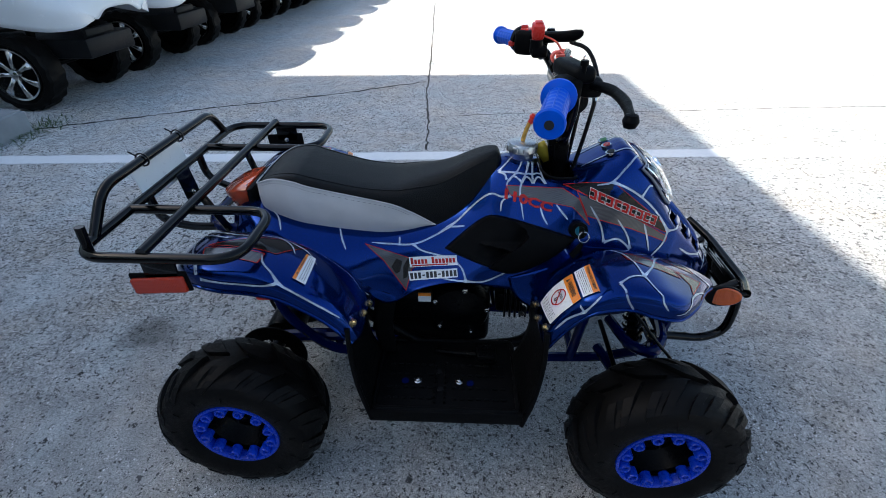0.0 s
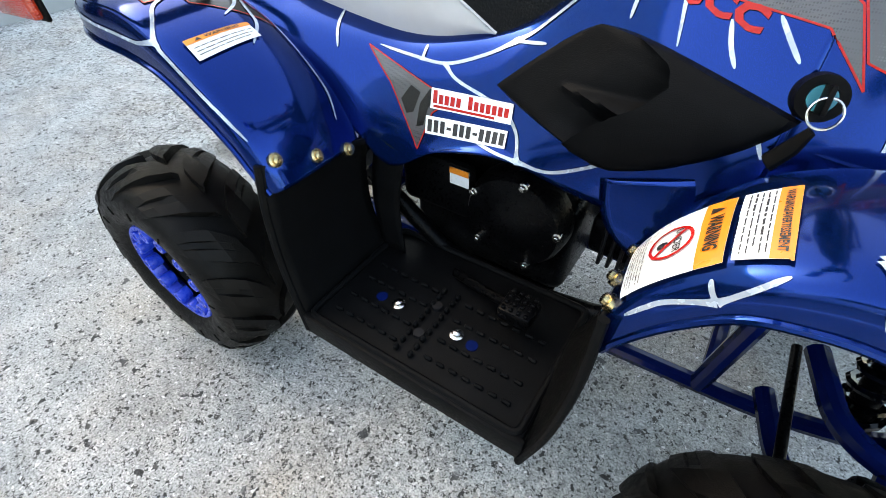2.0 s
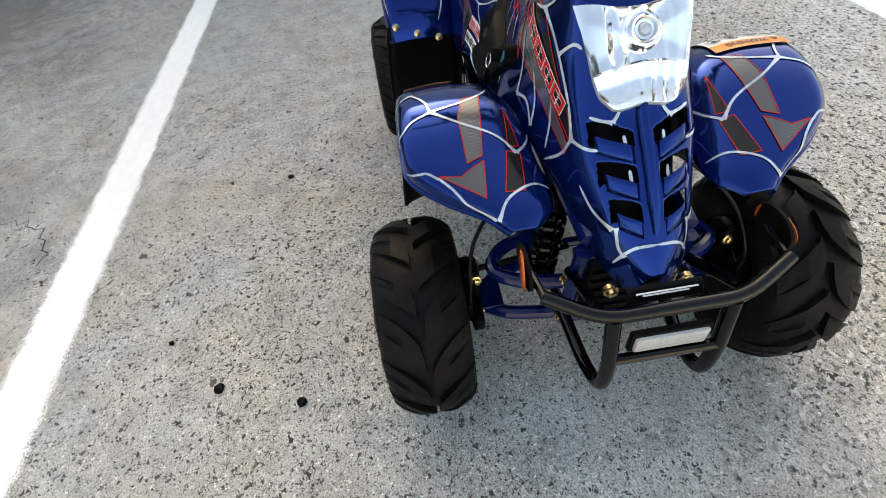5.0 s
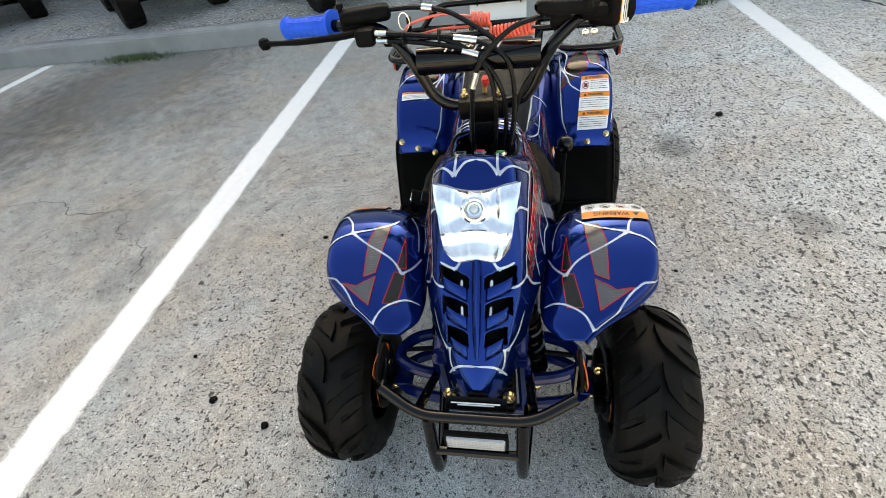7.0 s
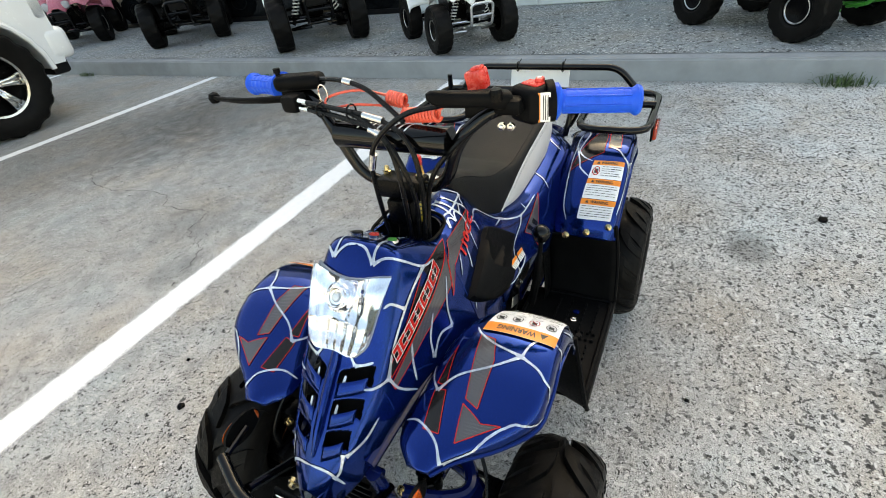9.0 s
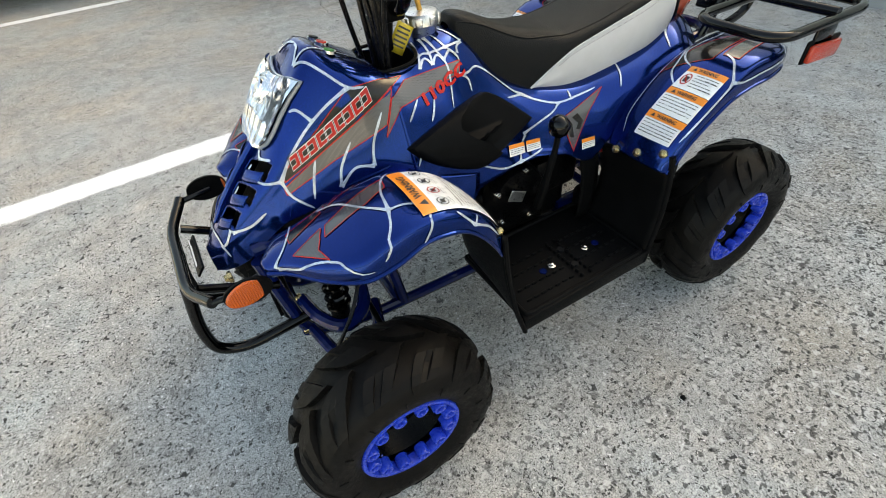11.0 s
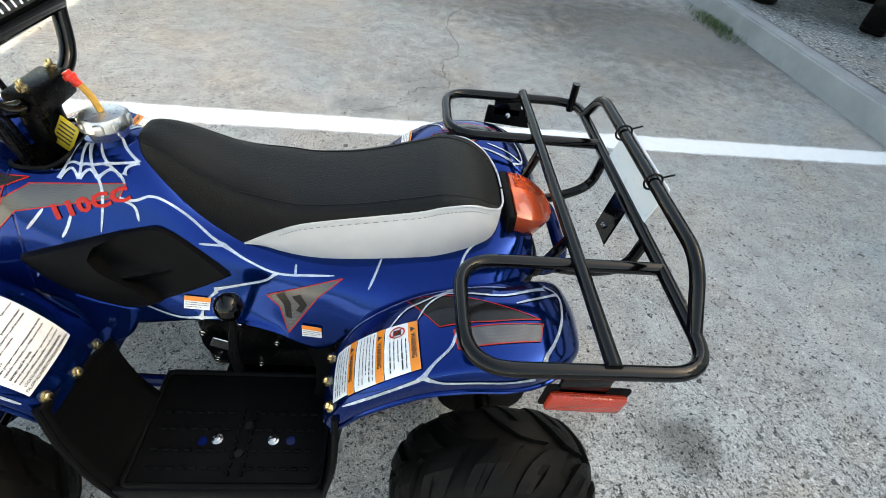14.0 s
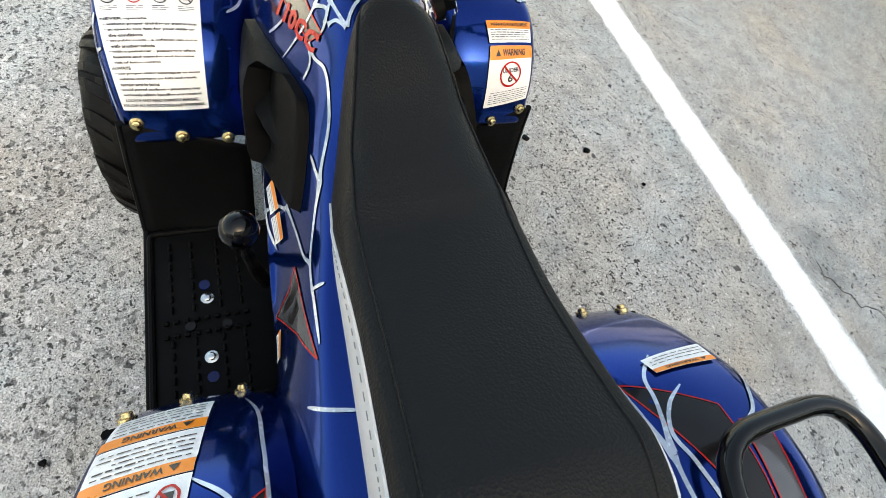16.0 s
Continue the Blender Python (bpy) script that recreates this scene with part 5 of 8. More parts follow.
# Front bumper of bent tube.
bumper = part("front_bumper", tube_bm(filleted([(0.642, -0.158, 0.446), (0.676, -0.090, 0.427), (0.676, 0.090, 0.427), (0.642, 0.158, 0.446)], 0.03), 0.0096, 12), BLACK_GLOSS, quad, "black tubular front bumper")
for side in (1, -1):
    part("bumper_post", tube_bm(filleted([(0.676, side * 0.076, 0.424), (0.694, side * 0.074, 0.330), (0.690, side * 0.074, 0.262), (0.640, side * 0.078, 0.240), (0.500, side * 0.090, 0.262)], 0.04), 0.0105, 12), BLACK_GLOSS, bumper)
    part("bumper_stay", tube_bm([(0.660, side * 0.092, 0.426), (0.545, side * 0.085, 0.360)], 0.008, 10), BLACK_GLOSS, bumper)
    am = part("amber_reflector", lathe_bm([(0.0, 0.004), (0.025, 0.003), (0.028, 0.0), (0.0285, -0.002), (0.0, -0.002)], 28, "Y"), AMBER, bumper, "round amber side reflector")
    am.matrix_basis = Matrix.Translation((0.590, side * 0.171, 0.446)) @ Matrix.Rotation(radians(9 * side) + (0 if side > 0 else math.pi), 4, "Z") @ Matrix.Diagonal((1.25, 0.6, 0.82, 1))
    part("reflector_bracket", lathe_bm([(0.0, 0.0), (0.030, 0.0), (0.030, 0.007), (0.0, 0.007)], 28, "Y"), BLACK_PLASTIC, bumper).matrix_basis = Matrix.Translation((0.590, side * 0.165, 0.446)) @ Matrix.Rotation(0 if side > 0 else math.pi, 4, "Z") @ Matrix.Diagonal((1.25, 0.7, 0.84, 1))
    part("reflector_stay", rod_bm((0.646, side * 0.154, 0.443), (0.585, side * 0.164, 0.444), 0.0055, 10), BLACK_GLOSS, bumper)
    part("frame_bolt", bolt_bm((0.612, side * 0.052, 0.392), (1, 0, 0), 0.011, 0.010), GOLD_BOLT, bumper, "yellow zinc bolt")
    part("bumper_bolt", bolt_bm((0.505, side * 0.100, 0.262), (0, side, 0), 0.008, 0.008), GOLD_BOLT, bumper)
part("bumper_crossbar", tube_bm([(0.692, -0.074, 0.345), (0.692, 0.074, 0.345)], 0.0075, 10), BLACK_GLOSS, bumper)
fr = part("front_reflector", box_bm(0.008, 0.096, 0.030, (0.692, 0.0, 0.378), 0.003), CLEAR_REFLECT, bumper, "clear oblong front reflector")
part("reflector_frame", box_bm(0.010, 0.106, 0.040, (0.686, 0.0, 0.378), 0.003), BLACK_PLASTIC, fr)
part("number_panel", box_bm(0.004, 0.100, 0.022, (0.648, 0.0, 0.424), 0.001, 1, Matrix.Rotation(radians(-40), 4, "Y")), BLACK_METAL, bumper, "small black specification plate")
for k in range(3):
    part("plate_print", box_bm(0.001, 0.08 - 0.02 * k, 0.002, (0.6515, 0.0, 0.4305 - 0.0055 * k), 0, 1, Matrix.Rotation(radians(-40), 4, "Y")), WHITE_INK, bumper)


# Frame: blue tubes under the body.
frame_tubes = {
    "main_frame": [
        [(0.56, 0.075, 0.42), (0.53, 0.078, 0.20), (0.40, 0.085, 0.170), (0.05, 0.100, 0.175), (-0.30, 0.100, 0.190), (-0.40, 0.095, 0.30), (-0.44, 0.080, 0.52)],
        [(0.56, 0.070, 0.44), (0.36, 0.080, 0.46), (0.22, 0.075, 0.44), (0.05, 0.060, 0.50), (-0.30, 0.070, 0.50), (-0.47, 0.070, 0.53)],
        [(0.36, 0.082, 0.46), (0.34, 0.088, 0.32), (0.32, 0.090, 0.172)],
    ]
}
main_frame = empty("main_frame")
main_frame.parent = quad
for side in (1, -1):
    for line in frame_tubes["main_frame"]:
        part("frame_tube", tube_bm(filleted(mirrored(line, side), 0.05), 0.0125, 10), FRAME_BLUE, main_frame, "blue painted frame tube")
    part("peg_tube", tube_bm(filleted(mirrored([(0.14, 0.09, 0.18), (0.12, 0.20, 0.205), (0.12, 0.30, 0.218), (-0.12, 0.30, 0.218), (-0.13, 0.19, 0.205), (-0.14, 0.09, 0.18)], side), 0.03), 0.010, 10), FRAME_BLUE, main_frame)
for x, z in ((0.53, 0.21), (0.33, 0.172), (-0.28, 0.19), (0.555, 0.41)):
    part("cross_tube", tube_bm([(x, -0.085, z), (x, 0.085, z)], 0.011, 10), FRAME_BLUE, main_frame)
part("grab_loop", tube_bm(filleted([(-0.42, 0.09, 0.545), (-0.50, 0.095, 0.552), (-0.525, 0.06, 0.555), (-0.525, -0.06, 0.555), (-0.50, -0.095, 0.552), (-0.42, -0.09, 0.545)], 0.03), 0.011, 10), FRAME_BLUE, quad, "blue tubular grab loop")


# Front suspension on both sides.
def front_suspension(side):
    s = side
    arm = part("wishbone", tube_bm(filleted([(0.520, s * 0.085, 0.215), (0.500, s * 0.175, 0.205), (0.456, s * 0.225, 0.200), (0.410, s * 0.175, 0.205), (0.385, s * 0.088, 0.210)], 0.05), 0.0125, 10), FRAME_BLUE, quad, "blue tubular lower wishbone")
    part("arm_plate", box_bm(0.07, 0.045, 0.006, (0.456, s * 0.195, 0.214), 0.002, 1), FRAME_BLUE, arm)
    up = part("upper_arm", tube_bm(filleted([(0.518, s * 0.082, 0.300), (0.506, s * 0.150, 0.300), (0.472, s * 0.196, 0.296), (0.424, s * 0.170, 0.298), (0.400, s * 0.082, 0.300)], 0.05), 0.0125, 10), FRAME_BLUE, quad, "blue tubular upper wishbone")
    part("pivot_bolt", bolt_bm((0.528, s * 0.085, 0.215), (1, 0, 0), 0.009, 0.010), GOLD_BOLT, arm)
    part("pivot_bolt", bolt_bm((0.520, s * 0.082, 0.305), (1, 0, 0), 0.009, 0.010), GOLD_BOLT, up)
    a, b = Vector((0.444, s * 0.080, 0.430)), Vector((0.460, s * 0.102, 0.232))
    shock = part("shock_absorber", joined(rod_bm(a, b, 0.013, 16), rod_bm(a.lerp(b, 0.0), a.lerp(b, 0.12), 0.021, 16), rod_bm(a.lerp(b, 0.88), b, 0.020, 16)), BLACK_METAL, quad, "black coil-over shock absorber")
    part("spring", coil_bm(a.lerp(b, 0.10), a.lerp(b, 0.90), 0.021, 0.0048, 7, 12), BLACK_GLOSS, shock)
    knuckle = part("steering_knuckle", joined(box_bm(0.045, 0.040, 0.125, (0.456, s * 0.232, 0.245), 0.01), box_bm(0.075, 0.022, 0.03, (0.495, s * 0.225, 0.225), 0.006), rod_bm((0.456, s * 0.22, AXLE_Z), (0.456, s * 0.33, AXLE_Z), 0.016)), BLACK_METAL, quad, "black steering knuckle")
    part("knuckle_bolt", bolt_bm((0.480, s * 0.220, 0.290), (1, 0, 0.2), 0.010, 0.010), GOLD_BOLT, knuckle)
    part("knuckle_bolt", bolt_bm((0.482, s * 0.214, 0.205), (1, 0, 0.2), 0.010, 0.010), GOLD_BOLT, knuckle)
    disc = part("brake_drum", lathe_bm([(0.0, -0.022), (0.060, -0.022), (0.066, -0.016), (0.066, 0.018), (0.0, 0.020)], 32, "Y", (0.456, s * 0.262, AXLE_Z)), BLACK_METAL, quad, "black drum brake")
    part("rust_band", lathe_bm([(0.0662, -0.0015), (0.0668, 0.0), (0.0662, 0.0015)], 32, "Y", (0.456, s * 0.248, AXLE_Z)), RUST, disc, "rust-brown drum edge")
    part("tie_rod", rod_bm((0.40, s * 0.03, 0.245), (0.405, s * 0.225, 0.225), 0.006), BLACK_METAL, quad)
    part("brake_cable", tube_bm(rounded([(0.34, s * 0.05, 0.46), (0.39, s * 0.14, 0.42), (0.455, s * 0.215, 0.36), (0.51, s * 0.235, 0.29), (0.505, s * 0.240, 0.215)], 8), 0.0035, 8), CABLE, quad, "black brake cable")
    part("return_spring", coil_bm((0.512, s * 0.238, 0.275), (0.512, s * 0.240, 0.225), 0.006, 0.0015, 9, 10, 5), CABLE, quad)


front_suspension(1)
front_suspension(-1)

# Rear axle, swing arm, chain side, shock.
axle = part("rear_axle", rod_bm((-0.444, -0.25, AXLE_Z), (-0.444, 0.25, AXLE_Z), 0.017, 16), BLACK_METAL, quad, "black rear axle")
part("axle_carrier", lathe_bm([(0.0, -0.05), (0.045, -0.05), (0.048, -0.04), (0.048, 0.04), (0.045, 0.05), (0.0, 0.05)], 28, "Y", (-0.444, 0, AXLE_Z)), BLACK_METAL, axle)
part("sprocket", lathe_bm([(0.0, -0.004), (0.092, -0.004), (0.095, 0.0), (0.092, 0.004), (0.0, 0.004)], 36, "Y", (-0.444, 0.105, AXLE_Z)), BLACK_METAL, axle, "dark chain sprocket")
part("brake_disc", lathe_bm([(0.045, -0.002), (0.085, -0.002), (0.085, 0.002), (0.045, 0.002)], 36, "Y", (-0.444, -0.110, AXLE_Z), True), BLACK_METAL, axle, "dark brake disc")
part("swing_arm", joined(tube_bm([(-0.12, -0.07, 0.22), (-0.44, -0.06, AXLE_Z + 0.01)], 0.018, 10), tube_bm([(-0.12, 0.07, 0.22), (-0.44, 0.06, AXLE_Z + 0.01)], 0.018, 10)), FRAME_BLUE, quad, "blue swing arm")
chain = part("chain_guard", box_bm(0.30, 0.016, 0.075, (-0.29, 0.112, 0.255), 0.01), BLACK_PLASTIC, quad, "black plastic chain guard")
rs = part("rear_shock", joined(rod_bm((-0.24, 0, 0.50), (-0.36, 0, 0.24), 0.016), rod_bm((-0.24, 0, 0.50), (-0.255, 0, 0.47), 0.026)), BLACK_METAL, quad, "red-sprung rear shock absorber")
part("spring", coil_bm((-0.25, 0, 0.48), (-0.35, 0, 0.27), 0.029, 0.005, 7, 12), RED_PLASTIC, rs, "red coil spring")
muffler = part("muffler", tube_bm(rounded([(-0.20, -0.105, 0.36), (-0.30, -0.120, 0.40), (-0.46, -0.110, 0.43)], 5), 0.030, 16), BLACK_METAL, quad, "black exhaust silencer")
part("exhaust_heat_shield", box_bm(0.14, 0.012, 0.045, (-0.36, -0.148, 0.415), 0.005), RED_PLASTIC, muffler, "red shield")

# Engine with finned cylinder, covers and pipes.
engine = part("engine", joined(box_bm(0.26, 0.15, 0.15, (-0.02, 0, 0.275), 0.02, 3), box_bm(0.16, 0.12, 0.10, (-0.06, 0, 0.37), 0.02, 3)), BLACK_METAL, quad, "black single-cylinder engine")
for k in range(9):
    part("cylinder_fin", box_bm(0.005, 0.080 if k < 7 else 0.07, 0.078, (0.148 + 0.013 * k, -0.022, 0.316), 0.002, 1), DARK_PLASTIC, engine)
part("cylinder", box_bm(0.13, 0.060, 0.060, (0.19, -0.022, 0.315), 0.01), BLACK_METAL, engine)
part("cylinder_head", box_bm(0.042, 0.085, 0.080, (0.268, -0.022, 0.315), 0.012), BLACK_METAL, engine)
part("spark_plug", joined(rod_bm((0.196, -0.052, 0.316), (0.186, -0.092, 0.318), 0.0075, 12), rod_bm((0.198, -0.050, 0.316), (0.194, -0.064, 0.3165), 0.011, 6)), CHROME, engine, "bright spark plug")
for x, z in ((0.214, 0.336), (0.252, 0.340), (0.262, 0.286), (0.222, 0.282)):
    part("head_bolt", bolt_bm((x, -0.0635, z), (0, -1, 0), 0.006, 0.007), CHROME, engine)
for side in (1, -1):
    cov = part("crankcase_cover", lathe_bm([(0.0, 0.020), (0.030, 0.018), (0.042, 0.010), (0.066, 0.006), (0.072, -0.004), (0.074, -0.03)], 36, "Y"), BLACK_METAL, engine, "round black crankcase cover")
    cov.matrix_basis = Matrix.Translation((0.035 if side < 0 else 0.02, side * 0.100, 0.330)) @ Matrix.Rotation(0 if side > 0 else math.pi, 4, "Z")
    for k in range(5):
        a = 2 * math.pi * k / 5 + 0.5
        part("cover_bolt", bolt_bm((0.066 * math.cos(a), 0.006, 0.066 * math.sin(a)), (0, 1, 0), 0.0065, 0.008), CHROME, cov, "bright hexagon bolt")
    part("side_cover", box_bm(0.12, 0.02, 0.09, (-0.09, side * 0.092, 0.345), 0.012), BLACK_METAL, engine)
part("engine_label", box_bm(0.042, 0.002, 0.026, (0.04, 0.1235, 0.352), 0.001, 1, Matrix.Rotation(radians(-25), 4, "Y")), ALU, engine, "small silver data label")
part("engine_warning", box_bm(0.030, 0.002, 0.026, (-0.048, -0.1035, 0.372), 0.0005, 1), LABEL_WHITE, engine, "small white warning label")
part("engine_warning_band", box_bm(0.030, 0.002, 0.009, (-0.048, -0.1045, 0.381), 0.0005, 1), ORANGE_INK, engine)
part("exhaust_pipe", tube_bm(filleted([(0.232, -0.045, 0.275), (0.222, -0.075, 0.242), (0.185, -0.105, 0.236), (0.08, -0.108, 0.222), (-0.06, -0.105, 0.225), (-0.2, -0.115, 0.34)], 0.04), 0.0135, 12), BLACK_METAL, quad, "black exhaust pipe")
part("carburettor", joined(box_bm(0.05, 0.05, 0.06, (0.10, 0.03, 0.40), 0.01), rod_bm((0.03, 0.03, 0.41), (0.13, 0.03, 0.40), 0.02)), ALU, engine, "cast alloy carburettor")
part("air_box", box_bm(0.16, 0.15, 0.09, (-0.18, 0, 0.455), 0.02, 3), BLACK_PLASTIC, quad, "black air box under the saddle")
part("belly_plate", box_bm(0.30, 0.17, 0.006, (-0.06, 0, 0.165), 0.002, 1), BLACK_METAL, quad, "dark skid plate")
part("battery_tray", box_bm(0.12, 0.16, 0.03, (-0.34, 0, 0.50), 0.006), BLACK_PLASTIC, quad)
part("front_shroud", box_bm(0.03, 0.12, 0.16, (0.545, 0, 0.315), 0.01), BLACK_PLASTIC, quad, "black plastic front shroud")
for k in range(6):
    part("shroud_rib", box_bm(0.008, 0.11, 0.006, (0.562, 0, 0.255 + 0.022 * k), 0.001, 1), BLACK_METAL, quad)


# Handlebar with grips, levers, switch boxes and cables.
bar_pts = [(0.1485, -0.3690, 0.8818), (0.177, -0.262, 0.888), (0.215, -0.160, 0.884), (0.236, -0.116, 0.838), (0.228, -0.080, 0.744), (0.228, 0.080, 0.744), (0.236, 0.116, 0.838), (0.206, 0.160, 0.876), (0.166, 0.243, 0.876), (0.1275, 0.3500, 0.8692)]
handlebar = part("handlebar", tube_bm(filleted(bar_pts, 0.045, 6), 0.0105, 12), BLACK_GLOSS, quad, "black braced handlebar with blue rubber grips")
part("bar_pad", tube_bm([(0.238, -0.104, 0.833), (0.238, 0.104, 0.833)], 0.023, 18), BLACK_GLOSS, handlebar, "shiny black crossbar pad")
for k in range(8):  # slanted white strokes wrapped over the pad
    y = -0.046 + 0.0125 * k
    rows = []
    for a in np.linspace(0.9, 2.6, 7):
        rows.append([(0.238 + 0.0233 * math.cos(a), y + w + 0.010 * (a - 1.7), 0.833 + 0.0233 * math.sin(a)) for w in (-0.0018, 0.0018)])
    part("pad_mark", grid_bm(rows), WHITE_INK, handlebar, "white slanted stroke on the pad")
part("stem", joined(rod_bm((0.226, 0, 0.745), (0.262, 0, 0.56), 0.016, 14), box_bm(0.042, 0.085, 0.036, (0.230, 0, 0.742), 0.006), box_bm(0.03, 0.05, 0.05, (0.243, 0, 0.70), 0.006)), BLACK_METAL, handlebar, "black steering stem with clamp")
for y in (-0.032, 0.032):
    part("clamp_bolt", bolt_bm((0.226, y, 0.760), (0, 0, 1), 0.007, 0.014), GOLD_BOLT, handlebar, "yellow zinc clamp bolt")
for a, b in (((0.1480, -0.3715, 0.8817), (0.1765, -0.264, 0.8878)), ((0.1265, 0.3530, 0.8690), (0.1665, 0.240, 0.8758))):
    a, b = Vector(a), Vector(b)
    n = 40
    rad = [0.0190 if i == 0 else 0.0212 if i < 3 else 0.0190 if i == 3 else 0.0262 if i > 36 else 0.0215 if i == 36 else 0.0165 + (0.0008 if i % 5 in (3, 4) else 0.0) for i in range(n)]
    g = part("grip", tube_bm([a.lerp(b, i / (n - 1)) for i in range(n)], rad, 32), GRIP_BLUE, handlebar, "bright blue ribbed rubber grip")
    w = (a - b).normalized()
    # flat black disc stands in for the dark hole in the grip's end
    part("grip_hole_disc", rod_bm(a + w * 0.0004, a + w * 0.0014, 0.0065, 14), BLACK_INK, g)
    for k in range(8):
        ang = math.pi / 4 * k
        u = w.orthogonal().normalized()
        o = (u * math.cos(ang) + w.cross(u) * math.sin(ang)) * 0.0172
        part("grip_rib", rod_bm(a.lerp(b, 0.12) + o, a.lerp(b, 0.86) + o, 0.0012, 6), GRIP_BLUE, g)
# left switch box with choke lever, kill switch and label
sw = part("switch_box", box_bm(0.046, 0.052, 0.052, (0.196, 0.214, 0.880), 0.010, 3, Matrix.Rotation(radians(-27), 4, "Z")), BLACK_PLASTIC, handlebar, "black switch box with a warning label")
inward = Vector((0.334, -0.942, 0.0))
outward = Vector((0.942, 0.334, 0.0))
mid_label = Vector((0.1895, 0.2245, 0.880)) + outward * 0.0290
for name, w0, w1, lift, m in (("box_label", -0.013, 0.013, 0.0, LABEL_WHITE), ("box_label_band", 0.001, 0.013, 0.0005, ORANGE_INK)):
    c = [mid_label + inward * w + Vector((0, 0, z)) + outward * lift for w, z in ((w1, -0.021), (w1, 0.021), (w0, 0.021), (w0, -0.021))]
    lab = part(name, quad_patch_bm(c, 0, 1, 1, snap=False), m, sw, "small white and orange warning label")
part("box_label_word", text_patch_bm("WARNING", c, 0, 0.10, 0.20, 0.92, 0.80, 0.02, snap=False), BLACK_INK, sw).location = outward * 0.0004
part("box_label_print", joined(*[quad_patch_bm([mid_label + inward * (-0.010 + 0.0032 * k) + Vector((0, 0, z)) + outward * 0.0006 for z in (-0.018, 0.017)] + [mid_label + inward * (-0.0088 + 0.0032 * k) + Vector((0, 0, z)) + outward * 0.0006 for z in (0.017, -0.018)], 0, 1, 1, snap=False) for k in range(3)]), BLACK_INK, sw)
part("box_flange", rod_bm((0.1855, 0.2425, 0.880), (0.1905, 0.2325, 0.880), 0.0295, 28), BLACK_PLASTIC, sw)
button = part("stop_button", box_bm(0.016, 0.012, 0.010, (0.190, 0.224, 0.909), 0.003), RED_PLASTIC, sw, "red stop button")
part("button_plate", box_bm(0.020, 0.030, 0.004, (0.194, 0.216, 0.9065), 0.0015, 1, Matrix.Rotation(radians(-27), 4, "Z")), RED_PLASTIC, sw)
part("start_button", box_bm(0.014, 0.012, 0.012, (0.162, 0.226, 0.874), 0.003), RED_PLASTIC, sw, "red starter button")
part("button_mark", box_bm(0.006, 0.005, 0.001, (0.190, 0.224, 0.9143), 0, 1), WHITE_INK, button)
part("box_screw", bolt_bm((0.2265, 0.178, 0.853), (1, 0, 0), 0.006, 0.005), CHROME, sw)
part("box_screw", bolt_bm((0.2255, 0.192, 0.853), (1, 0, 0), 0.006, 0.005), CHROME, sw)
sw.location = (-0.017, -0.002, -0.002)
blade = [((0.200, 0.186, 0.888), 0.016, 0.013), ((0.216, 0.172, 0.894), 0.019, 0.013), ((0.234, 0.148, 0.899), 0.012, 0.011), ((0.254, 0.124, 0.904), 0.010, 0.0115), ((0.266, 0.110, 0.908), 0.009, 0.0115), ((0.274, 0.100, 0.912), 0.007, 0.009), ((0.278, 0.095, 0.914), 0.003, 0.004)]
along = Vector((0.64, -0.77, 0.0))
across = Vector((0.77, 0.64, 0.0))
rows = []
for c, wide, tall in blade:
    rows.append([Vector(c) + across * wide * math.copysign(abs(math.cos(a)) ** 0.6, math.cos(a)) + Vector((0, 0, tall * math.copysign(abs(math.sin(a)) ** 0.6, math.sin(a)))) for a in np.linspace(0, 2 * math.pi, 17)[:-1]])
lv = part("left_lever", joined(grid_bm(rows, True), box_bm(0.032, 0.042, 0.024, (0.206, 0.188, 0.882), 0.008)), BLACK_PLASTIC, handlebar, "black brake lever with a parking catch")
part("lever_pivot", lathe_bm([(0.0, 0.912), (0.008, 0.911), (0.010, 0.906), (0.010, 0.895)], 16, "Z", (0.226, 0.176, 0)), BLACK_METAL, lv)
face = [Vector((0.262, 0.118, 0.9118)), Vector((0.230, 0.157, 0.9072)), Vector((0.222, 0.150, 0.9070)), Vector((0.254, 0.112, 0.9115))]
part("parking_word", text_patch_bm("PARKING", face, 0, 0.05, 0.1, 0.95, 0.9, 0.02, snap=False), WHITE_INK, lv, "white raised word")
# right throttle box and lever with its ball end
th = part("throttle_box", joined(box_bm(0.036, 0.088, 0.026, (0.208, -0.192, 0.908), 0.010, 3, Matrix.Rotation(radians(17), 4, "Z")), box_bm(0.034, 0.040, 0.034, (0.196, -0.222, 0.890), 0.008, 2, Matrix.Rotation(radians(17), 4, "Z")), box_bm(0.036, 0.034, 0.030, (0.238, -0.188, 0.882), 0.008)), BLACK_PLASTIC, handlebar, "black brake cylinder and thumb throttle")
part("throttle_knob", joined(rod_bm((0.214, -0.232, 0.912), (0.214, -0.232, 0.926), 0.0042), rod_bm((0.214, -0.232, 0.924), (0.214, -0.232, 0.931), 0.0062, 14)), BLACK_PLASTIC, th)
part("throttle_paddle", box_bm(0.016, 0.030, 0.022, (0.222, -0.150, 0.868), 0.006, 2), BLACK_PLASTIC, th)
for z in (0.876, 0.888):
    part("cable_nut", rod_bm((0.247, -0.168, z), (0.250, -0.148, z - 0.001), 0.0046, 8), CHROME, th)
rl = part("right_lever", tube_bm(rounded([(0.235, -0.195, 0.888), (0.258, -0.24, 0.890), (0.262, -0.30, 0.889), (0.252, -0.362, 0.887)], 6), [0.009] * 7 + [0.008] * 7 + [0.0068] * 5, 10, squash=0.6), BLACK_PLASTIC, handlebar, "black brake lever with a ball end")
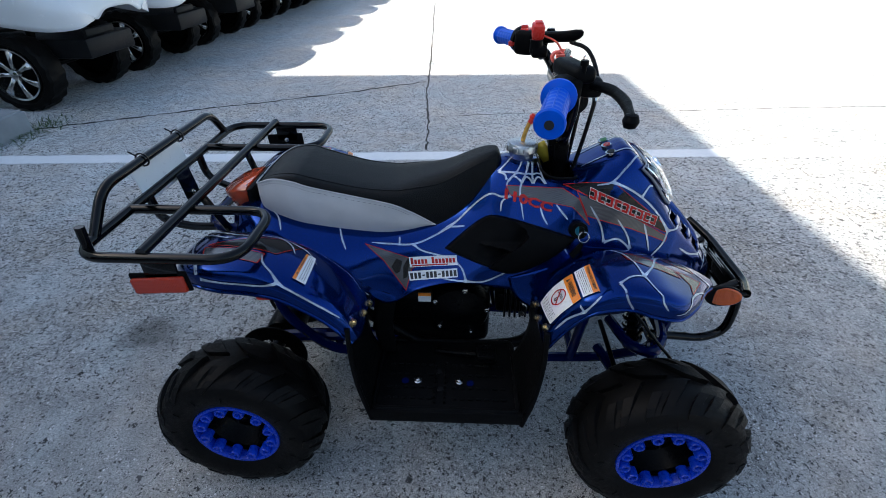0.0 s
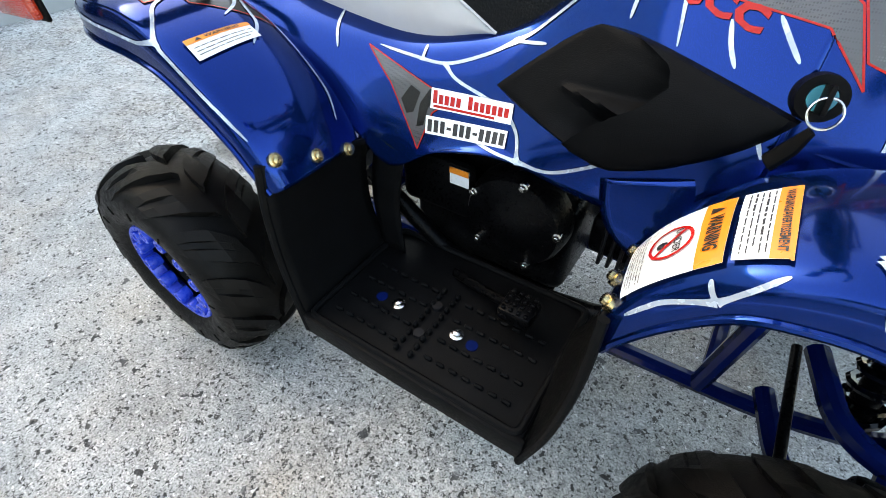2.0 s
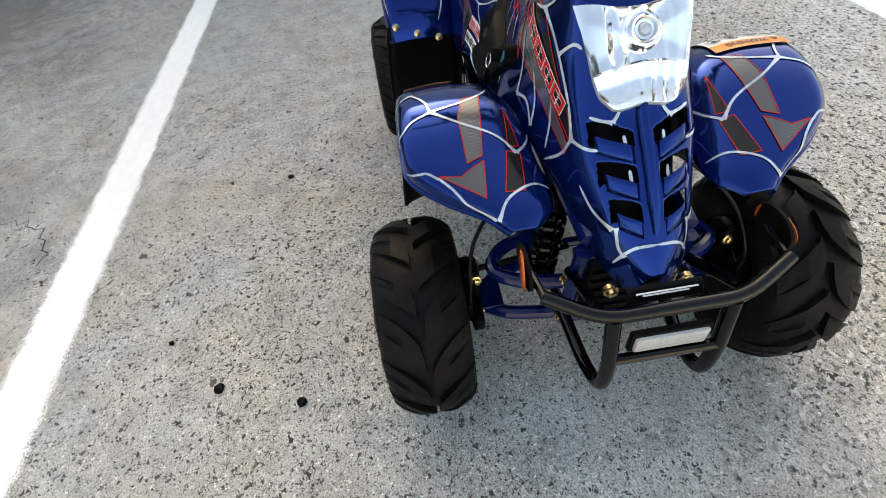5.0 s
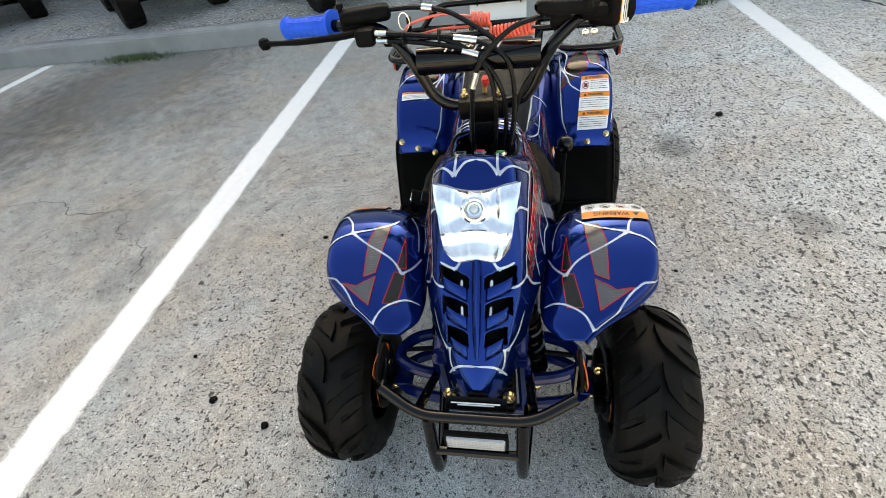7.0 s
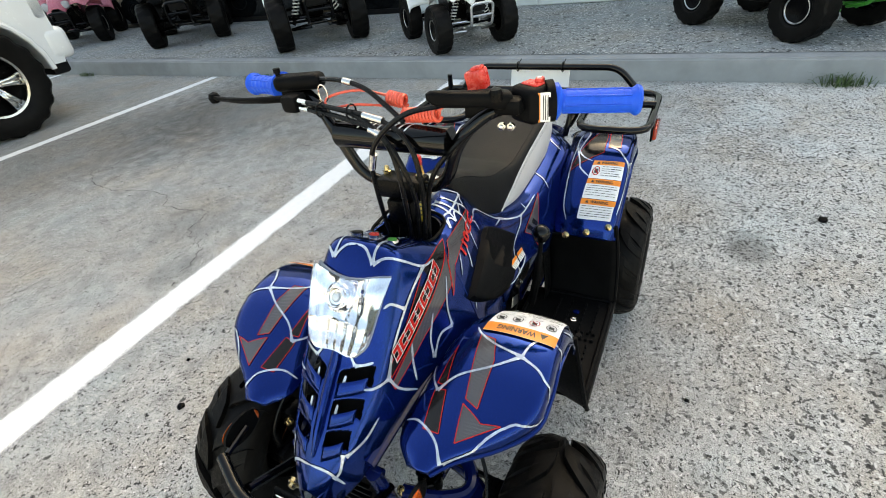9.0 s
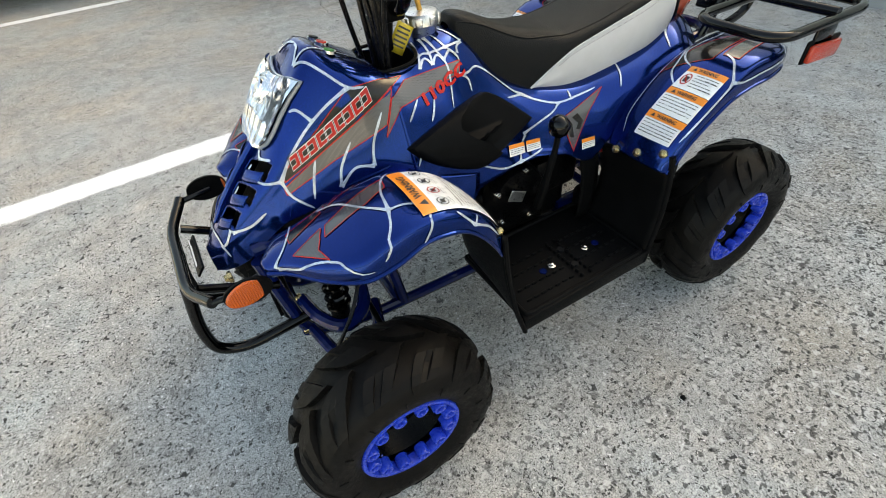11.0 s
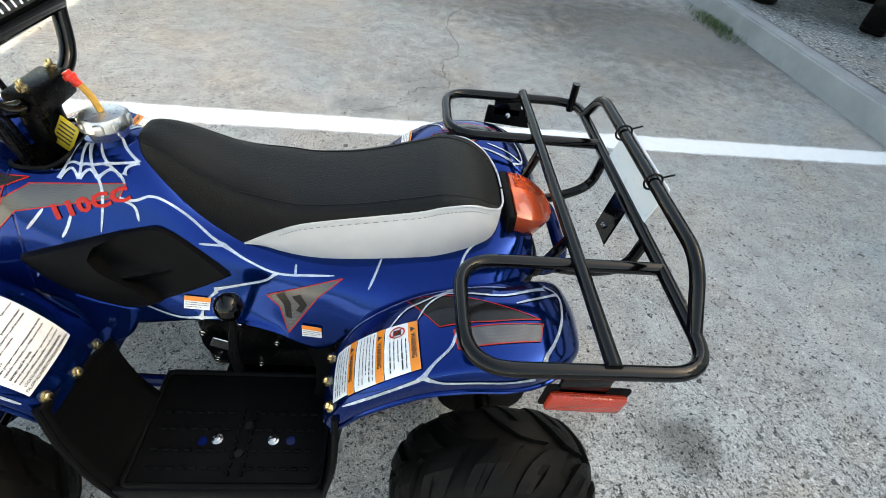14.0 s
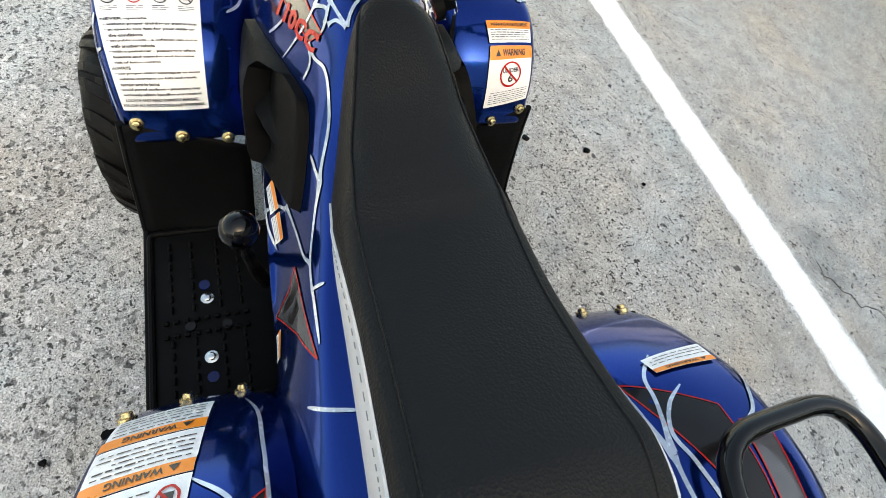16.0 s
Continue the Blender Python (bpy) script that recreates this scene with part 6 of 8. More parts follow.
part("lever_ball", lathe_bm([(0.0, 0.011), (0.008, 0.008), (0.011, 0.0), (0.008, -0.008), (0.0, -0.011)], 16, "Z", (0.250, -0.370, 0.887)), BLACK_PLASTIC, rl)
cables = [
    [(0.258, 0.105, 0.896), (0.284, 0.060, 0.890), (0.298, 0.018, 0.858), (0.299, -0.004, 0.815), (0.285, -0.014, 0.730), (0.264, -0.020, 0.630)],
    [(0.247, -0.165, 0.888), (0.251, -0.090, 0.880), (0.256, -0.006, 0.868), (0.268, 0.048, 0.838), (0.268, 0.060, 0.760), (0.258, 0.042, 0.630)],
    [(0.247, -0.165, 0.876), (0.256, -0.080, 0.868), (0.266, -0.004, 0.850), (0.276, 0.036, 0.800), (0.268, 0.045, 0.730), (0.258, 0.030, 0.630)],
    [(0.240, -0.160, 0.882), (0.252, -0.060, 0.874), (0.270, 0.008, 0.838), (0.277, 0.028, 0.770), (0.262, 0.020, 0.630)],
    [(0.215, 0.160, 0.866), (0.246, 0.110, 0.826), (0.254, 0.066, 0.760), (0.256, 0.048, 0.630)],
    [(0.204, -0.150, 0.912), (0.214, -0.100, 0.914), (0.222, -0.050, 0.906), (0.232, -0.012, 0.888), (0.244, 0.030, 0.862)],
]
for c in cables:
    part("cable", tube_bm(rounded(c, 8), 0.0042, 8), CABLE, handlebar, "black control cable")
for a, b in (((0.2535, -0.036, 0.873), (0.2575, 0.002, 0.867)), ((0.263, -0.022, 0.855), (0.2675, 0.004, 0.847)), ((0.2995, 0.003, 0.832), (0.2985, -0.006, 0.806)), ((0.216, -0.090, 0.9135), (0.2185, -0.072, 0.9110))):
    part("cable_ferrule", rod_bm(a, b, 0.0060, 12), CHROME, handlebar, "bright cable ferrule")
for y in (-0.120, -0.060):
    part("cable_tie", tube_bm([(0.2515 + 0.013 * math.cos(a), y, 0.877 + 0.011 * math.sin(a)) for a in np.linspace(0, 6.28, 15)[:-1]], 0.0016, 6, closed=True), CABLE, handlebar)
# safety tether: red cap, clip and coiled cord
cap = part("tether_cap", joined(box_bm(0.026, 0.030, 0.030, (0.192, 0.135, 0.913), 0.005, 2, Matrix.Rotation(radians(12), 4, "X")), rod_bm((0.191, 0.134, 0.890), (0.192, 0.135, 0.902), 0.011, 16), box_bm(0.016, 0.018, 0.006, (0.193, 0.136, 0.929), 0.002, 1, Matrix.Rotation(radians(12), 4, "X"))), RED_PLASTIC, handlebar, "red safety tether cap")
part("tether_switch", joined(rod_bm((0.191, 0.133, 0.870), (0.191, 0.133, 0.896), 0.014), box_bm(0.034, 0.034, 0.024, (0.198, 0.136, 0.872), 0.006)), BLACK_PLASTIC, handlebar, "black tether switch body")
part("tether_cord", tube_bm(rounded([(0.200, 0.140, 0.905), (0.228, 0.110, 0.896), (0.240, 0.090, 0.880)], 6), 0.0022, 6), CORAL_COIL, cap)
part("tether_coil", joined(coil_bm((0.240, 0.090, 0.876), (0.226, 0.022, 0.866), 0.0095, 0.0026, 11, 12), coil_bm((0.216, 0.022, 0.884), (0.214, -0.010, 0.889), 0.0095, 0.0026, 6, 12)), CORAL_COIL, cap, "coral red coiled cord")
part("tether_loop", tube_bm(rounded([(0.214, -0.010, 0.892), (0.224, -0.060, 0.902), (0.236, -0.112, 0.893), (0.244, -0.110, 0.878), (0.240, -0.060, 0.884), (0.226, -0.012, 0.880)], 6), 0.0022, 6), CORAL_COIL, cap)
part("tether_clip", tube_bm([(0.240, -0.118 + 0.009 * math.cos(a), 0.900 + 0.014 * math.sin(a)) for a in np.linspace(0, 6.28, 17)[:-1]], 0.0012, 6, closed=True), CHROME, cap)


# ---- prints and labels on the quad bike ----
def fill_bm(points, lift, cuts=3):
    """A flat outline laid on the skin."""
    bm = bmesh.new()
    bm.faces.new([bm.verts.new(on_skin(p, lift)) for p in points])
    bmesh.ops.triangulate(bm, faces=bm.faces)
    bmesh.ops.subdivide_edges(bm, edges=bm.edges, cuts=cuts, use_grid_fill=True)
    for v in bm.verts:
        v.co = on_skin(v.co, lift)
    return bm


def wedge(parent, points, side, material=None, outline=True):
    pts = mirrored(points, side)
    ob = part("halftone_print", fill_bm(pts, 0.0007), material or HALFTONE, parent, "grey halftone wedge with a red outline")
    if outline:
        bms = [ribbon_bm([a, b], 0.0016, 0.0012, 0.0) for a, b in zip(pts, pts[1:] + pts[:1])]
        part("red_outline", joined(*bms), DECAL_RED, ob)
    return ob



for side in (1, -1):
    wedge(body, [(0.129, 0.062, 0.646), (0.244, 0.077, 0.648), (0.277, 0.094, 0.633), (0.302, 0.110, 0.581), (0.265, 0.099, 0.616), (0.138, 0.073, 0.629)], side)
    wedge(cowl, [(0.271, 0.084, 0.648), (0.397, 0.094, 0.590), (0.478, 0.084, 0.541), (0.477, 0.087, 0.529), (0.393, 0.099, 0.567), (0.296, 0.105, 0.599)], side)
    wedge(cowl, [(0.245, 0.070, 0.653), (0.342, 0.084, 0.666), (0.471, 0.079, 0.564), (0.473, 0.083, 0.550), (0.313, 0.095, 0.630), (0.280, 0.089, 0.644)], side, DARK_FILM)
    wedge(front_fender[side], [(0.351, 0.182, 0.559), (0.357, 0.208, 0.562), (0.393, 0.219, 0.555), (0.462, 0.218, 0.525), (0.454, 0.196, 0.530)], side)
    wedge(front_fender[side], [(0.461, 0.195, 0.527), (0.470, 0.216, 0.521), (0.477, 0.229, 0.516), (0.469, 0.257, 0.513), (0.511, 0.201, 0.502)], side)
    wedge(front_fender[side], [(0.375, 0.150, 0.550), (0.443, 0.158, 0.530), (0.440, 0.140, 0.528)], side, DARK_FILM)
    wedge(front_fender[side], [(0.449, 0.161, 0.528), (0.507, 0.175, 0.503), (0.507, 0.148, 0.503), (0.452, 0.140, 0.525)], side, DARK_FILM)
    wedge(rear_fender[side], [(-0.267, 0.168, 0.548), (-0.350, 0.195, 0.588), (-0.447, 0.231, 0.589), (-0.380, 0.240, 0.596), (-0.313, 0.242, 0.582)], side, DARK_FILM)
    wedge(rear_fender[side], [(-0.331, 0.250, 0.587), (-0.449, 0.238, 0.588), (-0.440, 0.266, 0.588), (-0.336, 0.279, 0.585)], side)
    wedge(body, [(-0.172, 0.114, 0.527), (-0.052, 0.119, 0.487), (-0.072, 0.128, 0.470), (-0.084, 0.146, 0.426), (-0.132, 0.128, 0.494)], side)
    for dx in (0.0, -0.026):  # two dark chevrons inside it
        part("chevron", fill_bm(mirrored([(-0.066 + dx, 0.121, 0.490 + dx * 0.05), (-0.080 + dx, 0.119, 0.495 + dx * 0.05), (-0.090 + dx, 0.128, 0.478), (-0.090 + dx * 0.6, 0.138, 0.452 - dx * 0.5), (-0.081 + dx * 0.6, 0.136, 0.455 - dx * 0.5), (-0.078 + dx, 0.128, 0.476)], side), 0.0011, 2), DARK_FILM, body)

# Web lines, laid out on one side and mirrored.
WEB_COWL = [
    [(0.285, 0.030, 0.676), (0.330, 0.031, 0.702), (0.380, 0.034, 0.716), (0.398, 0.036, 0.700)],
    [(0.398, 0.036, 0.700), (0.385, 0.052, 0.706), (0.365, 0.070, 0.690), (0.340, 0.084, 0.667), (0.310, 0.086, 0.660)],
    [(0.398, 0.036, 0.700), (0.384, 0.018, 0.716), (0.380, 0.0, 0.719)],
    [(0.340, 0.084, 0.667), (0.377, 0.084, 0.651), (0.415, 0.082, 0.625), (0.452, 0.080, 0.588), (0.478, 0.080, 0.552)],
    [(0.405, 0.082, 0.632), (0.420, 0.070, 0.650), (0.430, 0.062, 0.648)],
    [(0.478, 0.080, 0.552), (0.470, 0.090, 0.525), (0.445, 0.105, 0.500)],
    [(0.478, 0.080, 0.552), (0.500, 0.068, 0.550), (0.510, 0.056, 0.552)],
    [(0.472, 0.022, 0.602), (0.486, 0.028, 0.588), (0.492, 0.036, 0.578)],
    [(0.492, 0.036, 0.578), (0.483, 0.050, 0.578), (0.476, 0.060, 0.580)],
    [(0.505, 0.025, 0.566), (0.517, 0.024, 0.556)],
    [(0.537, 0.024, 0.536), (0.549, 0.023, 0.524)],
    [(0.537, 0.045, 0.528), (0.549, 0.042, 0.516)],
    [(0.596, 0.050, 0.430), (0.600, 0.030, 0.457), (0.603, 0.0, 0.463)],
    [(0.577, 0.046, 0.478), (0.590, 0.043, 0.455), (0.600, 0.036, 0.445)],
    [(0.515, 0.074, 0.505), (0.545, 0.066, 0.485), (0.577, 0.050, 0.474)],
    [(0.300, 0.100, 0.620), (0.325, 0.108, 0.580), (0.335, 0.118, 0.545)],
    [(0.360, 0.100, 0.590), (0.385, 0.105, 0.555), (0.395, 0.112, 0.525)],
    [(0.335, 0.118, 0.545), (0.365, 0.110, 0.548), (0.395, 0.112, 0.525)],
    [(0.420, 0.092, 0.575), (0.432, 0.098, 0.545), (0.440, 0.103, 0.515)],
]
WEB_BODY = [
    # round the fuel cap: spokes, a ring, and rounded cells below it
    [(0.141, 0.012, 0.686), (0.128, 0.031, 0.680), (0.113, 0.041, 0.667)],
    [(0.163, 0.026, 0.685), (0.151, 0.049, 0.672), (0.134, 0.058, 0.655), (0.130, 0.063, 0.646)],
    [(0.176, 0.024, 0.683), (0.168, 0.054, 0.668), (0.161, 0.064, 0.655), (0.158, 0.075, 0.634), (0.167, 0.098, 0.584)],
    [(0.183, 0.022, 0.681), (0.182, 0.054, 0.667), (0.184, 0.068, 0.653)],
    [(0.195, 0.018, 0.679), (0.201, 0.052, 0.667), (0.209, 0.069, 0.653)],
    [(0.113, 0.041, 0.667), (0.132, 0.047, 0.669), (0.151, 0.051, 0.669)],
    [(0.151, 0.051, 0.669), (0.160, 0.052, 0.668), (0.168, 0.054, 0.668)],
    [(0.168, 0.054, 0.668), (0.175, 0.053, 0.668), (0.182, 0.054, 0.667)],
    [(0.182, 0.054, 0.667), (0.192, 0.051, 0.668), (0.201, 0.052, 0.667)],
    [(0.134, 0.058, 0.655), (0.145, 0.055, 0.663), (0.161, 0.064, 0.655)],
    [(0.161, 0.064, 0.655), (0.171, 0.058, 0.663), (0.184, 0.067, 0.654)],
    [(0.184, 0.067, 0.654), (0.194, 0.058, 0.663), (0.207, 0.066, 0.656)],
    [(0.113, 0.041, 0.667), (0.126, 0.049, 0.664), (0.130, 0.056, 0.656)],
    # flanks
    [(0.200, 0.092, 0.610), (0.207, 0.100, 0.593), (0.216, 0.108, 0.579)],
    [(0.232, 0.093, 0.618), (0.244, 0.101, 0.605), (0.257, 0.107, 0.591)],
    [(0.139, 0.074, 0.628), (0.122, 0.075, 0.615), (0.119, 0.083, 0.595)],
    [(0.136, 0.074, 0.626), (0.119, 0.071, 0.624), (0.102, 0.064, 0.627), (0.084, 0.063, 0.619), (0.057, 0.066, 0.595), (0.026, 0.078, 0.566), (0.009, 0.083, 0.555)],
    [(0.009, 0.083, 0.555), (-0.023, 0.093, 0.537), (-0.068, 0.104, 0.522), (-0.117, 0.108, 0.524), (-0.158, 0.110, 0.528)],
    [(0.009, 0.083, 0.555), (0.026, 0.085, 0.557), (0.044, 0.087, 0.560)],
    [(-0.098, 0.095, 0.534), (-0.098, 0.109, 0.521)],
    [(-0.068, 0.104, 0.522), (-0.050, 0.110, 0.510), (-0.014, 0.112, 0.500), (0.027, 0.117, 0.492)],
    [(-0.230, 0.089, 0.551), (-0.222, 0.112, 0.539), (-0.212, 0.128, 0.520)],
    [(-0.384, 0.075, 0.594), (-0.359, 0.097, 0.582), (-0.347, 0.124, 0.564)],
    [(0.023, 0.118, 0.490), (0.040, 0.128, 0.474), (0.048, 0.140, 0.452)],
    [(0.048, 0.140, 0.450), (0.090, 0.138, 0.450), (0.149, 0.132, 0.480)],
    [(0.048, 0.140, 0.450), (0.020, 0.140, 0.452), (-0.010, 0.136, 0.456)],
    [(0.215, 0.112, 0.565), (0.245, 0.120, 0.545), (0.262, 0.128, 0.520)],
]
WEB_FRONT = [
    [(0.374, 0.256, 0.556), (0.366, 0.213, 0.561), (0.350, 0.182, 0.558), (0.335, 0.170, 0.553)],
    [(0.374, 0.256, 0.556), (0.350, 0.262, 0.558), (0.325, 0.280, 0.554)],
    [(0.374, 0.256, 0.556), (0.387, 0.287, 0.545), (0.411, 0.299, 0.520)],
    [(0.374, 0.256, 0.556), (0.402, 0.218, 0.552), (0.426, 0.171, 0.539), (0.451, 0.147, 0.524)],
    [(0.427, 0.297, 0.510), (0.477, 0.253, 0.510), (0.515, 0.222, 0.496), (0.540, 0.195, 0.486)],
    [(0.541, 0.190, 0.486), (0.517, 0.173, 0.501), (0.498, 0.138, 0.503), (0.495, 0.108, 0.490)],
    [(0.264, 0.305, 0.512), (0.278, 0.303, 0.530), (0.290, 0.299, 0.545)],
    [(0.264, 0.305, 0.512), (0.258, 0.304, 0.518), (0.254, 0.300, 0.524)],
    [(0.264, 0.305, 0.512), (0.235, 0.304, 0.492), (0.214, 0.303, 0.463)],
    [(0.325, 0.280, 0.554), (0.340, 0.300, 0.535), (0.350, 0.305, 0.520)],
    [(0.300, 0.150, 0.545), (0.330, 0.135, 0.535), (0.390, 0.125, 0.525)],
    [(0.451, 0.147, 0.524), (0.430, 0.130, 0.520), (0.400, 0.118, 0.515)],
]
WEB_REAR = [
    [(-0.295, 0.301, 0.561), (-0.325, 0.278, 0.581), (-0.335, 0.255, 0.587)],
    [(-0.295, 0.301, 0.561), (-0.270, 0.304, 0.545), (-0.230, 0.305, 0.515), (-0.190, 0.302, 0.480)],
    [(-0.295, 0.301, 0.561), (-0.330, 0.305, 0.560), (-0.380, 0.304, 0.565), (-0.430, 0.294, 0.570)],
    [(-0.171, 0.185, 0.460), (-0.195, 0.172, 0.490), (-0.223, 0.168, 0.519), (-0.260, 0.166, 0.545), (-0.310, 0.168, 0.570), (-0.341, 0.172, 0.579)],
    [(-0.286, 0.222, 0.569), (-0.300, 0.197, 0.573), (-0.324, 0.182, 0.578), (-0.354, 0.186, 0.588), (-0.405, 0.190, 0.593), (-0.467, 0.167, 0.579)],
    [(-0.341, 0.172, 0.579), (-0.372, 0.170, 0.583), (-0.409, 0.172, 0.587)],
    [(-0.418, 0.206, 0.594), (-0.459, 0.188, 0.585), (-0.484, 0.172, 0.570)],
    [(-0.467, 0.160, 0.576), (-0.485, 0.175, 0.569), (-0.478, 0.221, 0.576), (-0.457, 0.266, 0.579), (-0.436, 0.291, 0.574)],
    [(-0.338, 0.173, 0.579), (-0.293, 0.188, 0.568), (-0.269, 0.196, 0.557), (-0.249, 0.222, 0.544)],
]
for side in (1, -1):
    web(cowl, [mirrored(l, side) for l in WEB_COWL], 0.0042)
    web(body, [mirrored(l, side) for l in WEB_BODY[:13]], 0.0038)
    web(body, [mirrored(l, side) for l in WEB_BODY[13:]], 0.0038)
    web(front_fender[side], [mirrored(l, side) for l in WEB_FRONT], 0.0037)
    web(rear_fender[side], [mirrored(l, side) for l in WEB_REAR], 0.0040)

# Displacement figures on both flanks, and the maker's mark as plain slanted bars.
FLANK = {1: [(0.223, 0.090, 0.623), (0.128, 0.064, 0.645), (0.123, 0.073, 0.625), (0.218, 0.098, 0.602)], -1: [(0.127, -0.065, 0.641), (0.226, -0.091, 0.620), (0.223, -0.098, 0.602), (0.126, -0.075, 0.621)]}
MARK = {1: [(0.457, 0.078, 0.586), (0.308, 0.085, 0.664), (0.305, 0.093, 0.641), (0.458, 0.084, 0.563)], -1: [(0.294, -0.087, 0.658), (0.453, -0.080, 0.586), (0.449, -0.086, 0.565), (0.293, -0.094, 0.636)]}
for side in (1, -1):
    part("displacement_mark", text_patch_bm("110CC", FLANK[side], 0.0018, 0.0, 0.0, 1.0, 1.0, 0.045), DECAL_RED, body, "red figures for the engine size")
    for k in range(9):
        u = 0.02 + k * 0.107
        c = MARK[side]
        part("mark_edge", quad_patch_bm(c, 0.0019, 3, 5, u - 0.0045, u + 0.0945, 0.02, 0.98), WHITE_INK, cowl, "white edge of the maker's mark")
        part("mark_inside", quad_patch_bm(c, 0.0021, 3, 3, u + (0.036 if k % 2 else 0.0), u + (0.090 if k % 2 else 0.054), 0.33, 0.67), DARK_FILM, cowl)
        part("mark_bar", joined(
            quad_patch_bm(c, 0.0022, 2, 2, u, u + 0.090, 0.06, 0.30),
            quad_patch_bm(c, 0.0022, 2, 2, u, u + 0.090, 0.70, 0.94),
            quad_patch_bm(c, 0.0022, 1, 4, u + (0.0 if k % 2 else 0.056), u + (0.034 if k % 2 else 0.090), 0.06, 0.94)), DECAL_RED, cowl, "red bar of the maker's mark")
    part("mark_backing", quad_patch_bm(MARK[side], 0.0016, 14, 4, 0.0, 1.0, -0.04, 1.04), DARK_FILM, cowl, "dark ground of the maker's mark")


def label(name, c, parent, text, bands, lines, seed=1):
    """A white film label with orange bands (v0, v1, words) and fine print (u0, u1, v0, v1, rows)."""
    ob = part(name, quad_patch_bm(c, 0.0030, 44, 44), LABEL_WHITE, parent, text)
    for v0, v1, words in bands:
        part("label_band", quad_patch_bm(c, 0.0035, 30, 8, 0, 1, v0, v1), ORANGE_INK, ob)
        h = v1 - v0
        if words:
            part("label_word", text_patch_bm(words, c, 0.0041, 0.28, v0 + 0.24 * h, 0.82, v1 - 0.24 * h, 0.03), BLACK_INK, ob)
            tri = [(0.13, v1 - 0.24 * h), (0.185, v0 + 0.24 * h), (0.24, v1 - 0.24 * h)]
            cc = [Vector(q) for q in c]
            bm = bmesh.new()
            bm.faces.new([bm.verts.new(on_skin(patch_point(cc, u, v), 0.0041)) for u, v in tri])
            part("warning_triangle", bm, BLACK_INK, ob)
    for n, (u0, u1, v0, v1, rows) in enumerate(lines):
        part("fine_print", text_lines_bm(c, 0.0037, u0, u1, v0, v1, rows, seed + n), BLACK_INK, ob)
    return ob


# big label on the left front fender
BIG = [(0.342, 0.297, 0.560), (0.342, 0.180, 0.562), (0.205, 0.192, 0.468), (0.198, 0.295, 0.472), (-0.011, 0.0, 0.019)]
big = label("warning_label", BIG, front_fender[1], "large white label with an orange warning band", [(0.0, 0.125, "WARNING")], [])
for k in range(4):
    u = 0.14 + 0.24 * k
    part("pictogram_ring", ring_bm(BIG, 0.0050, u, 0.220, 0.075, 0.055, 0.16), BLACK_INK if k != 1 else DECAL_RED, big)
    part("pictogram", quad_patch_bm(BIG, 0.0046, 5, 3, u - 0.035, u + 0.035, 0.200, 0.240), BLACK_INK, big)
    part("pictogram_note", text_lines_bm(BIG, 0.0046, u - 0.08, u + 0.08, 0.290, 0.330, 3, 40 + k), BLACK_INK, big)
TEXT = [
    ("NEVER operate", 0.04, 0.48), ("\u2022 without proper training or instruction", 0.06, 0.95), ("\u2022 at speeds too fast for your skills or", 0.06, 0.93), ("  the conditions", 0.09, 0.42),
    ("\u2022 on public roads - a collision can occur", 0.06, 0.96), ("  with another vehicle", 0.09, 0.52), ("\u2022 with a passenger - passengers affect", 0.06, 0.92), ("  balance and steering and increase", 0.09, 0.90), ("  risk of losing control", 0.09, 0.55),
    ("ALWAYS", 0.04, 0.24), ("\u2022 use proper riding techniques to avoid", 0.06, 0.94), ("  vehicle overturn on hills and rough", 0.09, 0.90), ("  terrain and in turns", 0.09, 0.50), ("\u2022 avoid paved surfaces - pavement may", 0.06, 0.93), ("  seriously affect handling and control", 0.09, 0.93),
    ("LOCATE AND READ OWNER'S MANUAL.", 0.10, 0.90), ("FOLLOW ALL INSTRUCTIONS AND WARNINGS.", 0.05, 0.96),
]
for k, (words, u0, u1) in enumerate(TEXT):
    v = 0.37 + k * 0.0363
    part("printed_line", text_patch_bm(words, BIG, 0.0048, u0, v, u1, v + 0.022, 0.035), BLACK_INK, big)

# age label and second label on the right front fender
AGE = [(0.259, -0.216, 0.527), (0.260, -0.289, 0.528), (0.210, -0.289, 0.466), (0.206, -0.212, 0.452)]
age = label("age_label", AGE, front_fender[-1], "white age-limit label with an orange band", [(0.0, 0.22, "WARNING")], [(0.08, 0.94, 0.74, 0.97, 6)], 9)
part("age_ring", ring_bm(AGE, 0.0041, 0.5, 0.47, 0.25, 0.21, 0.14), DECAL_RED, age, "red prohibition ring")
part("age_word", text_patch_bm("UNDER", AGE, 0.0039, 0.31, 0.37, 0.69, 0.44, 0.02), BLACK_INK, age)
part("age_figure", text_patch_bm("6", AGE, 0.0039, 0.44, 0.47, 0.56, 0.60, 0.02), BLACK_INK, age)
SECOND = [(0.290, -0.212, 0.544), (0.292, -0.288, 0.542), (0.263, -0.288, 0.531), (0.262, -0.215, 0.530)]
label("second_label", SECOND, front_fender[-1], "narrow white label with an orange band", [(0.0, 0.36, "")], [(0.06, 0.95, 0.42, 0.95, 5)], 21)
part("label_word", text_patch_bm("WARNING/AVERTISSEMENT", SECOND, 0.0041, 0.08, 0.10, 0.94, 0.26, 0.02), BLACK_INK, front_fender[-1])
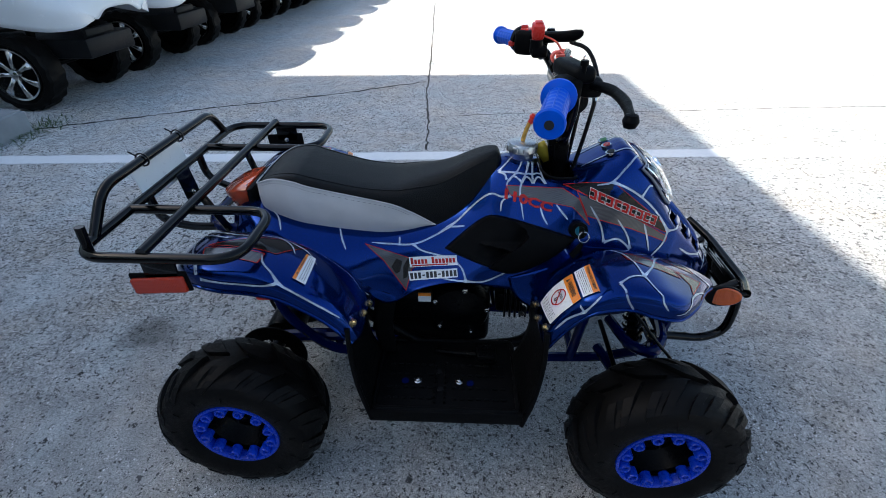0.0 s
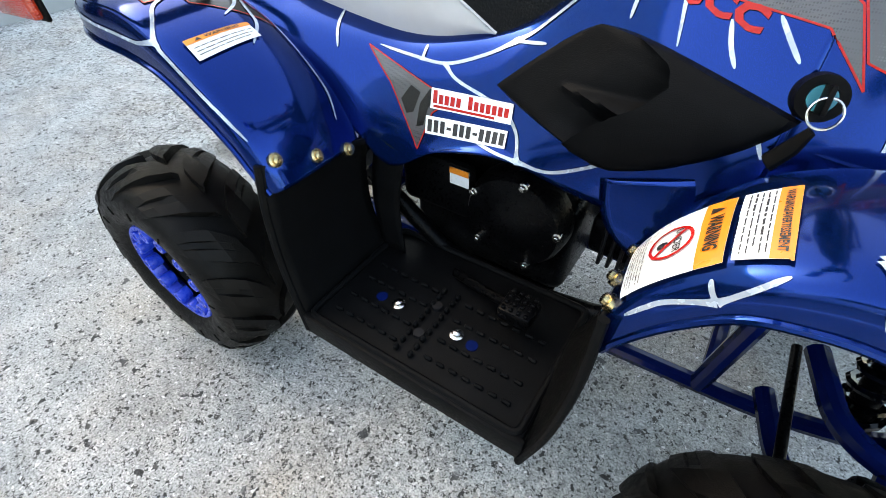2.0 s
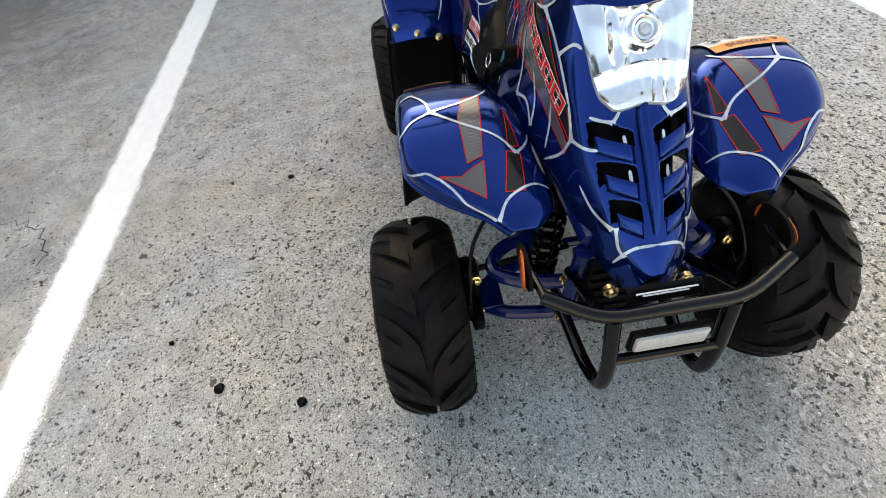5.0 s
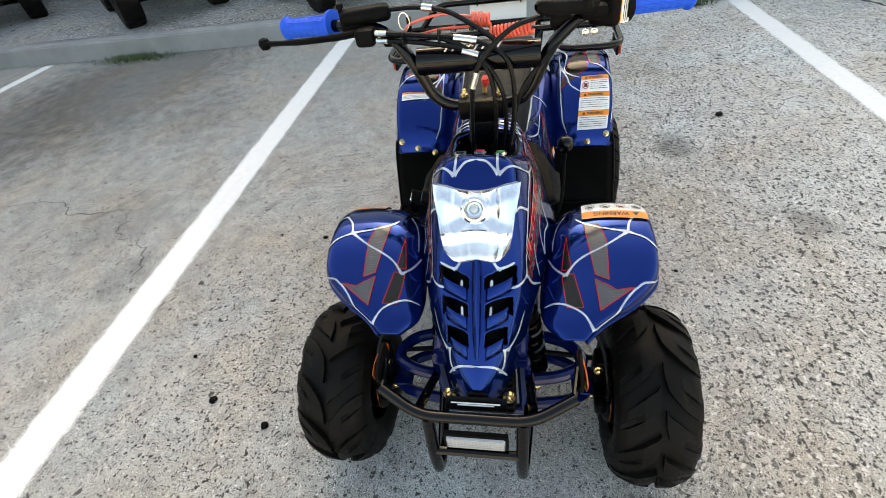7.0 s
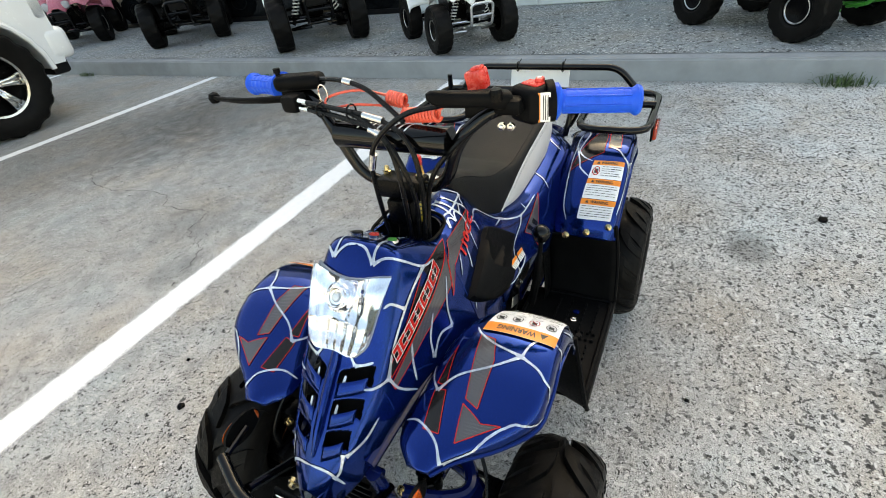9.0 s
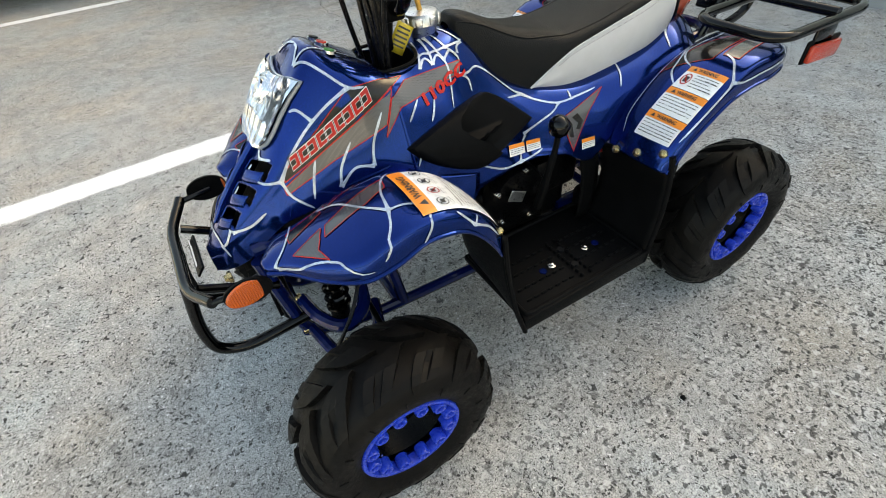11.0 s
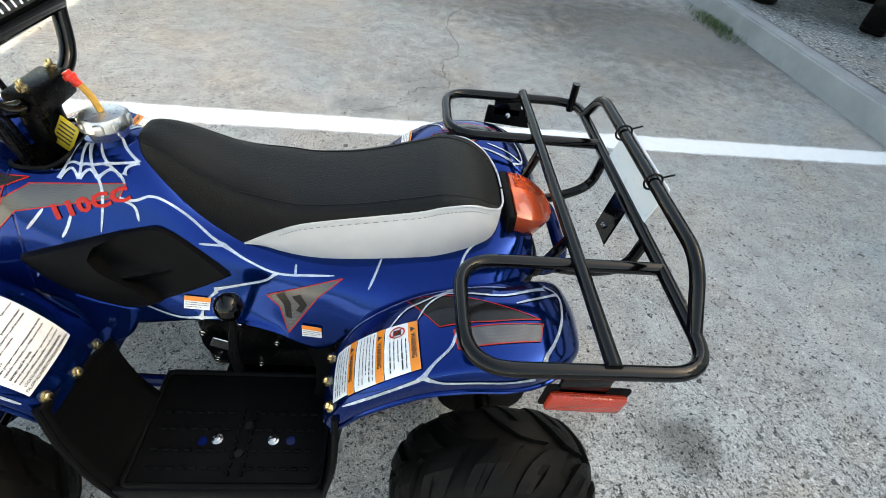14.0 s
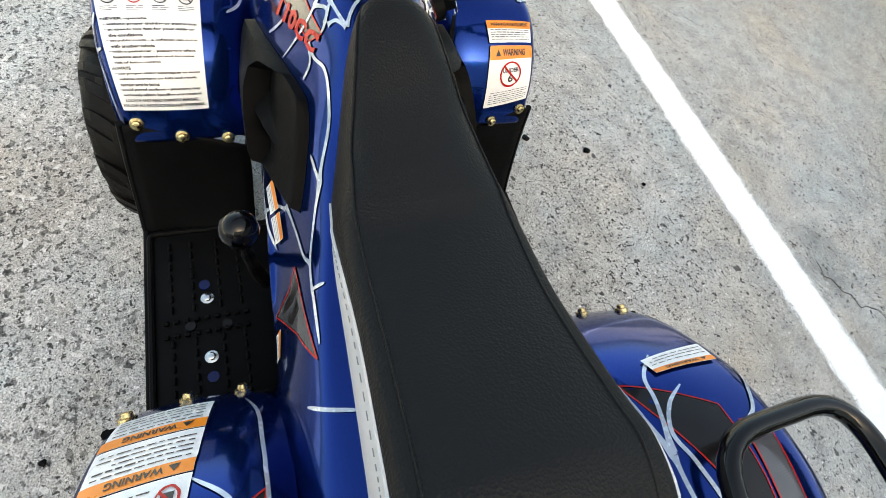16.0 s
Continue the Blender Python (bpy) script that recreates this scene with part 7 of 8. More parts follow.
# three labels on the left rear fender, one on the right
IR, OR, OF, IF = (Vector(q) for q in ((-0.288, 0.226, 0.567), (-0.297, 0.292, 0.559), (-0.178, 0.291, 0.468), (-0.180, 0.213, 0.464)))
for k in range(3):
    a, b = k / 3 + 0.004, (k + 1) / 3 - 0.004
    c = [IR.lerp(IF, a), OR.lerp(OF, a), OR.lerp(OF, b), IR.lerp(IF, b)]
    lab = label("warning_label", c, rear_fender[1], "white warning label with an orange band", [(0.0, 0.27, "WARNING")], [(0.36 if k == 0 else 0.06, 0.95, 0.34, 0.92, 5)], 60 + 7 * k)
    if k == 0:
        part("pictogram_ring", ring_bm(c, 0.0041, 0.19, 0.60, 0.12, 0.24, 0.18), DECAL_RED, lab)
        part("pictogram", quad_patch_bm(c, 0.0038, 3, 3, 0.13, 0.25, 0.48, 0.72), BLACK_INK, lab)
label("warning_label", [(-0.279, -0.286, 0.551), (-0.272, -0.210, 0.556), (-0.258, -0.208, 0.541), (-0.259, -0.287, 0.536)], rear_fender[-1], "small white warning label", [(0.0, 0.24, "WARNING")], [(0.05, 0.95, 0.45, 0.95, 3)], 80)
# small labels on the left flank
for n, c in enumerate(([(0.070, 0.125, 0.486), (0.032, 0.124, 0.480), (0.035, 0.134, 0.462), (0.072, 0.134, 0.466)], [(0.027, 0.124, 0.480), (-0.007, 0.124, 0.475), (-0.005, 0.133, 0.457), (0.030, 0.134, 0.461)], [(-0.106, 0.141, 0.443), (-0.138, 0.146, 0.443), (-0.138, 0.150, 0.422), (-0.106, 0.147, 0.422)])):
    label("small_label", c, body, "tiny white warning label", [(0.0, 0.35, "")], [(0.06, 0.94, 0.45, 0.95, 3)], 90 + n)
# dealer's sticker: plain shapes on white
STICK = [(-0.078, -0.118, 0.497), (0.027, -0.113, 0.501), (0.030, -0.124, 0.482), (-0.075, -0.126, 0.475)]
shop = part("shop_sticker", quad_patch_bm(STICK, 0.0020, 14, 5), LABEL_WHITE, body, "white shop sticker with red shapes")
for k in range(13):
    u = 0.03 + k * 0.073
    if k != 5:
        part("sticker_shape", quad_patch_bm(STICK, 0.0026, 1, 3, u, u + 0.052, 0.10 if k in (0, 6) else 0.28, 0.72), DECAL_RED, shop)
part("sticker_rule", quad_patch_bm(STICK, 0.0026, 10, 1, 0.04, 0.80, 0.80, 0.92), DECAL_RED, shop)
NUMB = [(-0.079, -0.131, 0.467), (0.029, -0.126, 0.475), (0.031, -0.136, 0.458), (-0.076, -0.138, 0.447)]
part("number_backing", quad_patch_bm(NUMB, 0.0020, 14, 5), LABEL_WHITE, body, "white strip with black bars")
for k in range(12):
    part("number_bar", quad_patch_bm(NUMB, 0.0026, 1, 2, 0.03 + 0.081 * k, 0.085 + 0.081 * k, 0.18 if k not in (3, 7) else 0.45, 0.85 if k not in (3, 7) else 0.6), BLACK_INK, body)


# ---- vehicles round about ----
def knobby_bm(r, w, hole, knobs=18):
    """A tyre whose tread stands up in blocks."""
    prof = [(hole, -0.36, 0), (hole * 1.12, -0.44, 0), (0.80 * r, -0.50, 0), (0.92 * r, -0.47, 1), (0.97 * r, -0.38, 1), (0.985 * r, -0.14, 1), (0.985 * r, 0.14, 1), (0.97 * r, 0.38, 1), (0.92 * r, 0.47, 1), (0.80 * r, 0.50, 0), (hole * 1.12, 0.44, 0), (hole, 0.36, 0)]
    rows = []
    n = knobs * 4
    for k in range(n + 1):
        a = 2 * math.pi * k / n
        rows.append([])
        for rad, y, knob in prof:
            up = 0.035 * r if knob and (k + (2 if y > 0 else 0)) % 4 in (0, 1) else 0.0
            rows[-1].append(((rad + up) * math.cos(a), y * w, (rad + up) * math.sin(a)))
    bm = grid_bm(rows)
    bmesh.ops.remove_doubles(bm, verts=bm.verts, dist=1e-5)
    return bm


def alloy(hub, r, spokes, f, material, dark, split=False):
    """A spoked alloy wheel face at y = f."""
    rim = part("rim", lathe_bm([(r, f - 0.06), (r * 1.02, f - 0.01), (r, f + 0.004), (r * 0.93, f), (r * 0.90, f - 0.02), (r * 0.88, f - 0.12)], 40, "Y"), material, hub, "bright alloy rim")
    part("wheel_well", lathe_bm([(r * 0.9, f - 0.10), (r * 0.3, f - 0.11), (0.0, f - 0.11)], 32, "Y"), dark, hub, "dark inside of the wheel")
    for k in range(spokes):
        for d in ((-0.11, 0.11) if split else (0.0,)):
            a = 2 * math.pi * k / spokes + d
            w0, w1 = (0.10, 0.085) if split else (0.15, 0.10)
            bm = bmesh.new()
            vs = []
            for rad, w, y in ((r * 0.16, w1 * r, f - 0.012), (r * 0.55, w1 * r * 0.9, f - 0.004), (r * 0.95, w0 * r * 1.2, f - 0.010)):
                for s, dy in ((-1, 0), (-0.5, 0.008), (0.5, 0.008), (1, 0)):
                    vs.append(bm.verts.new((rad * math.cos(a) - s * w * math.sin(a), y + dy, rad * math.sin(a) + s * w * math.cos(a))))
            for i in range(2):
                for j in range(3):
                    bm.faces.new((vs[i * 4 + j], vs[i * 4 + j + 1], vs[i * 4 + j + 5], vs[i * 4 + j + 4]))
            sp = part("spoke", bm, material, rim)
            sp.modifiers.new("thickness", "SOLIDIFY").thickness = 0.02
    part("hub_cap", lathe_bm([(0.0, f + 0.004), (r * 0.13, f + 0.002), (r * 0.20, f - 0.006), (r * 0.21, f - 0.03)], 24, "Y"), material if not split else dark, rim)
    for k in range(6):
        a = 2 * math.pi * k / 6
        part("lug_nut", bolt_bm((r * 0.26 * math.cos(a), f - 0.014, r * 0.26 * math.sin(a)), (0, 1, 0), r * 0.045, r * 0.07), CHROME, rim)


def side_wheel(parent, at, side, r, w, hole, make_rim, name="wheel"):
    hub = empty(name, at)
    hub.parent = parent
    hub.matrix_basis = Matrix.Translation(at) @ Matrix.Rotation(0 if side > 0 else math.pi, 4, "Z") @ Matrix.Rotation(0.4 * at[0], 4, "Y")
    part("tyre", knobby_bm(r, w, hole), RUBBER, hub, "black block-treaded tyre", angle=30)
    make_rim(hub)
    return hub


def parked_quad(name, at, heading, size, paint, trim, label, sporty):
    """A larger quad bike seen from the front corner: wheels, arms, springs, nose, fenders, saddle, bar."""
    q = empty(name, at, heading, label, "quad bike", "quad bikes on the walkway")
    k = size
    r, tr, wb = 0.255 * k, 0.40 * k, 0.56 * k

    def plain_rim(hub):
        part("rim", lathe_bm([(0.125 * k, -0.04), (0.128 * k, 0.066 * k), (0.115 * k, 0.070 * k), (0.075 * k, 0.045 * k), (0.0, 0.040 * k)], 28, "Y"), BLACK_METAL, hub, "dark steel rim")
        part("rim_ring", lathe_bm([(0.100 * k, 0.066 * k), (0.104 * k, 0.071 * k), (0.112 * k, 0.070 * k)], 28, "Y"), ALU, hub)

    for sx in (1, -1):
        for sy in (1, -1):
            side_wheel(q, (sx * wb, sy * tr, r), sy, r, 0.19 * k, 0.125 * k, plain_rim)
    for sy in (1, -1):
        for z in (0.20, 0.30):
            part("wishbone", tube_bm(filleted([(wb + 0.09 * k, sy * 0.09 * k, z * k), (wb, sy * (tr - 0.08 * k), (z - 0.01) * k), (wb - 0.10 * k, sy * 0.09 * k, z * k)], 0.05 * k), 0.014 * k, 8), trim, q, "tubular wishbone")
        a, b = Vector((wb - 0.02 * k, sy * 0.13 * k, 0.56 * k)), Vector((wb, sy * (tr - 0.14 * k), 0.23 * k))
        shock = part("shock_absorber", rod_bm(a, b, 0.018 * k), BLACK_METAL, q, "coil-over shock absorber")
        part("spring", coil_bm(a.lerp(b, 0.08), a.lerp(b, 0.72), 0.032 * k, 0.007 * k, 7, 10), WHITE_PAINT if sporty else BLACK_METAL, shock)
        rows = []
        for x, z, o in ((wb - 0.30 * k, 0.52 * k, 0.0), (wb - 0.22 * k, 0.62 * k, 0.01), (wb - 0.05 * k, 0.67 * k, 0.0), (wb + 0.12 * k, 0.64 * k, -0.03), (wb + 0.26 * k, 0.58 * k, -0.10)):
            rows.append([(x, sy * y * k, z - d * k) for y, d in ((0.14, 0.05), (0.18, 0.0), (0.26 if sporty else 0.30, -0.01), ((0.34 if sporty else 0.42) + o, 0.01), ((0.39 if sporty else 0.48) + o, 0.04))])
        ob = part("front_fender", grid_bm(loft(rows, 4, 4).tolist()), paint, q, "moulded front fender")
        ob.modifiers.new("thickness", "SOLIDIFY").thickness = 0.006
        rows = []
        for x, z in ((-wb + 0.34 * k, 0.42 * k), (-wb + 0.26 * k, 0.58 * k), (-wb + 0.08 * k, 0.68 * k), (-wb - 0.12 * k, 0.68 * k), (-wb - 0.26 * k, 0.62 * k)):
            rows.append([(x, sy * y * k, z - d * k) for y, d in ((0.13, 0.02), (0.18, 0.0), (0.32, -0.01), (0.46, 0.01), (0.50, 0.06))])
        ob = part("rear_fender", grid_bm(loft(rows, 4, 4).tolist()), paint, q, "moulded rear fender")
        ob.modifiers.new("thickness", "SOLIDIFY").thickness = 0.006
        part("head_lamp", lathe_bm([(0.0, 0.03), (0.035, 0.026), (0.052, 0.010), (0.055, -0.02)], 20, "X", (wb + 0.26 * k, sy * 0.13 * k, 0.585 * k)), CLEAR_REFLECT, q, "clear head lamp") if not sporty else None
        part("foot_rest", box_bm(0.40 * k, 0.18 * k, 0.03 * k, (0.0, sy * 0.27 * k, 0.27 * k), 0.01), BLACK_PLASTIC, q)
    nose = [[(wb - 0.35 * k, 0, 0.80 * k), (wb - 0.35 * k, 0.10 * k, 0.78 * k), (wb - 0.35 * k, 0.17 * k, 0.66 * k)], [(wb - 0.05 * k, 0, 0.78 * k), (wb - 0.05 * k, 0.10 * k, 0.75 * k), (wb - 0.05 * k, 0.17 * k, 0.62 * k)], [(wb + 0.22 * k, 0, 0.68 * k), (wb + 0.22 * k, 0.09 * k, 0.66 * k), (wb + 0.22 * k, 0.15 * k, 0.55 * k)], [(wb + 0.34 * k, 0, 0.56 * k), (wb + 0.34 * k, 0.06 * k, 0.54 * k), (wb + 0.32 * k, 0.10 * k, 0.48 * k)]]
    ob = part("nose_cowl", grid_bm(both_halves(loft(nose, 4, 4)).tolist()), paint, q, "moulded nose cowl")
    ob.modifiers.new("thickness", "SOLIDIFY").thickness = 0.006
    if sporty:
        for sy in (1, -1):
            mask = part("lamp_mask", box_bm(0.10 * k, 0.12 * k, 0.075 * k, (wb + 0.235 * k, sy * 0.080 * k, 0.635 * k), 0.018 * k, 2, Matrix.Rotation(radians(20 * sy), 4, "Z") @ Matrix.Rotation(radians(28), 4, "Y")), DARK_PLASTIC, q, "dark headlamp mask")
            part("lamp_lens", box_bm(0.02 * k, 0.085 * k, 0.042 * k, (wb + 0.285 * k, sy * 0.088 * k, 0.628 * k), 0.008 * k, 2, Matrix.Rotation(radians(20 * sy), 4, "Z") @ Matrix.Rotation(radians(28), 4, "Y")), CLEAR_REFLECT, mask)
        part("tank_cover", box_bm(0.30 * k, 0.16 * k, 0.06 * k, (0.30 * k, 0, 0.80 * k), 0.02 * k, 2), BLACK_PLASTIC, q, "black tank cover")
    part("grille", box_bm(0.05 * k, 0.20 * k, 0.14 * k, (wb + 0.20 * k, 0, 0.47 * k), 0.01), DARK_PLASTIC, q)
    bump_ob = part("front_bumper", tube_bm(filleted([(wb + 0.15 * k, -0.12 * k, 0.24 * k), (wb + 0.33 * k, -0.12 * k, 0.28 * k), (wb + 0.36 * k, -0.13 * k, 0.50 * k), (wb + 0.36 * k, 0.13 * k, 0.50 * k), (wb + 0.33 * k, 0.12 * k, 0.28 * k), (wb + 0.15 * k, 0.12 * k, 0.24 * k)], 0.06 * k), 0.016 * k, 10), trim, q, "tubular front bumper")
    part("bumper_bar", tube_bm([(wb + 0.345 * k, -0.125 * k, 0.38 * k), (wb + 0.345 * k, 0.125 * k, 0.38 * k)], 0.013 * k, 8), trim, bump_ob)
    part("engine", box_bm(0.40 * k, 0.24 * k, 0.28 * k, (-0.02 * k, 0, 0.37 * k), 0.03), BLACK_METAL, q, "dark engine")
    part("skid_frame", box_bm(1.0 * k, 0.20 * k, 0.03 * k, (0.05 * k, 0, 0.215 * k), 0.01), trim, q)
    part("rear_axle", rod_bm((-wb, -tr, r), (-wb, tr, r), 0.025 * k), BLACK_METAL, q)
    part("front_axle", rod_bm((wb, -tr, r), (wb, tr, r), 0.012 * k), BLACK_METAL, q)
    seat_rows = [[(x, 0, z), (x, 0.10 * k, z - 0.005), (x, 0.14 * k, z - 0.05 * k), (x, 0.13 * k, z - 0.12 * k)] for x, z in ((0.20 * k, 0.80 * k), (0.05 * k, 0.76 * k), (-0.25 * k, 0.77 * k), (-0.55 * k, 0.80 * k), (-0.62 * k, 0.76 * k))]
    part("seat", grid_bm(both_halves(loft(seat_rows, 4, 4)).tolist()), SEAT_BLACK, q, "black saddle")
    part("tail_frame", box_bm(0.75 * k, 0.18 * k, 0.10 * k, (-0.25 * k, 0, 0.60 * k), 0.02), DARK_PLASTIC, q)
    part("handlebar", tube_bm(filleted([(0.16 * k, -0.38 * k, 1.02 * k), (0.22 * k, -0.18 * k, 1.03 * k), (0.26 * k, -0.06 * k, 0.88 * k), (0.26 * k, 0.06 * k, 0.88 * k), (0.22 * k, 0.18 * k, 1.03 * k), (0.16 * k, 0.38 * k, 1.02 * k)], 0.06 * k), 0.013 * k, 8), BLACK_GLOSS, q, "black handlebar")
    part("steering_stem", rod_bm((0.26 * k, 0, 0.88 * k), (0.38 * k, 0, 0.45 * k), 0.02 * k), BLACK_METAL, q)
    return q


WALK_Z = 0.154
# front axle middles stand about 0.56 of a size ahead of each place
for name, fx, fy, size, paint, trim, words, sporty in (
    ("parked_quad_bike", -3.55, -8.0, 0.95, PINK_PAINT, BLACK_GLOSS, "pink and black quad bike parked on the walkway", False),
    ("parked_quad_bike", -3.62, -5.55, 1.0, BLACK_PLASTIC, BLACK_GLOSS, "black utility quad bike parked on the walkway", False),
    ("parked_quad_bike", -3.38, -3.18, 0.98, WHITE_PAINT, BLACK_GLOSS, "white sport quad bike with long-travel springs", True),
    ("parked_quad_bike", -3.20, -1.38, 0.74, WHITE_PAINT, ALU, "small white quad bike parked on the walkway", True),
    ("parked_quad_bike", -3.48, 1.19, 0.80, BLACK_PLASTIC, GREEN_PAINT, "black quad bike with a green frame", False),
):
    h = radians(46)
    parked_quad(name, (fx - 0.56 * size * math.cos(h), fy - 0.56 * size * math.sin(h), WALK_Z), 46, size, paint, trim, words, sporty)


def golf_cart(at):
    c = empty("golf_cart", at, 0, "white golf cart on black tyres and alloy wheels", "golf cart", "golf carts in a row")

    def rim(hub):
        alloy(hub, 0.182, 7, 0.088, CHROME, BLACK_METAL)

    for x in (0.0, -1.65):
        for s in (1, -1):
            side_wheel(c, (x, s * 0.40, 0.265), s, 0.265, 0.19, 0.182, rim)
    rows = []
    for x, zt, zb, w in ((0.62, 0.66, 0.60, 0.30), (0.58, 0.78, 0.56, 0.44), (0.42, 0.90, 0.555, 0.54), (0.20, 0.98, 0.585, 0.57), (0.0, 1.02, 0.62, 0.58), (-0.22, 1.04, 0.60, 0.57), (-0.42, 1.06, 0.45, 0.54)):
        rows.append([(x, 0, zt), (x, 0.5 * w, zt - 0.01), (x, 0.85 * w, zt - 0.06), (x, w, (zt + zb) / 2), (x, 0.98 * w, zb)])
    ob = part("front_cowl", grid_bm(both_halves(loft(rows, 5, 5)).tolist()), WHITE_PAINT, c, "glossy white front cowl")
    ob.modifiers.new("thickness", "SOLIDIFY").thickness = 0.008
    for s in (1, -1):
        hl = part("head_lamp", box_bm(0.05, 0.20, 0.09, (0.50, s * 0.36, 0.74), 0.02, 3, Matrix.Rotation(radians(18 * s), 4, "Z")), GLASS, c, "clear head lamp")
        part("lamp_bowl", box_bm(0.03, 0.18, 0.07, (0.485, s * 0.36, 0.74), 0.015, 2, Matrix.Rotation(radians(18 * s), 4, "Z")), MIRROR, hl)
        part("leaf_arm", tube_bm(filleted([(0.30, s * 0.14, 0.34), (0.05, s * 0.28, 0.30), (-0.20, s * 0.14, 0.34)], 0.06), 0.02, 8), BLACK_METAL, c, "black suspension arm")
        part("shock_absorber", rod_bm((0.0, s * 0.24, 0.26), (0.02, s * 0.18, 0.62), 0.03), BLACK_METAL, c)
        part("roof_post", tube_bm(filleted([(-0.30, s * 0.50, 1.0), (-1.10, s * 0.52, 1.90)], 0.05), 0.018, 8), BLACK_GLOSS, c, "black roof post")
        part("rear_post", tube_bm([(-1.75, s * 0.52, 0.9), (-1.60, s * 0.52, 1.90)], 0.018, 8), BLACK_GLOSS, c, "black roof post")
    part("chassis", box_bm(2.4, 0.56, 0.14, (-0.72, 0, 0.40), 0.02), DARK_PLASTIC, c, "black chassis")
    part("front_plate", box_bm(0.04, 0.34, 0.16, (0.40, 0, 0.44), 0.02), DARK_PLASTIC, c, "dark front plate")
    part("axle_beam", rod_bm((0, -0.36, 0.265), (0, 0.36, 0.265), 0.03), BLACK_METAL, c)
    part("floor_pan", box_bm(0.9, 1.05, 0.05, (-0.80, 0, 0.48), 0.02), DARK_PLASTIC, c)
    part("rear_body", box_bm(0.95, 1.12, 0.42, (-1.60, 0, 0.72), 0.06, 3), WHITE_PAINT, c, "white rear body")
    part("bench_seat", box_bm(0.50, 1.05, 0.14, (-1.20, 0, 1.0), 0.05, 3), SEAT_GREY, c, "light grey bench seat")
    part("seat_back", box_bm(0.12, 1.05, 0.42, (-1.42, 0, 1.25), 0.05, 3), SEAT_GREY, c, "light grey seat back")
    part("roof", box_bm(0.95, 1.20, 0.06, (-1.50, 0, 1.92), 0.03, 2), WHITE_PAINT, c, "white cart roof")
    return c


first = golf_cart((-3.22, 2.92, 0.0))
for k in range(1, 6):
    copy_thing(first, Matrix.Translation((-3.22 + 0.03 * k, 2.92 + 1.26 * k, 0.0)))


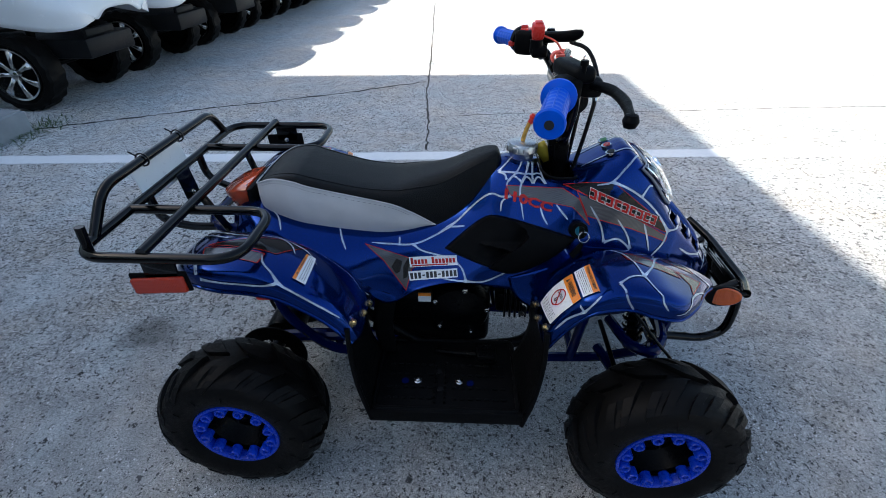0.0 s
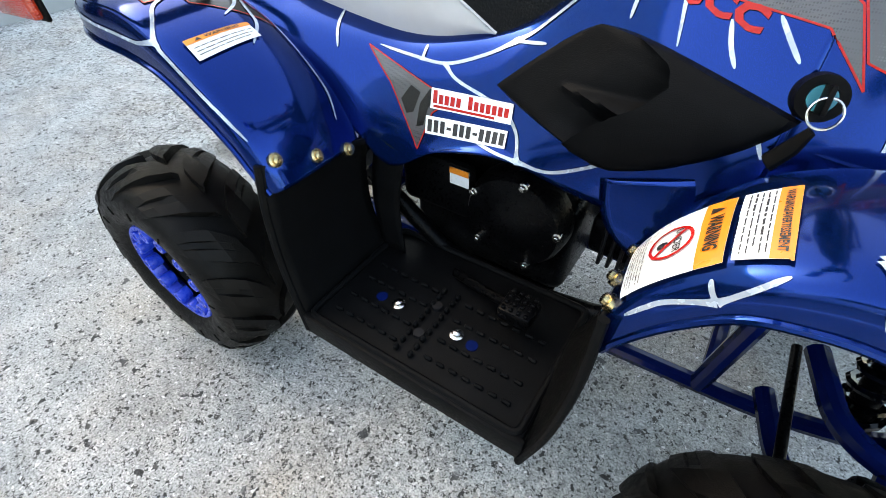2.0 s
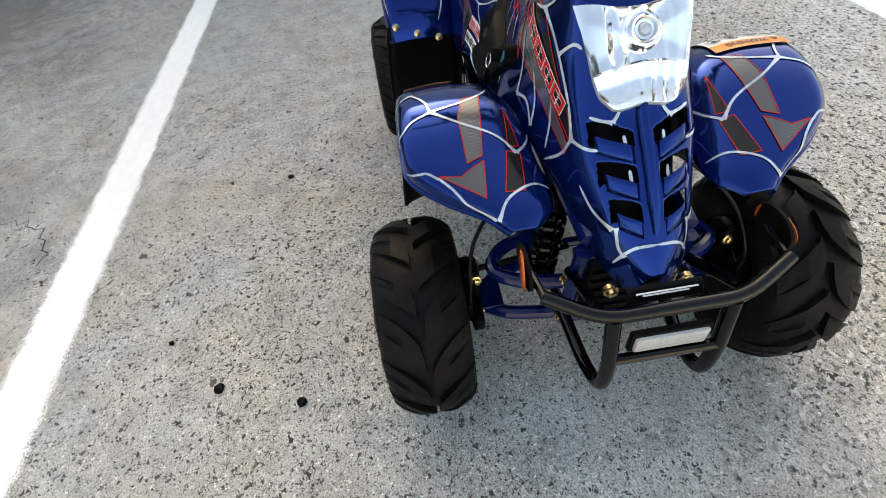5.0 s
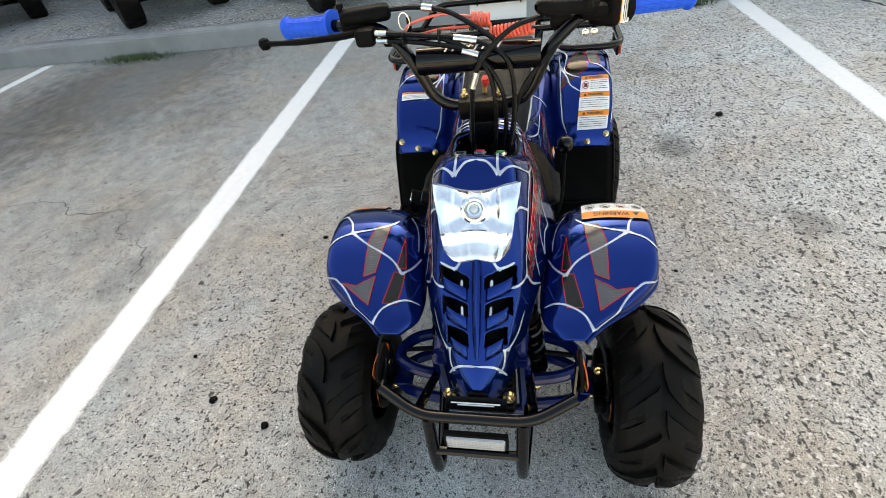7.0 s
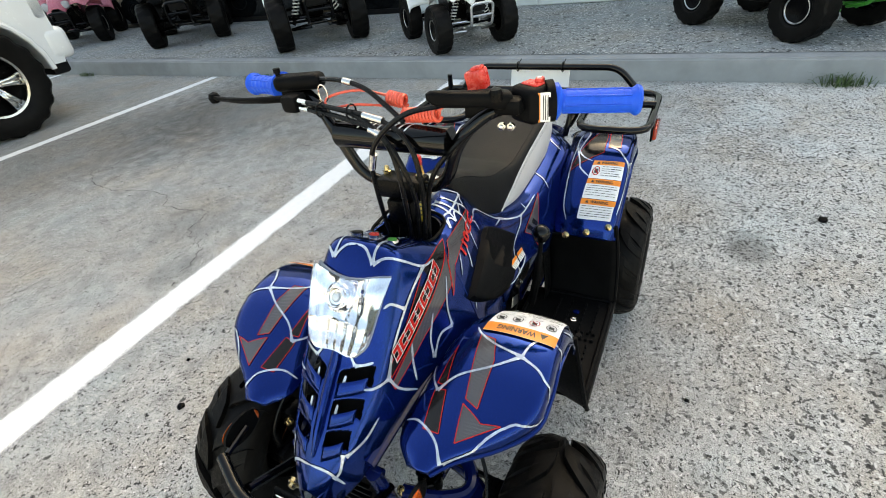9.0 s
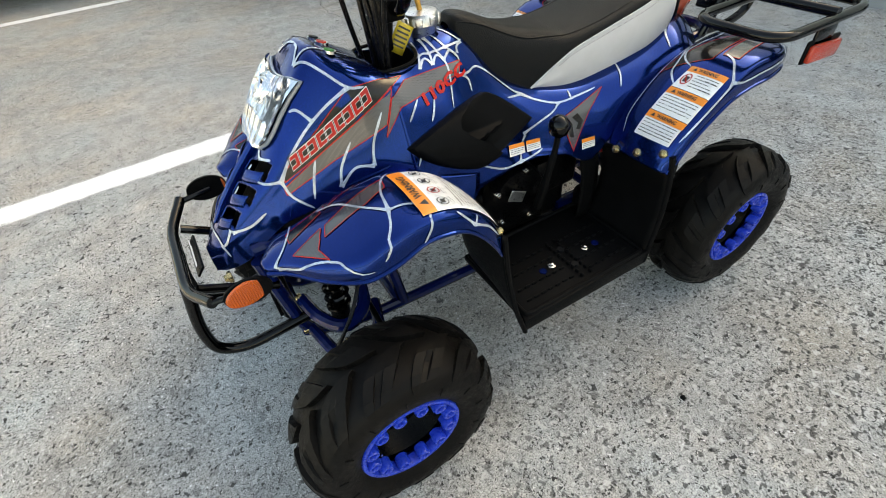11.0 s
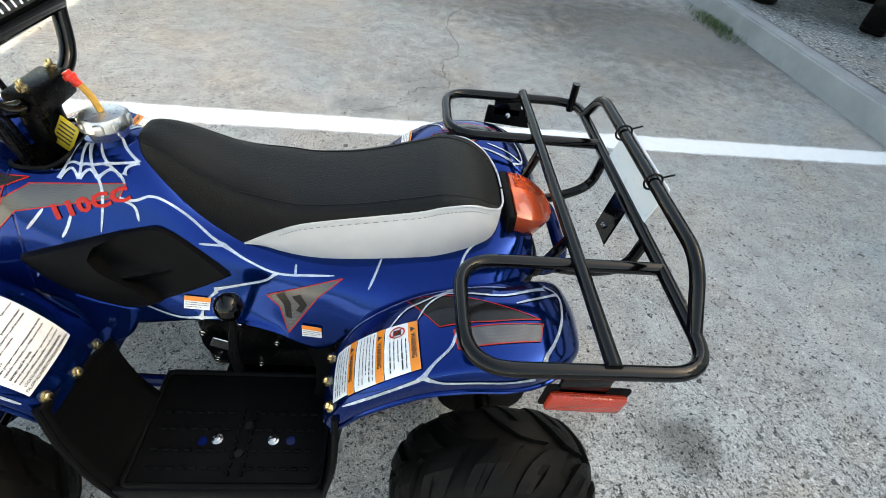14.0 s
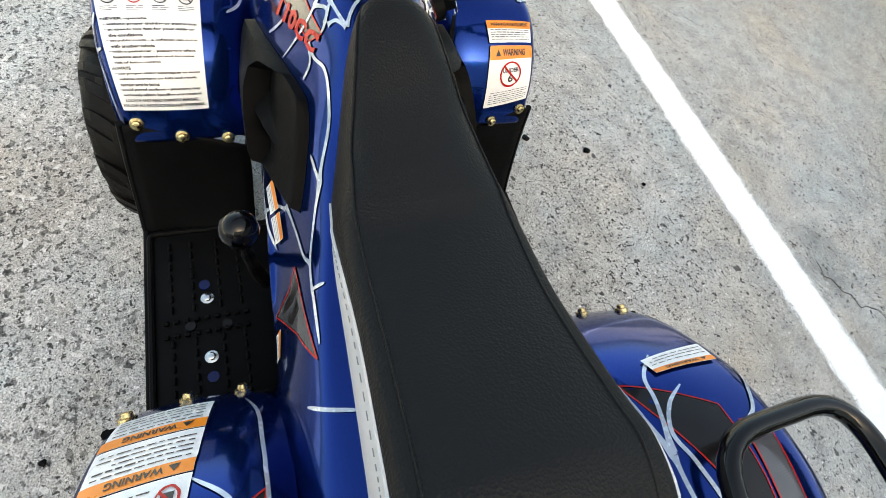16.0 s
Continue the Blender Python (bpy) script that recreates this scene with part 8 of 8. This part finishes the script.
def pickup():
    """A white pickup that stands nose to the kerb."""
    t = empty("pickup_truck", (-0.97, -4.62, 0.0), 180, "white pickup truck with bright split-spoke alloy wheels", "truck")

    def rim(hub):
        alloy(hub, 0.25, 6, 0.10, CHROME, BLACK_METAL, True)

    side_profile = [(0.62, 0.45), (0.66, 0.62), (0.65, 0.98), (0.56, 1.08), (-0.55, 1.20), (-1.20, 1.75), (-2.9, 1.78), (-3.25, 1.18), (-5.0, 1.18), (-5.05, 0.50), (-4.28, 0.48)]
    arch = lambda cx: [(cx + 0.50 * math.cos(a), 0.42 + 0.50 * math.sin(a)) for a in np.linspace(math.pi, 0, 13)]
    outline = side_profile[:-1] + [(-4.30, 0.42)] + arch(-3.80) + [(-3.25, 0.40), (-0.55, 0.40)] + arch(0.0) + [(0.52, 0.45)]
    bm = bmesh.new()
    near = [bm.verts.new((x, -0.02, z)) for x, z in outline]
    far = [bm.verts.new((x, 1.94, z)) for x, z in outline]
    bm.faces.new(near)
    bm.faces.new(far[::-1])
    n = len(outline)
    for i in range(n):
        bm.faces.new((near[i], near[(i + 1) % n], far[(i + 1) % n], far[i]))
    part("body", bm, WHITE_PAINT, t, "white painted body", True, 30)
    for cx in (0.0, -3.80):
        for y, s in ((0.06, -1), (1.86, 1)):
            side_wheel(t, (cx, y, 0.42), s, 0.42, 0.27, 0.25, rim)
        lip = [(x, -0.028, z) for x, z in arch(cx)]
        part("arch_lip", tube_bm(lip, 0.022, 8), WHITE_PAINT, t, "flared wheel arch")
        part("arch_liner", box_bm(1.0, 0.30, 0.04, (cx, 0.25, 0.94), 0.01), DARK_PLASTIC, t)
    part("front_bumper", box_bm(0.22, 1.98, 0.26, (0.64, 0.96, 0.60), 0.06, 3), WHITE_PAINT, t, "white front bumper corner")
    part("air_dam", box_bm(0.16, 1.80, 0.14, (0.60, 0.96, 0.42), 0.03, 2), DARK_PLASTIC, t, "black plastic air dam")
    part("running_board", box_bm(2.4, 0.16, 0.08, (-1.9, -0.04, 0.38), 0.02, 2), BLACK_PLASTIC, t, "black running board")
    part("side_window", box_bm(1.5, 0.02, 0.42, (-2.05, -0.025, 1.50), 0.02), BLACK_GLOSS, t, "dark side window")
    part("head_lamp", box_bm(0.10, 0.30, 0.20, (0.61, 0.12, 0.90), 0.03, 2), GLASS, t, "clear head lamp")
    for x in (-1.15, -2.15, -3.05):
        part("door_seam", box_bm(0.008, 0.004, 0.95, (x, -0.021, 0.95)), BLACK_PLASTIC, t)
    part("undertray", box_bm(5.6, 1.5, 0.10, (-2.1, 0.96, 0.42), 0.02), DARK_PLASTIC, t)
    return t


pickup()


# Loose chips and bits on the concrete.
def pebble(at, size, seed, material):
    rnd = random.Random(seed)
    bm = bmesh.new()
    bmesh.ops.create_icosphere(bm, subdivisions=2, radius=size)
    for v in bm.verts:
        v.co = v.co * rnd.uniform(0.8, 1.2)
        v.co.z *= 0.5
    ob = part("stone_chip", bm, material, None, "small dark stone chip lying on the concrete")
    ob.location = (*at, size * 0.36)
    return tagged(ob, category="stone", group="loose stone chips")


for n, (x, y, s) in enumerate(((-0.27, -0.69, 0.010), (-1.134, 0.951, 0.018), (0.442, -0.787, 0.012), (0.507, -0.600, 0.011), (-0.60, 0.10, 0.012), (0.30, -0.93, 0.007), (-0.10, 0.55, 0.006))):
    pebble((x, y), s, n, BLACK_METAL)

# Pale blocks of the shop wall, with open joints.
for row in range(13):
    z = WALK_Z + 0.10 + 0.20 * row
    y = -2.76 + (0.2 if row % 2 else 0.0)
    while y < 2.9:
        b = new("block", BLOCK_MESH)
        b.parent = BLOCK_WALL
        b.location = (-5.162, y, z)
        y += 0.40
